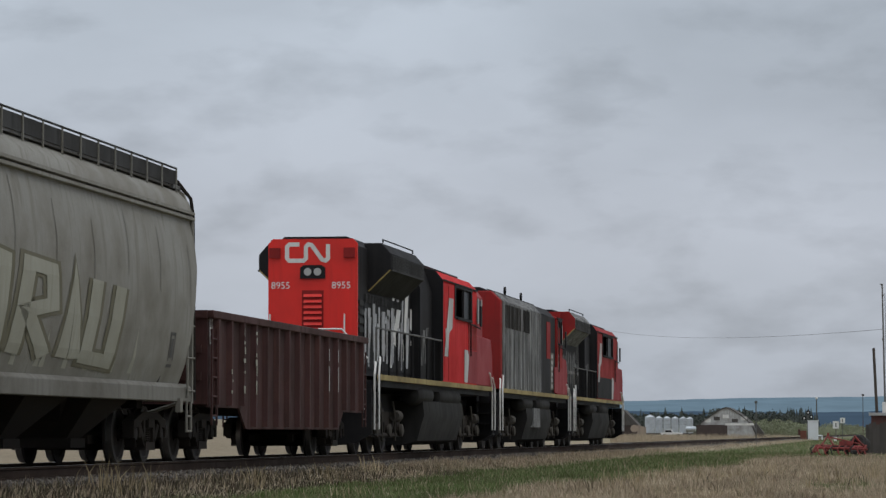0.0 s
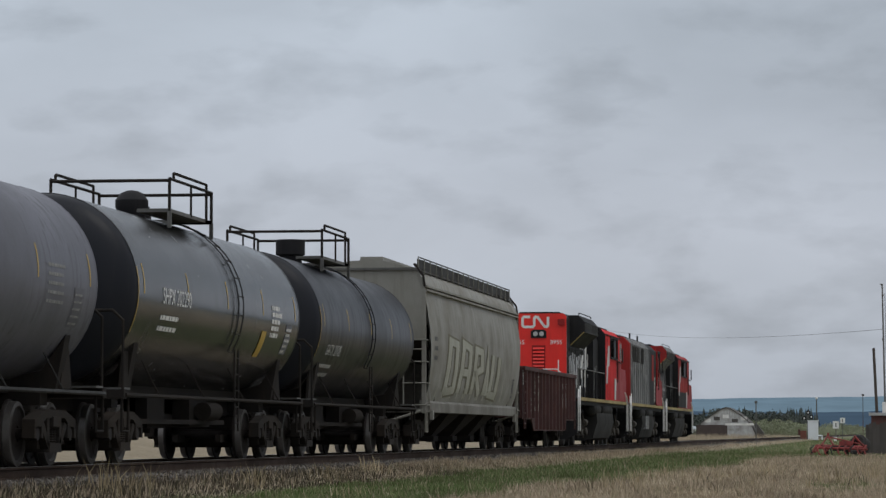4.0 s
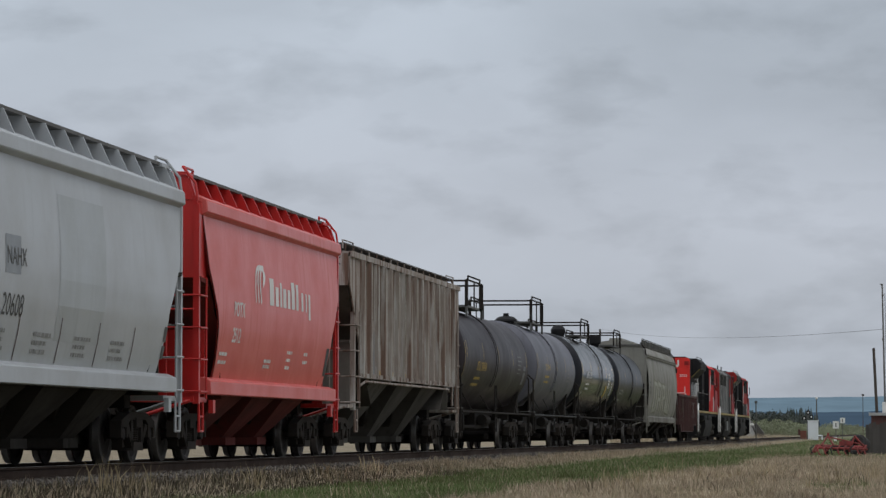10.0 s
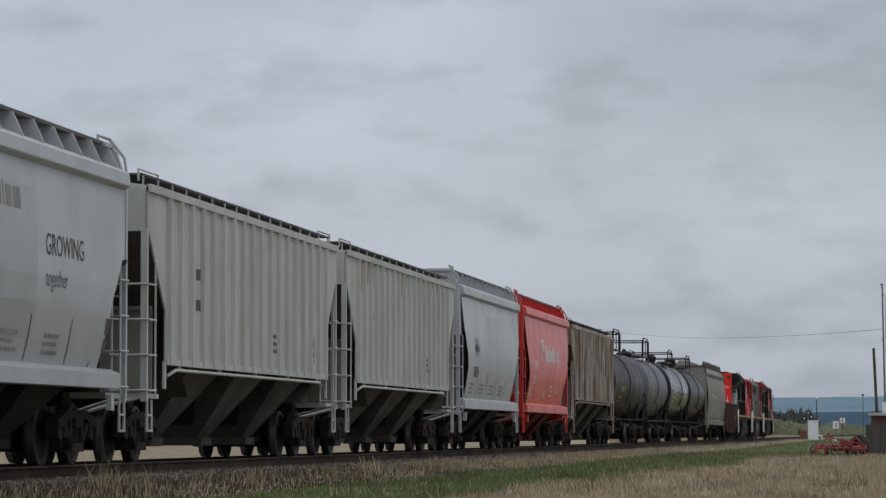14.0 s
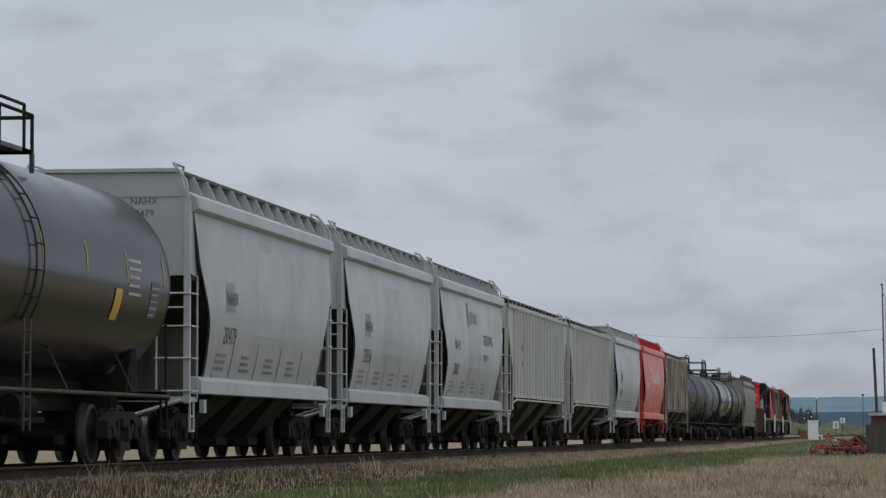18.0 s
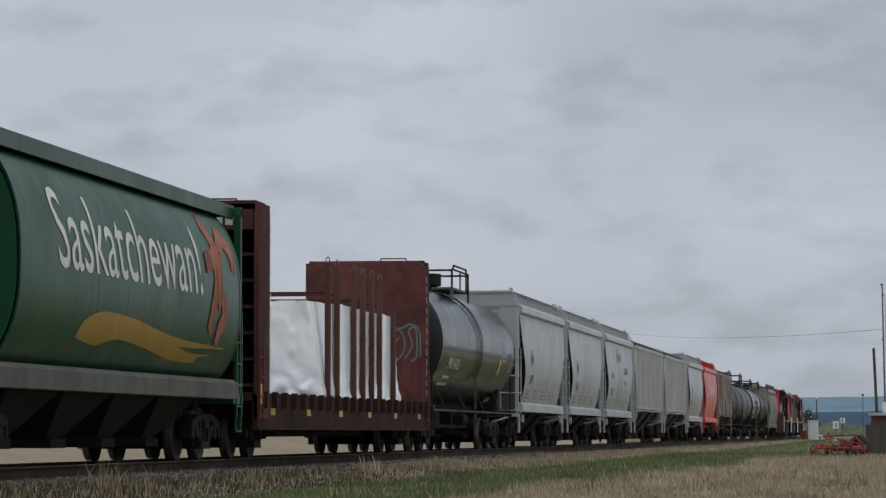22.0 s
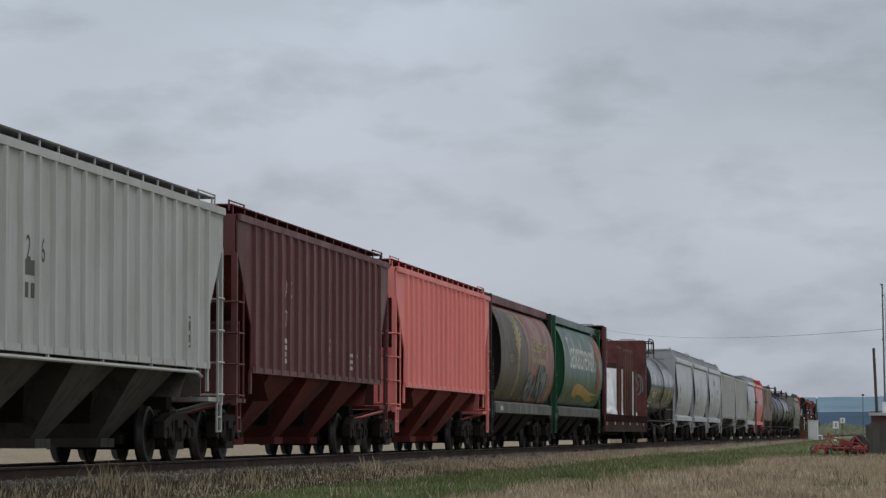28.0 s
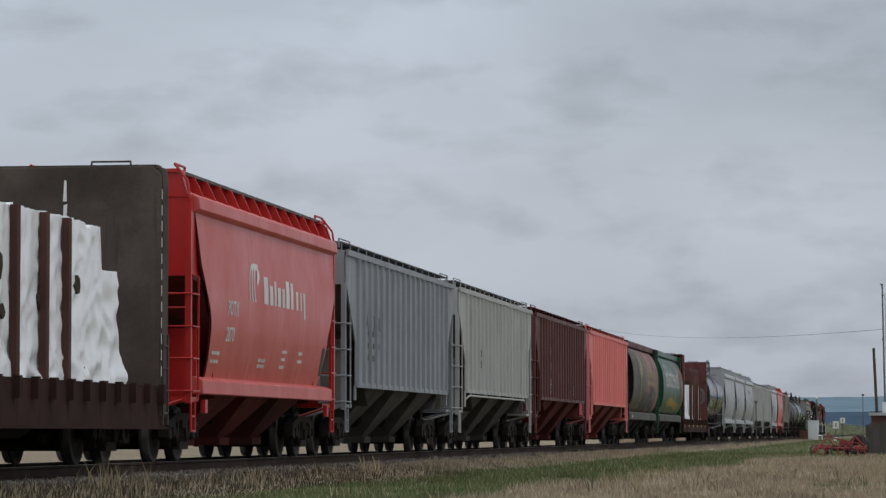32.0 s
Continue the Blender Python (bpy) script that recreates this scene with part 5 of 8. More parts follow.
def lumber_pack(L, T, seed, label, step=False, crumple=1.0):
    """Sheet-wrapped pack on the deck: creased, bulging sides. Its origin is at the deck, at its rear end."""
    rng = random.Random(seed)
    noise_at = lambda p, k: noise.noise(Vector(p) * k + Vector((seed * 7.1, 3.3, 1.7)))
    ny, nx, nz = int(L / 0.10), 40, 34
    W = 1.25
    vs, fs, idx = [], [], {}

    def top(y):
        if step and y > L - 0.95:
            return T - 0.62
        return T

    def vid(x, y, z):
        key = (round(x, 4), round(y, 4), round(z, 4))
        if key not in idx:
            p = Vector(key)
            h = top(p.y)
            pz = min(p.z, h) if p.z > 0.3 else p.z
            c = Vector((0, L / 2, T / 2))
            q = Vector((p.x, p.y, pz))
            edge = (p - c)
            low_fold = max(0.0, 1 - p.z / 0.55) + 0.5 * (crumple - 1)
            d = 0.03 * noise_at((q.x, q.y * 1.0, q.z * 0.3), 0.8) + (0.008 + 0.045 * low_fold) * (1 - 2 * abs(noise_at(q, 3.2))) + 0.02 * low_fold * noise_at(q, 9.0)
            out = Vector((math.copysign(1, edge.x) if abs(edge.x) > W - 0.01 else 0, math.copysign(1, edge.y) if abs(edge.y) > L / 2 - 0.01 else 0, 1 if p.z > T - 0.01 else 0))
            low = max(0.0, 0.45 - p.z)
            q += out * (d + low * (0.35 + 0.25 * noise_at(q, 4.0)) * (0.35 if out.y else 0.12))
            if out.y < 0:                       # crumpled rear end
                q.y += 0.11 * max(0.0, 1 - p.z / 0.5) * (1 - 3 * abs(noise_at(q, 3.4))) + 0.05 * (1 - 2 * abs(noise_at((q.x + 0.7 * q.z, 0, 0.3 * q.z), 1.3))) + 0.014 * (1 - 2 * abs(noise_at((q.x, 5, q.z * 0.6), 5.0)))
            if not step:                        # the sheet hangs in from the top corner at the rear end
                near = max(0.0, 1 - p.y / 1.6)
                q.x *= 1 - 0.26 * near * (pz / T) ** 1.5
                q.y += 0.12 * near * pz / T
            if out.y > 0:                       # the loose skirt at the front end spreads towards the deck
                q.y += 0.55 * max(0.0, 1 - pz / T) ** 1.8 * (0.7 + 0.5 * noise_at(q, 1.7))
            if p.z > T - 0.01:
                q.z -= 0.05 * abs(noise_at(q, 1.5))
            idx[key] = len(vs)
            vs.append(tuple(q))
        return idx[key]
    for s in (-1, 1):
        for i in range(ny):
            for k in range(nz):
                y0, y1, z0, z1 = L * i / ny, L * (i + 1) / ny, T * k / nz, T * (k + 1) / nz
                fs.append((vid(s * W, y0, z0), vid(s * W, y1, z0), vid(s * W, y1, z1), vid(s * W, y0, z1)))
    for y in (0.0, L):
        for i in range(nx):
            for k in range(nz):
                x0, x1, z0, z1 = -W + 2 * W * i / nx, -W + 2 * W * (i + 1) / nx, T * k / nz, T * (k + 1) / nz
                fs.append((vid(x0, y, z0), vid(x1, y, z0), vid(x1, y, z1), vid(x0, y, z1)))
    for i in range(nx):
        for k in range(ny):
            x0, x1, y0, y1 = -W + 2 * W * i / nx, -W + 2 * W * (i + 1) / nx, L * k / ny, L * (k + 1) / ny
            fs.append((vid(x0, y0, T), vid(x1, y0, T), vid(x1, y1, T), vid(x0, y1, T)))
    g = Geo()
    g.add(vs, fs)
    if crumple > 1.5:
        tears = [(L - 2.4, 1.35, 0.34, 0.3), (L - 4.3, 1.05, 0.5, 0.42), (L - 4.2, 0.6, 0.3, 0.22), (L - 6.6, 1.45, 0.9, 0.5), (L - 6.3, 0.85, 0.3, 0.2), (L - 1.9, 0.14, 0.3, 0.2)]
    else:
        tears = []
    t = thing("lumber_bundle", label, "lumber bundle", "wrapped lumber on the flat cars")
    part("wrapping", g, M_WRAP, t, "", None, 60)
    for ty, tz, w, h in tears:
        rag = [(ty + w * rng.uniform(0.3, 0.55) * math.cos(k * 0.785), tz + h * rng.uniform(0.3, 0.55) * math.sin(k * 0.785)) for k in range(8)]
        part("tear", Geo().prism(rag, "x", W + 0.0, W + 0.05), M_TIE, t, "dark torn hole in the sheet")
    bars = kept("bearers", lambda: Geo().box(-1.2, 1.2, -0.05, 0.05, -0.0, 0.09).mesh("bearer", M_TIE))
    for k in range(4):
        part("bearer", bars, None, t, "", pose(0, 0.5 + k * (L - 1.0) / 3, 0.0))
    return t


# ---- locomotives ----
def loco_truck(car, y):
    def frame_mesh():
        g = Geo()
        for s in (-1, 1):
            xa, xb = sorted((s * 0.92, s * 1.12))
            g.prism([(-2.35, 0.55), (-2.35, 0.82), (-1.6, 0.95), (1.6, 0.95), (2.35, 0.82), (2.35, 0.55), (1.4, 0.62), (0.9, 0.48), (-0.9, 0.48), (-1.4, 0.62)], "x", xa, xb)
            for k in (-1.85, 0.0, 1.85):
                g.box(xa - 0.03, xb + 0.03, k - 0.2, k + 0.2, 0.38, 0.72)
                g.lathe([(0, 0.13), (s * 0.08, 0.13), (s * 0.1, 0.08)], "x", 10, (s * 1.15, k, 0.53))
            for k in (-1.1, -0.75, 0.75, 1.1):
                g.lathe([(0.62, 0.09), (0.95, 0.09)], "z", 8, (s * 1.05, k, 0))
            g.tube((s * 1.16, -1.3, 0.42), (s * 1.16, 1.3, 0.42), 0.06)
        g.box(-0.95, 0.95, -0.25, 0.25, 0.6, 1.1)
        return g.mesh("truck", M_TRUCK)
    caps = kept("axle_cap", lambda: Geo().lathe([(0, 0.15), (0.06, 0.15), (0.09, 0.06)], "x", 12).mesh("axle_cap", M_LOWGREY))
    t = part("truck", kept("loco_truck", frame_mesh), None, car, "three-axle locomotive truck", pose(0, y, 0))
    for k in (-1.85, 0.0, 1.85):
        w = part("wheelset", wheelset_mesh(LOCO_R), None, t, "", pose(0, k, LOCO_R))
        WHEELS.setdefault((k, LOCO_R), []).append(w)
        part("axle_cap", caps, None, t, "", pose(1.20, k, 0.53))
    for k in (-1.3, 0.6):
        part("sand_pipe", Geo().pipe([(1.22, k, 1.2), (1.25, k + 0.1, 0.85), (1.2, k + 0.45, 0.3)], 0.03, 6), M_LOWGREY, t)
    part("brake_cylinder", Geo().lathe([(-0.25, 0.12), (0.25, 0.14)], "y", 12, (1.24, 0.95, 0.86)), M_LOWGREY, t)


def loco_base(car, L, stripe):
    e = L / 2 - 0.55
    part("frame", Geo().box(-1.40, 1.40, -e + 0.7, e - 0.7, 1.50, 1.64).box(-0.7, 0.7, -e, e, 0.9, 1.4), M_BLACK, car)
    for s in (-1, 1):
        part("walkway_edge", Geo().box(min(s * 1.44, s * 1.52), max(s * 1.44, s * 1.52), -e + 0.8, e - 0.8, 1.64, 1.76), stripe, car, "faded yellow edge stripe")
        loco_truck(car, s * (L / 2 - 4.4))
        coupler(car, s * (L / 2 - 0.03), s)
        part("pilot", Geo().prism([(-1.45, 1.5), (1.45, 1.5), (1.45, 0.45), (1.1, 0.25), (-1.1, 0.25), (-1.45, 0.45)], "y", *sorted((s * (e - 0.08), s * (e + 0.02)))), M_BLACK, car)
        for x in (-1, 1):
            g = Geo()
            for k in range(4):
                g.box(min(x * 1.05, x * 1.5), max(x * 1.05, x * 1.5), *sorted((s * (e - 0.1), s * (e - 0.62))), 0.42 + 0.3 * k, 0.46 + 0.3 * k)
            g.box(min(x * 1.03, x * 1.06), max(x * 1.03, x * 1.06), *sorted((s * (e - 0.05), s * (e - 0.65))), 0.4, 1.6)
            part("step_well", g, M_BLACK, car)
            for q in (0.05, 0.68):
                z1 = 2.0 if q < 0.5 else 2.12
                part("step_handrail", Geo().pipe([(x * 1.5, s * (e - q), 0.55), (x * 1.5, s * (e - q), 1.75), (x * 1.48, s * (e - q - 0.3), z1), (x * 1.46, s * (e - q - 0.34), z1 + 0.03)], 0.024), M_WHITE, car, "white step handrail")
        part("uncoupling_lever", Geo().pipe([(-1.3, s * (e + 0.05), 1.0), (1.3, s * (e + 0.05), 1.0)], 0.02), M_WHITE, car)
    part("fuel_tank", Geo().prism([(-1.42, 1.25), (1.42, 1.25), (1.46, 0.90), (1.28, 0.28), (0.9, 0.18), (-0.9, 0.18), (-1.25, 0.28), (-1.46, 0.95)], "y", -2.9, 4.2), M_FUEL, car)
    for k, w in ((-3.6, 2.5), (0.1, 3.8)):
        part("air_reservoir", Geo().lathe([(0, 0.05), (0.08, 0.2), (0.2, 0.25), (w - 0.2, 0.25), (w - 0.08, 0.2), (w, 0.05)], "y", 18, (1.22, k, 1.38)), M_FUEL, car)


def side_rail(car, y0, y1, z, n):
    for x in (-1, 1):
        part("walkway_handrail", Geo().pipe([(x * 1.46, y0 - 0.05, 1.76), (x * 1.46, y0, z), (x * 1.46, y1, z)], 0.024), M_GRATE, car)
        post = kept(("hpost", z), lambda: Geo().tube((0, 0, 1.76), (0, 0, z), 0.03).mesh("handrail_post", M_BLACK))
        for i in range(n):
            part("handrail_post", post, None, car, "", pose(x * 1.46, y0 + (y1 - y0) * (i + 0.5) / n, 0))


def stripes(car, y0, y1, z0, z1, x, seed, mat=None, lean=0.25, scraps=0.3):
    """Worn slanting stripes on the hood side."""
    r = random.Random(seed)
    qs = []
    y = y0
    while y < y1 - 0.3:
        w = r.uniform(0.22, 0.55)
        za, zb = z0 + r.uniform(0, 0.3), z1 - r.uniform(0, 0.5)
        k = lean * r.uniform(-0.6, 1.8)
        taper = r.uniform(0.35, 1.1)
        qs.append([(y, za), (y + w * taper, za), (y + w + k, zb), (y + k, zb)])
        if r.random() < scraps:                 # a broken crosswise scrap
            zz = r.uniform(z0 + 0.3, z1 - 0.3)
            qs.append([(y - 0.2, zz), (y + 0.35, zz + 0.05), (y + 0.4, zz + 0.22), (y - 0.1, zz + 0.16)])
        y += w + r.uniform(0.18, 0.45)
    mark("livery_stripes", flat(qs), mat or M_WORN, car, lambda u, v: (x + 0.005, u, v), "worn pale stripes", 0)


def logo_line(w, h, t):
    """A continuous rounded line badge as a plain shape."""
    a = [(w * 0.30, h), (w * 0.06, h), (0, h * 0.85), (0, h * 0.15), (w * 0.06, 0), (w * 0.40, 0), (w * 0.46, h * 0.15), (w * 0.46, h * 0.85), (w * 0.52, h), (w * 0.60, h * 0.95), (w * 0.86, h * 0.05), (w * 0.94, 0), (w, h * 0.12), (w, h)]
    return strokes([a], t)


def cab(car, y0, y1, mat, nose_mat, win, z_top=4.64, nose=2.2, nose_z=3.1):
    """Wide safety cab with side windows, a narrower barred front and a short nose ahead of it."""
    X = 1.5
    a, b = win
    part("cab_shell", Geo().box(-X, X, y0, y1, 1.76, 3.46).box(-X, X, y0, a, 3.46, 4.26).box(-X, X, b, y1, 3.46, 4.26), mat, car)
    soften(part("cab_roof", Geo().prism([(-X, 4.26), (X, 4.26), (X, 4.32), (1.3, z_top - 0.1), (0.8, z_top), (-0.8, z_top), (-1.3, z_top - 0.1), (-X, 4.32)], "y", y0, y1), mat, car), 0.03, 2)
    # added black plates stand in for the shade behind the open window
    part("cab_lining", Geo().box(-X + 0.03, X - 0.03, b - 0.06, b - 0.002, 3.462, 4.258).box(-X + 0.03, X - 0.03, a + 0.002, a + 0.06, 3.462, 4.258).box(-X + 0.03, X - 0.03, a + 0.06, b - 0.06, 4.2, 4.258), M_UNDER, car, "near-black plates painted as the unlit cab inside")
    soften(part("nose", Geo().prism([(y1 + 0.004, 1.76), (y1 + nose, 1.76), (y1 + nose, nose_z - 0.45), (y1 + nose - 0.35, nose_z), (y1 + 0.004, nose_z + 0.05)], "x", -1.44, 1.44), nose_mat, car), 0.04, 2)
    part("roof_ridge", Geo().box(-1.0, 1.0, y0 + 0.1, y1 - 0.2, z_top - 0.02, z_top + 0.05), M_BLACK, car)
    yf = y1 + nose * 0.55
    soften(part("cab_front", Geo().prism([(-1.38, nose_z - 0.1), (1.38, nose_z - 0.1), (1.38, 4.2), (1.15, z_top - 0.12), (-1.15, z_top - 0.12), (-1.38, 4.2)], "y", y1 - 0.05, yf), nose_mat, car), 0.03, 2)
    for s in (-1, 1):
        xa, xb = sorted((s * (X - 0.02), s * (X + 0.022)))
        g = Geo()
        for ya, yb, za, zb in ((a - 0.12, b + 0.12, 3.42, 3.48), (a - 0.12, b + 0.12, 4.22, 4.28), (a - 0.12, a + 0.05, 3.48, 4.22), (b - 0.05, b + 0.12, 3.48, 4.22), ((a + b) / 2 - 0.05, (a + b) / 2 + 0.05, 3.48, 4.22)):
            g.box(xa, xb, ya, yb, za, zb)
        win_ob = part("side_window", g, M_BLACK, car, "open cab side window in a black frame")
        part("pane", Geo().box(s * 1.46 - 0.004, s * 1.46 + 0.004, (a + b) / 2 + 0.05, b - 0.05, 3.48, 4.22), M_GLASS, win_ob)
        part("arm_rest", Geo().box(*sorted((s * X, s * (X + 0.06))), a + 0.1, b - 0.1, 3.40, 3.45), M_BLACK, car)
        part("mirror", Geo().box(s * (X + 0.12) - 0.02, s * (X + 0.12) + 0.02, y1 - 0.2, y1 + 0.1, 3.35, 3.9), M_BLACK, car)
        q = part("quarter_window", Geo().box(*sorted((s * 1.37, s * 1.395)), y1 + 0.2, yf - 0.2, 3.5, 4.12), M_GLASS, car)
        for k in range(3):
            yy = y1 + 0.32 + (yf - y1 - 0.64) * k / 2
            part("window_bar", Geo().box(*sorted((s * 1.39, s * 1.41)), yy - 0.06, yy + 0.06, 3.46, 4.15), M_DIRTYWHITE, q)
        part("lower_panel", Geo().box(*sorted((s * 1.49, s * 1.51)), y1 - 2.65, y1 + 0.01, 1.80, 2.66), nose_mat, car, "faded lower cab panel")
        # no hollow here: the recess's shade is the plate's darker red
        part("door_recess", Geo().box(*sorted((s * 1.492, s * 1.506)), y1 - 1.75, y1 - 0.1, 2.68, 3.40), M_CNREDOLD, car, "darker red plate painted as a recess under the window")
        part("panel_seam", Geo().box(*sorted((s * 1.49, s * 1.508)), y0 + 0.95, y0 + 1.0, 1.8, 4.2), M_CNREDOLD, car)
        part("cab_grab", Geo().pipe([(s * 1.57, y1 - 1.9, 3.36), (s * 1.57, y1 + 0.2, 3.30)], 0.022), M_BLACK, car)
        part("grab_iron", Geo().pipe([(s * 1.57, y1 - 1.75, 2.5), (s * 1.57, y1 - 1.75, 3.36)], 0.02), M_BLACK, car)
        d = part("cab_door", Geo().box(*sorted((s * (X - 0.01), s * (X + 0.008))), y0 + 0.15, y0 + 0.85, 1.85, 4.0), mat, car)
        part("door_handle", Geo().tube((s * (X + 0.03), y0 + 0.3, 2.6), (s * (X + 0.03), y0 + 0.3, 3.1), 0.015), M_WHITE, d)
        part("roof_gutter", Geo().box(*sorted((s * X, s * (X + 0.03))), y0, y1, 4.29, 4.33), M_BLACK, car)
    for x in (-0.75, 0.75):
        part("windscreen", Geo().box(x - 0.5, x + 0.5, yf - 0.02, yf + 0.012, 3.35, 4.0), M_GLASS, car)
    part("headlight", Geo().box(-0.3, 0.3, yf - 0.02, yf + 0.06, 4.15, 4.4), M_BLACK, car)
    part("number_box", Geo().box(0.55, 1.05, yf - 0.02, yf + 0.05, 4.12, 4.32), M_WHITE, car)
    for y in (y0 + 0.8, y1 - 0.8):
        part("air_horn", Geo().lathe([(0, 0.04), (0.3, 0.06), (0.5, 0.12)], "y", 10, (0.45, y, z_top + 0.07)), M_BLACK, car)


def rear_wall(car, y, mat, number):
    """Hood end that faces back: lights, louvres, badge, number."""
    part("hood_end", Geo().prism([(-1.0, 1.76), (1.0, 1.76), (1.0, 4.66), (0.9, 4.76), (-0.9, 4.76), (-1.0, 4.66)], "y", y - 0.03, y + 0.05), mat, car, "bright red hood end")
    put = lambda u0, v0: (lambda u, v: (u0 + u, y - 0.036, v0 + v))
    mark("badge", logo_line(0.92, 0.36, 0.095), M_WHITE, car, put(-0.58, 4.28), "white continuous-line badge", 0, (0, -1, 0))
    for x in (-0.94, 0.42):
        me = letters(number, 0.155)
        mark("road_number", me, M_WHITE, car, put(x, 3.66), "", 0)
    part("light_housing", Geo().prism([(-0.28, 3.88), (0.28, 3.88), (0.28, 4.12), (0.2, 4.18), (-0.2, 4.18), (-0.28, 4.12)], "y", y - 0.07, y - 0.03), M_BLACK, car)
    for x in (-0.11, 0.11):
        part("headlight", Geo().lathe([(-0.02, 0.02), (-0.02, 0.085), (0.02, 0.09)], "y", 16, (x, y - 0.07, 4.03)), M_LAMP, car)
    part("louvre_panel", Geo().box(-0.24, 0.24, y - 0.045, y - 0.03, 2.55, 3.62), M_CNREDOLD, car)
    for k in range(8):
        part("louvre", Geo().prism([(y - 0.03, 2.60 + 0.125 * k), (y - 0.085, 2.60 + 0.125 * k), (y - 0.03, 2.69 + 0.125 * k)], "x", -0.2, 0.2), M_CNRED, car)
    for x in (-0.85, 0.82):
        part("marker_lamp", Geo().box(x - 0.12, x + 0.12, y - 0.10, y - 0.03, 4.34, 4.56), M_CNREDOLD, car)
    for x in (-0.95, 0.72):
        part("end_handrail", Geo().pipe([(x, y - 0.1, 2.1), (x, y - 0.1, 3.1)], 0.02), M_WHITE, car)
    part("end_handrail", Geo().pipe([(0.2, y - 0.45, 2.75), (0.72, y - 0.45, 2.75), (1.3, y - 0.45, 2.1)], 0.022), M_WHITE, car)
    part("roof_grab", Geo().pipe([(-0.66, y + 0.1, 4.68), (-0.62, y + 0.1, 4.77), (-0.15, y + 0.1, 4.77), (-0.1, y + 0.1, 4.68)], 0.02), M_BLACK, car)


def hood_loco(L, label, red, number="", old=False, rad_grey=False):
    """Hood locomotive that runs cab first; seen mostly from behind."""
    car = thing("locomotive", label, "locomotive", "locomotives of the train")
    loco_base(car, L, M_SILL)
    h = L / 2
    yr = -h + (0.75 if old else 1.35)  # rear wall of the hood
    cab0, cab1 = -h + (9.65 if old else 11.47), h - (3.7 if old else 4.6)
    top = 4.71
    part("long_hood", Geo().prism([(-0.98, 1.76), (0.98, 1.76), (0.98, top - 0.1), (0.84, top), (-0.84, top), (-0.98, top - 0.1)], "y", yr + 0.05, cab0), M_BLACK, car)
    rear_wall(car, yr, red, number) if number else part("hood_end", Geo().box(-1.0, 1.0, yr - 0.03, yr + 0.05, 1.76, 4.74), red, car)
    # flared radiators with sloped undersides, grilles below
    ra, rb = yr + (1.5 if not old else 0.15), yr + (6.65 if not old else 5.8)
    for s in (-1, 1):
        rad = [(s * 0.98, 3.62), (s * 1.52, 4.15), (s * 1.52, 4.50), (s * 1.30, 4.75), (s * 0.9, 4.75)]
        soften(part("radiator_wing", Geo().prism(rad, "y", ra, rb), M_COWL if old else M_BLACK, car, "flared black radiator wing"), 0.02)
        mesh_panel = Geo()
        for k in range(9):
            mesh_panel.box(min(s * 1.525, s * 1.535), max(s * 1.525, s * 1.535), ra + 0.1, rb - 0.1, 4.17 + 0.034 * k, 4.188 + 0.034 * k)
        part("radiator_grille", mesh_panel, M_GREYDARK, car)
        part("wing_edge", Geo().box(min(s * 1.50, s * 1.545), max(s * 1.50, s * 1.545), ra + 0.02, rb, 4.12, 4.16), M_GREYDARK, car)
        part("wing_stripe", Geo().tube((s * 1.0, ra - 0.02, 3.66), (s * 1.5, ra - 0.02, 4.14), 0.018, 5), M_SILL, car)
        part("roof_rail", Geo().pipe([(s * 1.28, ra + 0.3, 4.76), (s * 1.28, ra + 0.3, 4.84), (s * 1.28, rb - 0.3, 4.84), (s * 1.28, rb - 0.3, 4.76)], 0.018, 5), M_BLACK, car)
        if old:
            part("wing_end", Geo().prism(rad, "y", ra - 0.02, ra - 0.004), red, car)
        for k in range(6):
            part("intake_louvre", Geo().box(min(s * 0.975, s * 1.02), max(s * 0.975, s * 1.02), yr + 0.15, yr + 0.75, 2.3 + 0.2 * k, 2.42 + 0.2 * k), M_GREYDARK, car)
    hump = Geo().prism([(-0.86, top - 0.02), (0.86, top - 0.02), (0.7, top + 0.12), (-0.7, top + 0.12)], "y", yr + 0.3, rb)
    part("roof_hump", hump, M_BLACK, car)
    part("inverter_cabinet", Geo().prism([(-1.22, 1.76), (1.22, 1.76), (1.22, 4.0), (1.0, top - 0.05), (-1.0, top - 0.05), (-1.22, 4.0)], "y", cab0 - 2.1, cab0 - 0.10), M_BLACK, car)
    part("cab_rear_wall", Geo().prism([(-1.505, 1.78), (1.505, 1.78), (1.505, 4.3), (1.305, 4.55), (0.8, 4.65), (-0.8, 4.65), (-1.305, 4.55), (-1.505, 4.3)], "y", cab0 - 0.09, cab0 - 0.005), M_BLACK, car)
    part("exhaust_stack", Geo().box(-0.45, 0.45, rb + 0.8, rb + 2.1, top - 0.02, top + 0.2), M_BLACK, car)
    for i in range(10):
        y = yr + 0.9 + i * (cab0 - 2.2 - yr - 0.9) / 10
        d = part("hood_door", kept("hood_door", lambda: Geo().box(0.975, 1.0, 0.03, 0.72, 1.9, 3.45).mesh("hood_door", M_BLACK)), None, car, "", pose(0, y, 0))
        part("latch", kept("hood_latch", lambda: Geo().box(1.0, 1.03, 0.6, 0.7, 2.6, 2.72).mesh("latch", M_DIRTYWHITE)), None, d)
    stripes(car, yr + 0.9, yr + 5.4, 1.95, 3.5, 1.0, 11 if old else 7, M_COWL if old else None, 0.1)
    stripes(car, yr + 0.8, cab0 - 2.2, 2.0, 3.45, 1.012, 31, M_COWL if old else None, 0.1, 0.1)
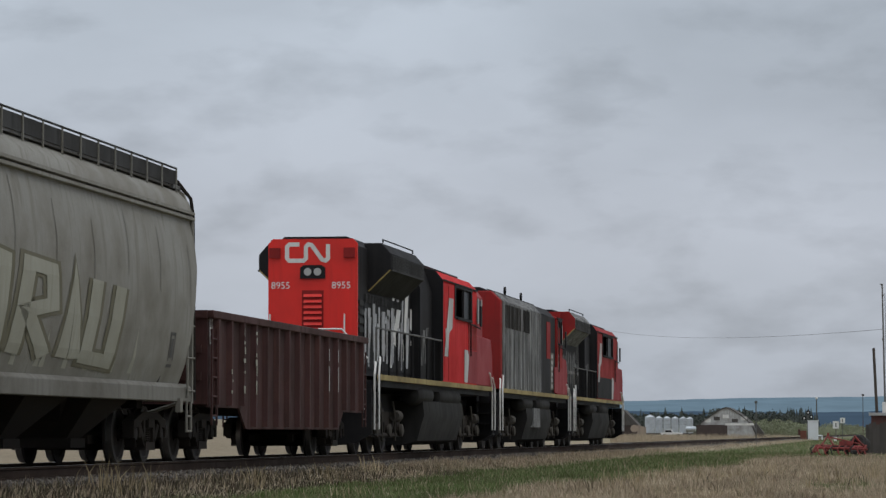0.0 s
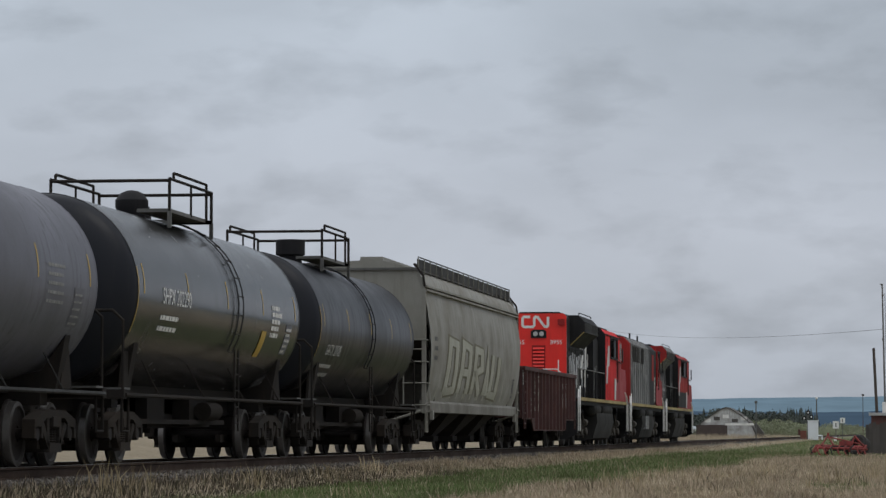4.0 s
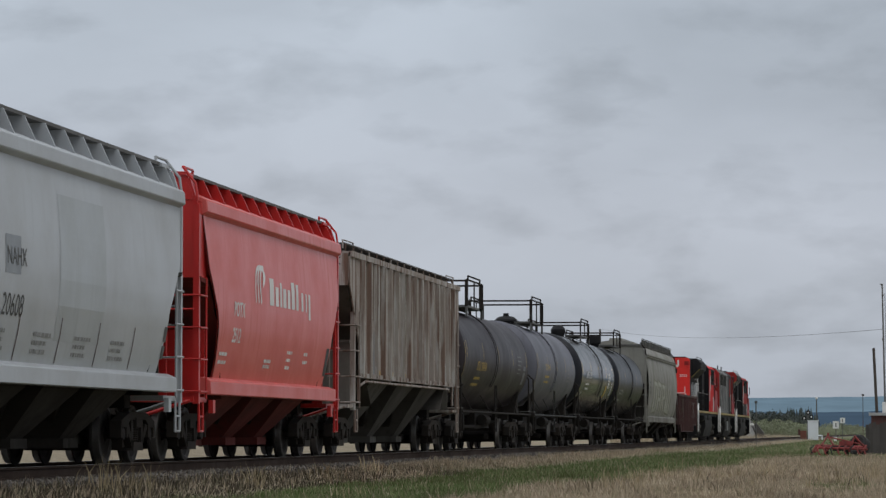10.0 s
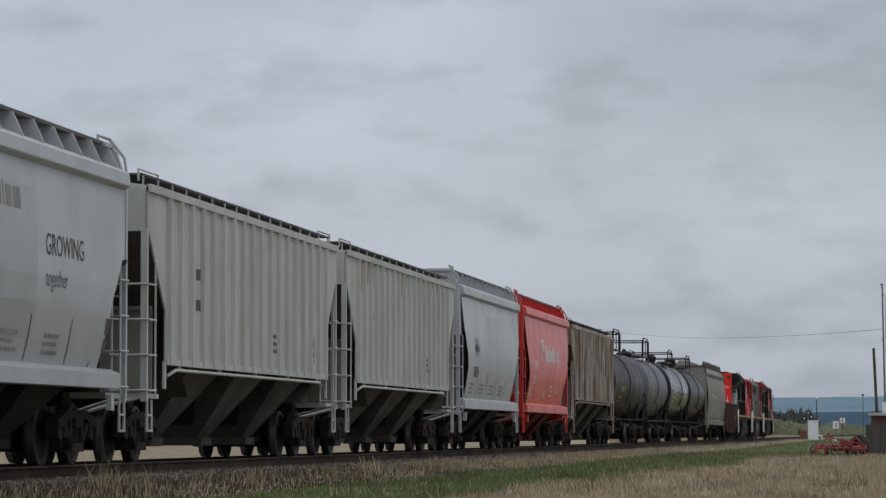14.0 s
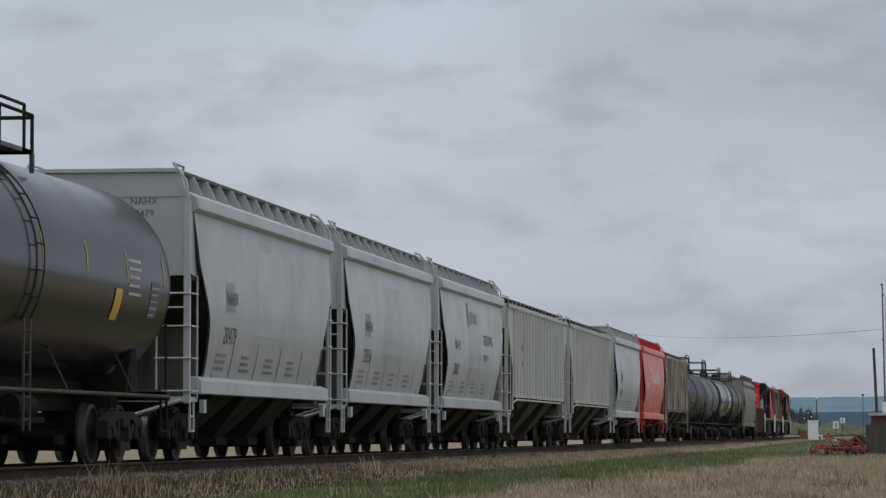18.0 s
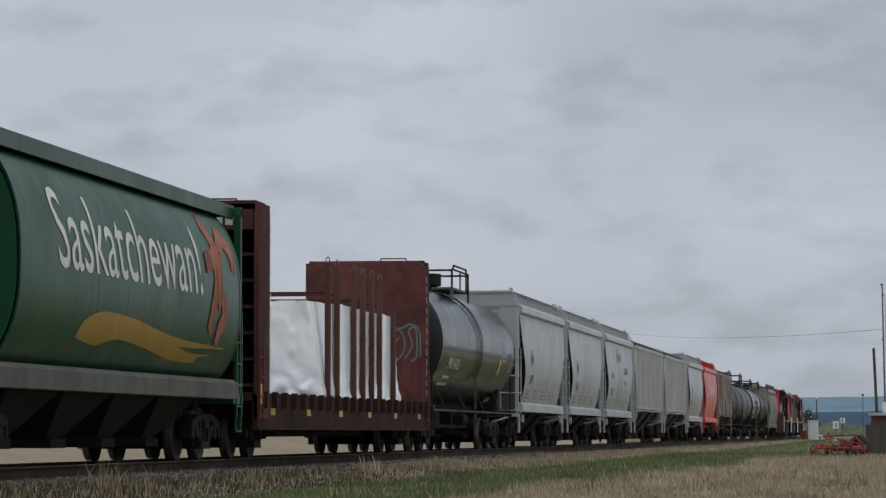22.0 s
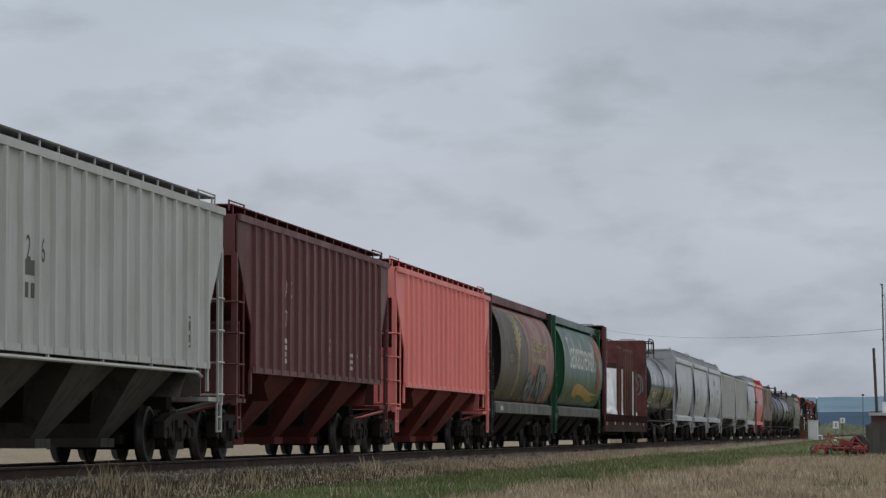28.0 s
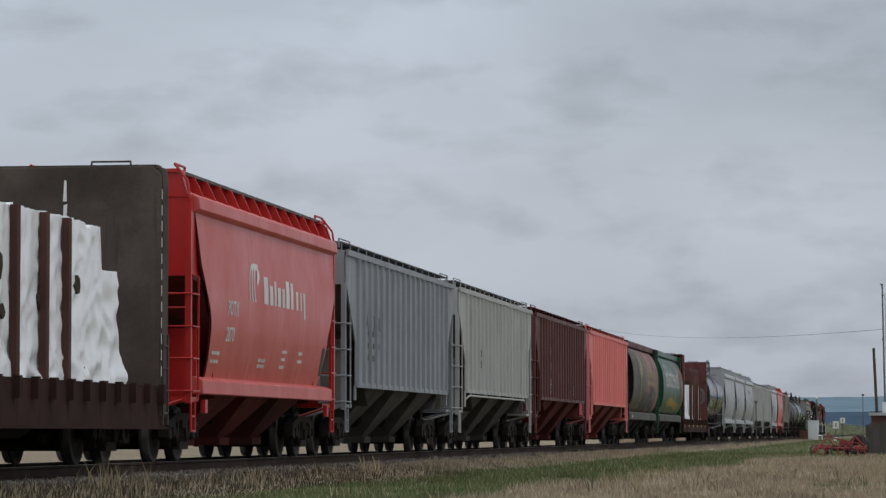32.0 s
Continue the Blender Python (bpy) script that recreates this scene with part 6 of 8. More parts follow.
    stripes(car, yr + 5.6, cab0 - 2.2, 1.95, 4.3, 1.0, 21 if old else 17, M_COWL if old else None, 0.15)
    stripes(car, cab0 - 2.0, cab0 - 1.0, 1.9, 3.4, 1.222, 5, M_COWL, 0.2)
    if not old:
        mark("livery_stripes", flat([[(yr + 4.9, 2.6), (yr + 5.6, 2.5), (yr + 6.3, 3.5), (yr + 5.8, 3.6)], [(yr + 6.6, 2.2), (yr + 7.1, 2.2), (yr + 7.4, 4.0), (yr + 7.0, 4.1)], [(yr + 7.7, 3.0), (yr + 8.5, 2.9), (yr + 8.7, 3.4), (yr + 7.8, 3.5)], [(yr + 4.6, 2.0), (yr + 4.85, 2.0), (yr + 5.3, 3.9), (yr + 5.0, 3.9)]]), M_WHITE, car, lambda u, v: (1.012, u, v), "", 0)
        for k in range(26):
            part("grille_tooth", kept("tooth", lambda: Geo().box(1.0, 1.03, -0.05, 0.05, 3.40, 3.58).mesh("grille_tooth", M_GREYDARK)), None, car, "", pose(0, yr + 1.0 + 0.21 * k, 0))
    cab(car, cab0, cab1, red if old else M_CABRED, M_NOSE, (cab0 + 2.2, cab0 + (6.6 if old else 5.4)), 4.64, 3.4 if old else 3.9, 3.1)
    if old:
        part("lower_cab_panel", Geo().box(1.50, 1.518, cab0 + 0.1, cab1 - 2.7, 1.80, 2.6), M_BLACK, car, "black lower cab side")
    mark("livery_stripes", flat([[(cab0 + 0.05, 2.4), (cab0 + 0.75, 2.4), (cab0 + 0.95, 3.0), (cab0 + 1.55, 3.15), (cab0 + 1.75, 3.9), (cab0 + 0.95, 3.9)]]), M_DIRTYWHITE, car, lambda u, v: (1.522, u, v), "", 0)
    mark("livery_stripes", flat([[(cab1 - 2.65, 1.8), (cab1 - 2.0, 1.8), (cab1 - 1.7, 2.5), (cab1 - 2.0, 2.66), (cab1 - 2.6, 2.66)]]), M_DIRTYWHITE, car, lambda u, v: (1.514, u, v), "", 0)
    side_rail(car, -h + 1.1, cab1 - 2.6, 2.78, 12)
    return car


def cowl_loco(L):
    car = thing("locomotive", "weathered full-width cowl locomotive in faded grey and red", "locomotive", "locomotives of the train")
    loco_base(car, L, M_SILL)
    h = L / 2
    yr = -h + 1.3
    sec = lambda x: [(-x, 1.74), (x, 1.74), (x, 4.30), (x - 0.28, 4.58), (-x + 0.28, 4.58), (-x, 4.30)]
    soften(part("cowl_body", Geo().prism(sec(1.46), "y", yr + 0.45, 1.2), M_COWL, car, "streaked grey carbody side"), 0.02)
    soften(part("cowl_rear", Geo().prism(sec(1.43), "y", yr, yr + 0.43), M_CNREDOLD, car, "faded red rear carbody"), 0.02)
    part("roof_cap", Geo().prism([(-1.1, 4.56), (1.1, 4.56), (0.8, 4.70), (-0.8, 4.70)], "y", yr + 0.2, 5.4), M_BLACK, car)
    soften(part("engine_bay", Geo().prism(sec(1.44), "y", 1.22, 5.58), M_BLACK, car, "dark open section behind the cab"), 0.02)
    for s in (-1, 1):
        for a, b in ((yr + 0.9, yr + 4.9), (yr + 5.6, yr + 7.2)):
            g = part("grille", Geo().box(min(s * 1.455, s * 1.472), max(s * 1.455, s * 1.472), a, b, 3.55, 4.22), M_UNDER, car)
            for k in range(6):
                yy = a + (b - a) * (k + 0.5) / 6
                part("grille_bar", Geo().box(min(s * 1.47, s * 1.485), max(s * 1.47, s * 1.485), yy - 0.03, yy + 0.03, 3.55, 4.22), M_GREYDARK, g)
        for k in range(9):
            y = yr + 0.95 + k * 1.12
            part("panel_seam", Geo().box(min(s * 1.455, s * 1.476), max(s * 1.455, s * 1.476), y - 0.025, y + 0.025, 1.78, 4.28), M_COWL, car)
        part("engine_door", Geo().box(*sorted((s * 1.435, s * 1.455)), 2.9, 4.0, 2.9, 4.1), M_CNREDOLD, car, "faded red upper door")
        part("door_panel", Geo().box(*sorted((s * 1.435, s * 1.45)), 4.1, 5.0, 1.9, 3.1), M_OLDSILL, car)
    mark("stencil", rects([(0, 0.28 * k, 0.22, 0.28 * k + 0.18) for k in range(6)]), M_DIRTYWHITE, car, lambda u, v: (1.456, 4.3 + u * 2, 1.95 + v * 0.7), "", 0)
    for k in (3.4, 7.6):
        part("roof_eye", Geo().lathe([(-0.03, 0.06), (-0.03, 0.12), (0.03, 0.12), (0.03, 0.06)], "x", 12, (1.15, yr + k, 4.72)), M_BLACK, car)
    for k in range(5):
        part("roof_panel", Geo().prism([(0.82, 4.69), (1.18, 4.57), (1.18, 4.60), (0.82, 4.72)], "y", yr + 1.8 + k * 1.9, yr + 3.5 + k * 1.9), M_GREYDARK, car)
    cab(car, 5.6, 7.4, M_CNREDOLD, M_NOSE, (5.95, 7.1), 4.5, 2.25, 3.0)
    part("side_panel_box", Geo().box(1.2, 1.48, -1.2, 0.6, 0.65, 1.25), M_COWL, car)
    return car


# ---- painted words and marks of single cars ----
def potash_words(number):
    def do(car, surf, e):
        # leaf-like badge of bent lines, and a bar with risers in place of the maker's name
        badge = [curve_pts([(0.08 + 0.24 * k, 0.0), (0.05 + 0.2 * k, 0.32), (0.22 + 0.18 * k, 0.58), (0.6 + 0.1 * k, 0.64), (0.95 - 0.08 * k, 0.5 - 0.02 * k), (0.72, 0.32)]) for k in range(3)]
        mark("badge", strokes(badge, 0.08), M_WHITE, car, on_side(surf, -2.45, 2.78), "pale badge of bent lines")
        bars, x = [], 0.0
        for w, h in ((0.34, 0.50), (0.26, 0.36), (0.16, 0.46), (0.26, 0.36), (0.22, 0.36), (0.28, 0.52), (0.34, 0.50), (0.26, 0.36), (0.16, 0.36), (0.26, 0.36)):
            bars.append((x, 0 if len(bars) < 9 else -0.14, x + w * (1.15 if len(bars) < 6 else 0.7), h * 0.98))
            x += w * 1.32 + 0.10
        for b in bars:
            mark("letter_bar", rects([b]), M_WHITE, car, on_side(surf, -1.1, 2.78))
        for txt, z in (("POTX", 2.48), (number, 2.03)):
            mark("lettering", letters(txt, 0.25, 0.0, 1.0, 0.006), M_WHITE, car, on_side(surf, -4.3, z))
        r = random.Random(5)
        for y, z, w, h, n in ((-e + 1.6, 1.6, 0.7, 0.28, 2), (-1.2, 1.62, 0.7, 0.2, 2), (0.9, 1.62, 0.55, 0.42, 3), (2.6, 1.75, 0.5, 0.3, 2)):
            mark("stencil", small_print(r, w, h, n, 0.06), M_WHITE, car, on_side(surf, y, z))
        mark("consolidated_stencil", rects([(0, 0, 0.3, 0.55)]), M_LETTER, car, on_side(surf, e - 1.75, 1.6))
    return do


def grey_words(marks, number, slogan=False):
    def do(car, surf, e):
        r = random.Random(len(number) + int(number[-2:]))
        y0 = -e + 2.5
        if slogan:
            mark("lettering", letters(marks, 0.27), M_LETTER, car, on_side(surf, y0, 2.62))
            for b in ((0, 0, 0.38, 0.62), (0.48, 0.05, 0.78, 0.40), (0.86, 0.1, 1.05, 0.42), (1.12, 0.1, 1.2, 0.42), (1.28, 0.1, 1.55, 0.38), (1.62, 0.1, 2.0, 0.38)):
                mark("letter_bar", rects([b]), M_FAINT, car, on_side(surf, -1.55, 3.28))
            mark("lettering", letters("GROWING", 0.30), M_LETTER, car, on_side(surf, 1.6, 2.86))
            mark("lettering", letters("together", 0.24), M_SPRAYTEAL, car, on_side(surf, 1.6, 2.44), "faint grey-green lettering")
        else:
            mark("stencil_patch", rects([(0, 0, 0.75, 0.5)]), M_RIBBLUE, car, on_side(surf, y0, 2.52, 0.004))
            mark("lettering", letters(marks, 0.24), M_LETTER, car, on_side(surf, y0 + 0.05, 2.64, 0.009))
        mark("lettering", letters(number, 0.30), M_LETTER, car, on_side(surf, y0 - 0.05, 1.98))
        mark("paint_patch", rects([(0, 0, 2.6, 2.0)]), M_PATCHGREY, car, on_side(surf, -1.4, 1.72, 0.003), "slightly darker repainted panel")
        for k in range(4):
            y = y0 - 0.65 + 2.15 * k
            mark("stencil", small_print(r, 0.95, 0.34, 3, 0.055), M_FAINT, car, on_side(surf, y + 0.2, 1.5, 0.007))
            mark("rust_line", rects([(0, 0, 0.035, 0.62)]), M_GOND, car, on_side(surf, y + 1.55, 1.42, 0.007))
        mark("consolidated_stencil", rects([(0, 0, 0.2, 0.2), (0, 0.26, 0.2, 0.5)]), M_LETTER, car, on_side(surf, e - 1.5, 1.62))
        for txt, z in ((marks, 0.24), (number, 0.0)):
            mark("lettering", letters(txt, 0.115), M_LETTER, car, lambda u, v, z=z: (0.48 + u, -e + 0.016, 3.98 + z * 0.8 + v), "", 0)
    return do


def old_words(car, surf, e):
    r = random.Random(8)
    # spray-painted block shapes with darker outlines, drawn narrow and then stretched along the car
    forms = ([[(0.10, 0.0), (0.24, 1.3), (0.62, 1.24), (0.56, 0.06), (0.10, 0.0)]],
             [[(0.06, 0.0), (0.22, 1.3), (0.62, 1.2), (0.56, 0.0)], [(0.22, 0.55), (0.52, 0.55)]],
             [[(0.08, 0.0), (0.22, 1.2), (0.56, 1.16), (0.60, 0.7), (0.22, 0.58), (0.56, 0.0)]],
             [[(0.06, 0.0), (0.16, 1.16), (0.26, 0.0)]],
             [[(0.18, 1.14), (0.08, 0.04), (0.48, 0.0), (0.60, 1.1)]])
    fills, u0 = [], 0.0
    for form, w in zip(forms, (0.78, 0.76, 0.78, 0.36, 0.76)):
        fills += [[(u0 + px, py + 0.08) for px, py in ln] for ln in form]
        u0 += w
    for name, mat, width, lift in (("graffiti_outline", M_OLIVE, 0.30, 0.005), ("graffiti_fill", M_SPRAY, 0.19, 0.012)):
        me = strokes(fills, width)
        me.transform(Matrix.Diagonal((3.35, 1, 1, 1)))
        mark(name, me, mat, car, on_side(surf, -6.7, 1.42, lift), "faded pale spray-painted block shapes" if mat is M_SPRAY else "")
    drips = [[(-0.2 + 0.9 * k + 0.3 * (k % 3), -0.02), (0.05 + 0.9 * k + 0.3 * (k % 3), -0.02), (0.02 + 0.9 * k + 0.3 * (k % 3), 0.3 + 0.2 * (k % 4))] for k in range(15)]
    mark("graffiti_fill", flat(drips), M_SPRAY, car, on_side(surf, -7.6, 1.38, 0.004))
    for k in range(9):
        mark("weld_seam", strokes([[(0, 0), (0.06, 0.5), (0.02, 1.0)]], 0.03), M_OLDSILL, car, on_side(surf, -e + 1.9 + k * 2.1, 2.8 - 0.15 * (k % 3), 0.006))
    mark("stencil", small_print(r, 0.8, 0.7, 3, 0.1), M_LETTER, car, on_side(surf, -e + 0.9, 2.2))
    mark("consolidated_stencil", rects([(0, 0, 0.36, 0.05), (0, 0.1, 0.05, 0.55), (0.31, 0.1, 0.36, 0.55), (0, 0.5, 0.36, 0.55), (0.1, 0.15, 0.26, 0.45)]), M_LETTER, car, on_side(surf, e - 1.9, 1.5))
    for z in (3.55, 3.22):
        mark("stencil", small_print(r, 0.7, 0.16, 1, 0.14), M_LETTER, car, lambda u, v, z=z: (0.2 + u, -e + 0.016, z + v), "", 0)


def green_words(car, surf, a):
    t = letters("Saskatchewan!", 0.86)
    t.transform(Matrix(((9.2 / wide(t), -0.42, 0, 0), (0, 1.30, 0, 0), (0, 0, 1, 0), (0, 0, 0, 1))))
    mark("lettering", t, M_WHITE, car, on_side(surf, -5.2, 2.72), "large white slanted lettering")
    wave = curve_pts([(-3.8, 1.80), (-3.6, 2.03), (-2.9, 2.17), (-2.2, 2.21), (-0.5, 2.16), (1.5, 2.02), (3.1, 1.95), (4.9, 1.92), (6.2, 1.90)]) + curve_pts([(6.0, 1.87), (4.8, 1.86), (3.6, 1.84), (2.8, 1.83), (3.9, 1.76), (5.3, 1.77)]) + curve_pts([(5.2, 1.74), (4.4, 1.71), (4.2, 1.62), (2.4, 1.63), (0.6, 1.75), (-1.2, 1.84), (-2.0, 1.78), (-2.5, 1.72), (-3.1, 1.74), (-3.8, 1.80)])
    mark("grain_swoosh", flat([wave]), M_OCHRE, car, on_side(surf, 0, 0), "ochre painted swoosh with a forked tail")
    limbs = [[(4.75, 3.97), (5.05, 3.75), (5.2, 3.5), (5.3, 3.25)], [(6.55, 3.2), (6.55, 3.5), (6.0, 3.77), (5.6, 3.5)], [(5.45, 3.62), (5.2, 3.3), (5.15, 2.95), (5.45, 2.6)],
             [(5.15, 2.95), (4.85, 2.5), (4.65, 2.14)], [(5.3, 2.95), (5.8, 2.45), (5.45, 2.2), (5.35, 1.92)], [(4.35, 3.25), (4.9, 3.35), (5.5, 3.45)]]
    mark("painted_flame", strokes([curve_pts(c) for c in limbs] + [curve_pts([(5.5, 3.45), (5.4, 3.1), (5.35, 2.8)])], 0.34), M_ORANGE, car, on_side(surf, 0, 0, 0.009), "worn orange painted shape")


def brown_words(car, surf, a):
    # dark rear half, bounded by a bent line
    edge = [(0.0, 0.0), (0.18, 0.6), (0.22, 1.2), (0.05, 1.8), (-0.45, 2.35), (-1.0, 2.62)]
    pts = curve_pts(edge)
    mark("dark_panel", flat([[(-6.93, p0[1]), p0, p1, (-6.93, p1[1])] for p0, p1 in zip(pts, pts[1:])]), M_SASKDARK, car, on_side(surf, -0.55, 1.42, 0.004), "dark painted rear half of the shell", 0.08)
    mark("edge_stripe", strokes([[(x, y) for x, y in pts], [(x - 0.25, y) for x, y in pts]], 0.07), M_STRAW, car, on_side(surf, -0.5, 1.42, 0.008))
    stalk = [[(-0.1, 0), (0.06, 1.2)], [(0.16, 0), (0.24, 1.2)], [(0.42, 0), (0.42, 1.2)]]
    ears = []
    for k in range(6):
        z = 1.22 + 0.17 * k
        for s in (-1, 1):
            w = 0.95 - 0.12 * abs(k - 2)
            ears.append(curve_pts([(0.24, z - 0.12), (0.24 + s * 0.28 * w, z + 0.16), (0.24 + s * 0.62 * w, z + 0.34), (0.24 + s * 0.85 * w, z + 0.30)], 4))
    mark("wheat_badge", strokes(stalk + ears, 0.09), M_STRAW, car, on_side(surf, -3.35, 1.55, 0.008), "pale straw wheat-ear badge")
    t = letters("Saskatchewan", 0.40)
    t.transform(Matrix.Diagonal((4.4 / wide(t), 1.35, 1, 1)))
    mark("lettering", t, M_STRAW, car, on_side(surf, 0.6, 2.98))
    for k in range(20):
        if k not in (5, 9):
            mark("letter_bar", rects([(0.19 * k, 0, 0.19 * k + 0.13, 0.26 if k in (0, 6, 10) else 0.19)]), M_STRAW, car, on_side(surf, 0.55, 2.62))
    forms = ([(0.0, 0.1), (0.1, 0.62), (0.34, 0.72), (0.3, 0.42), (0.12, 0.36), (0.4, 0.04)], [(0.52, 0.66), (0.46, 0.12), (0.7, 0.02), (0.82, 0.3), (0.62, 0.42)], [(0.86, 0.02), (0.92, 0.56), (1.0, 0.2)],
             [(1.30, 0.1), (1.28, 0.7), (1.5, 1.0), (1.62, 0.7), (1.42, 0.52), (1.7, 0.1)], [(1.78, 0.05), (1.8, 0.85), (1.98, 0.5), (2.06, 0.9), (2.08, 0.06)], [(2.2, 0.9), (2.2, 0.1), (2.42, 0.04), (2.46, 0.86)])
    tags = [curve_pts(f, 5) for f in forms]
    for name, mat, width, lift in (("graffiti_shadow", M_SPRAYTEAL, 0.25, 0.011), ("graffiti_outline", M_SPRAYDARK, 0.21, 0.019), ("graffiti_fill", M_SPRAYMID, 0.13, 0.027)):
        me = strokes(tags, width)
        me.transform(Matrix.Diagonal((2.2, 1, 1, 1)))
        mark(name, me, mat, car, on_side(surf, -0.6, 1.50, lift), "grey graffiti with dark and teal outlines" if mat is M_SPRAYMID else "", 0.1)
    mark("graffiti_sill", flat([[(0.4 * k + 0.1 * (k * 7 % 4), 0), (0.4 * k + 0.25 + 0.1 * (k * 5 % 3), 0.02 * (k % 3)), (0.4 * k + 0.3, 0.27), (0.4 * k + 0.1 * (k * 3 % 4), 0.24)] for k in range(12)]), M_SPRAYMID, car, lambda u, v: (1.465, -1.4 + u, 1.06 + v), "", 0)
    mark("stencil", small_print(random.Random(9), 0.75, 0.2, 1, 0.13), M_WHITE, car, lambda u, v: (1.466, -a + 0.7 + u, 1.09 + v), "", 0)
    r = random.Random(6)
    mark("lettering", letters("397213", 0.22), M_STRAW, car, on_side(surf, -5.2, 2.55, 0.009))
    mark("stencil", rects([(0, 0, 0.12, 0.26)]), M_WHITE, car, on_side(surf, a - 1.2, 1.62))


def tank_words(marks, number, mat, y=-3.4, z=0.0, h=0.26, placard=True, panels=True, pz=1.85, pm=None):
    def do(car, surf, a):
        r = random.Random(int(number))
        zc = 2.62 + z
        mark("lettering", letters(marks + " " + number, h), mat, car, on_side(surf, y, zc - 0.05, 0.008))
        mark("stencil", small_print(r, 1.6, 0.34, 2, 0.07), mat, car, on_side(surf, y, zc - 0.52, 0.008))
        if panels:
            mark("stencil", small_print(r, 0.95, 0.62, 5, 0.08 if pm is None else 0.045), pm or mat, car, on_side(surf, a - 3.2, pz + 0.35, 0.008))
            mark("stencil_panel", rects([(0, 0.46, 0.55, 0.6), (0, 0.05, 0.55, 0.4)]), M_TANKGREY, car, on_side(surf, a - 1.75, pz + 0.05, 0.006))
            mark("stencil", small_print(r, 0.5, 0.5, 5, 0.05 if pm is None else 0.03), pm or mat, car, on_side(surf, a - 1.72, pz + 0.1, 0.010))
        if placard:
            part("placard", mark_mesh(rects([(0, 0, 0.42, 0.46)]), on_side(surf, a - 4.0, pz, 0.012), M_YELLOW), None, car, "yellow placard")
    return do


# ---- the train: coupler places along the train at the start, front first ----
CARS = []                        # (thing, offset along the train)
ENDS = [137.7, 115.6, 94.1, 71.45, 54.25, 33.6, 18.6, 2.75, -11.9, -29.2, -47.45, -62.2, -76.75, -94.5, -112.62, -127.15, -141.37, -155.95, -173.7, -196.35, -213.95, -231.3,
        -249.5, -267.6, -285.65, -303.25, -318.15, -339.95]


def length(i):
    return ENDS[i - 1] - ENDS[i]


def couple(i, car, shift=0.0):
    CARS.append((car, (ENDS[i - 1] + ENDS[i]) / 2 + shift, 0.0))
    return car


PATCHES = [(6.30, 1.72, 0.36, 0.55, 0), (5.75, 1.72, 0.3, 0.5, 1), (-5.4, 1.72, 0.30, 0.95, 0)] + [(-4.6 + 1.86 * k, 1.64, 0.17, 0.2, 2) for k in range(6)]
patched = [("patch", (w, h), y, z, kind) for y, z, w, h, kind in PATCHES] + [("end", "CX", 0.98, 3.98, 0.17), ("end", "09", 1.0, 3.7, 0.17)]


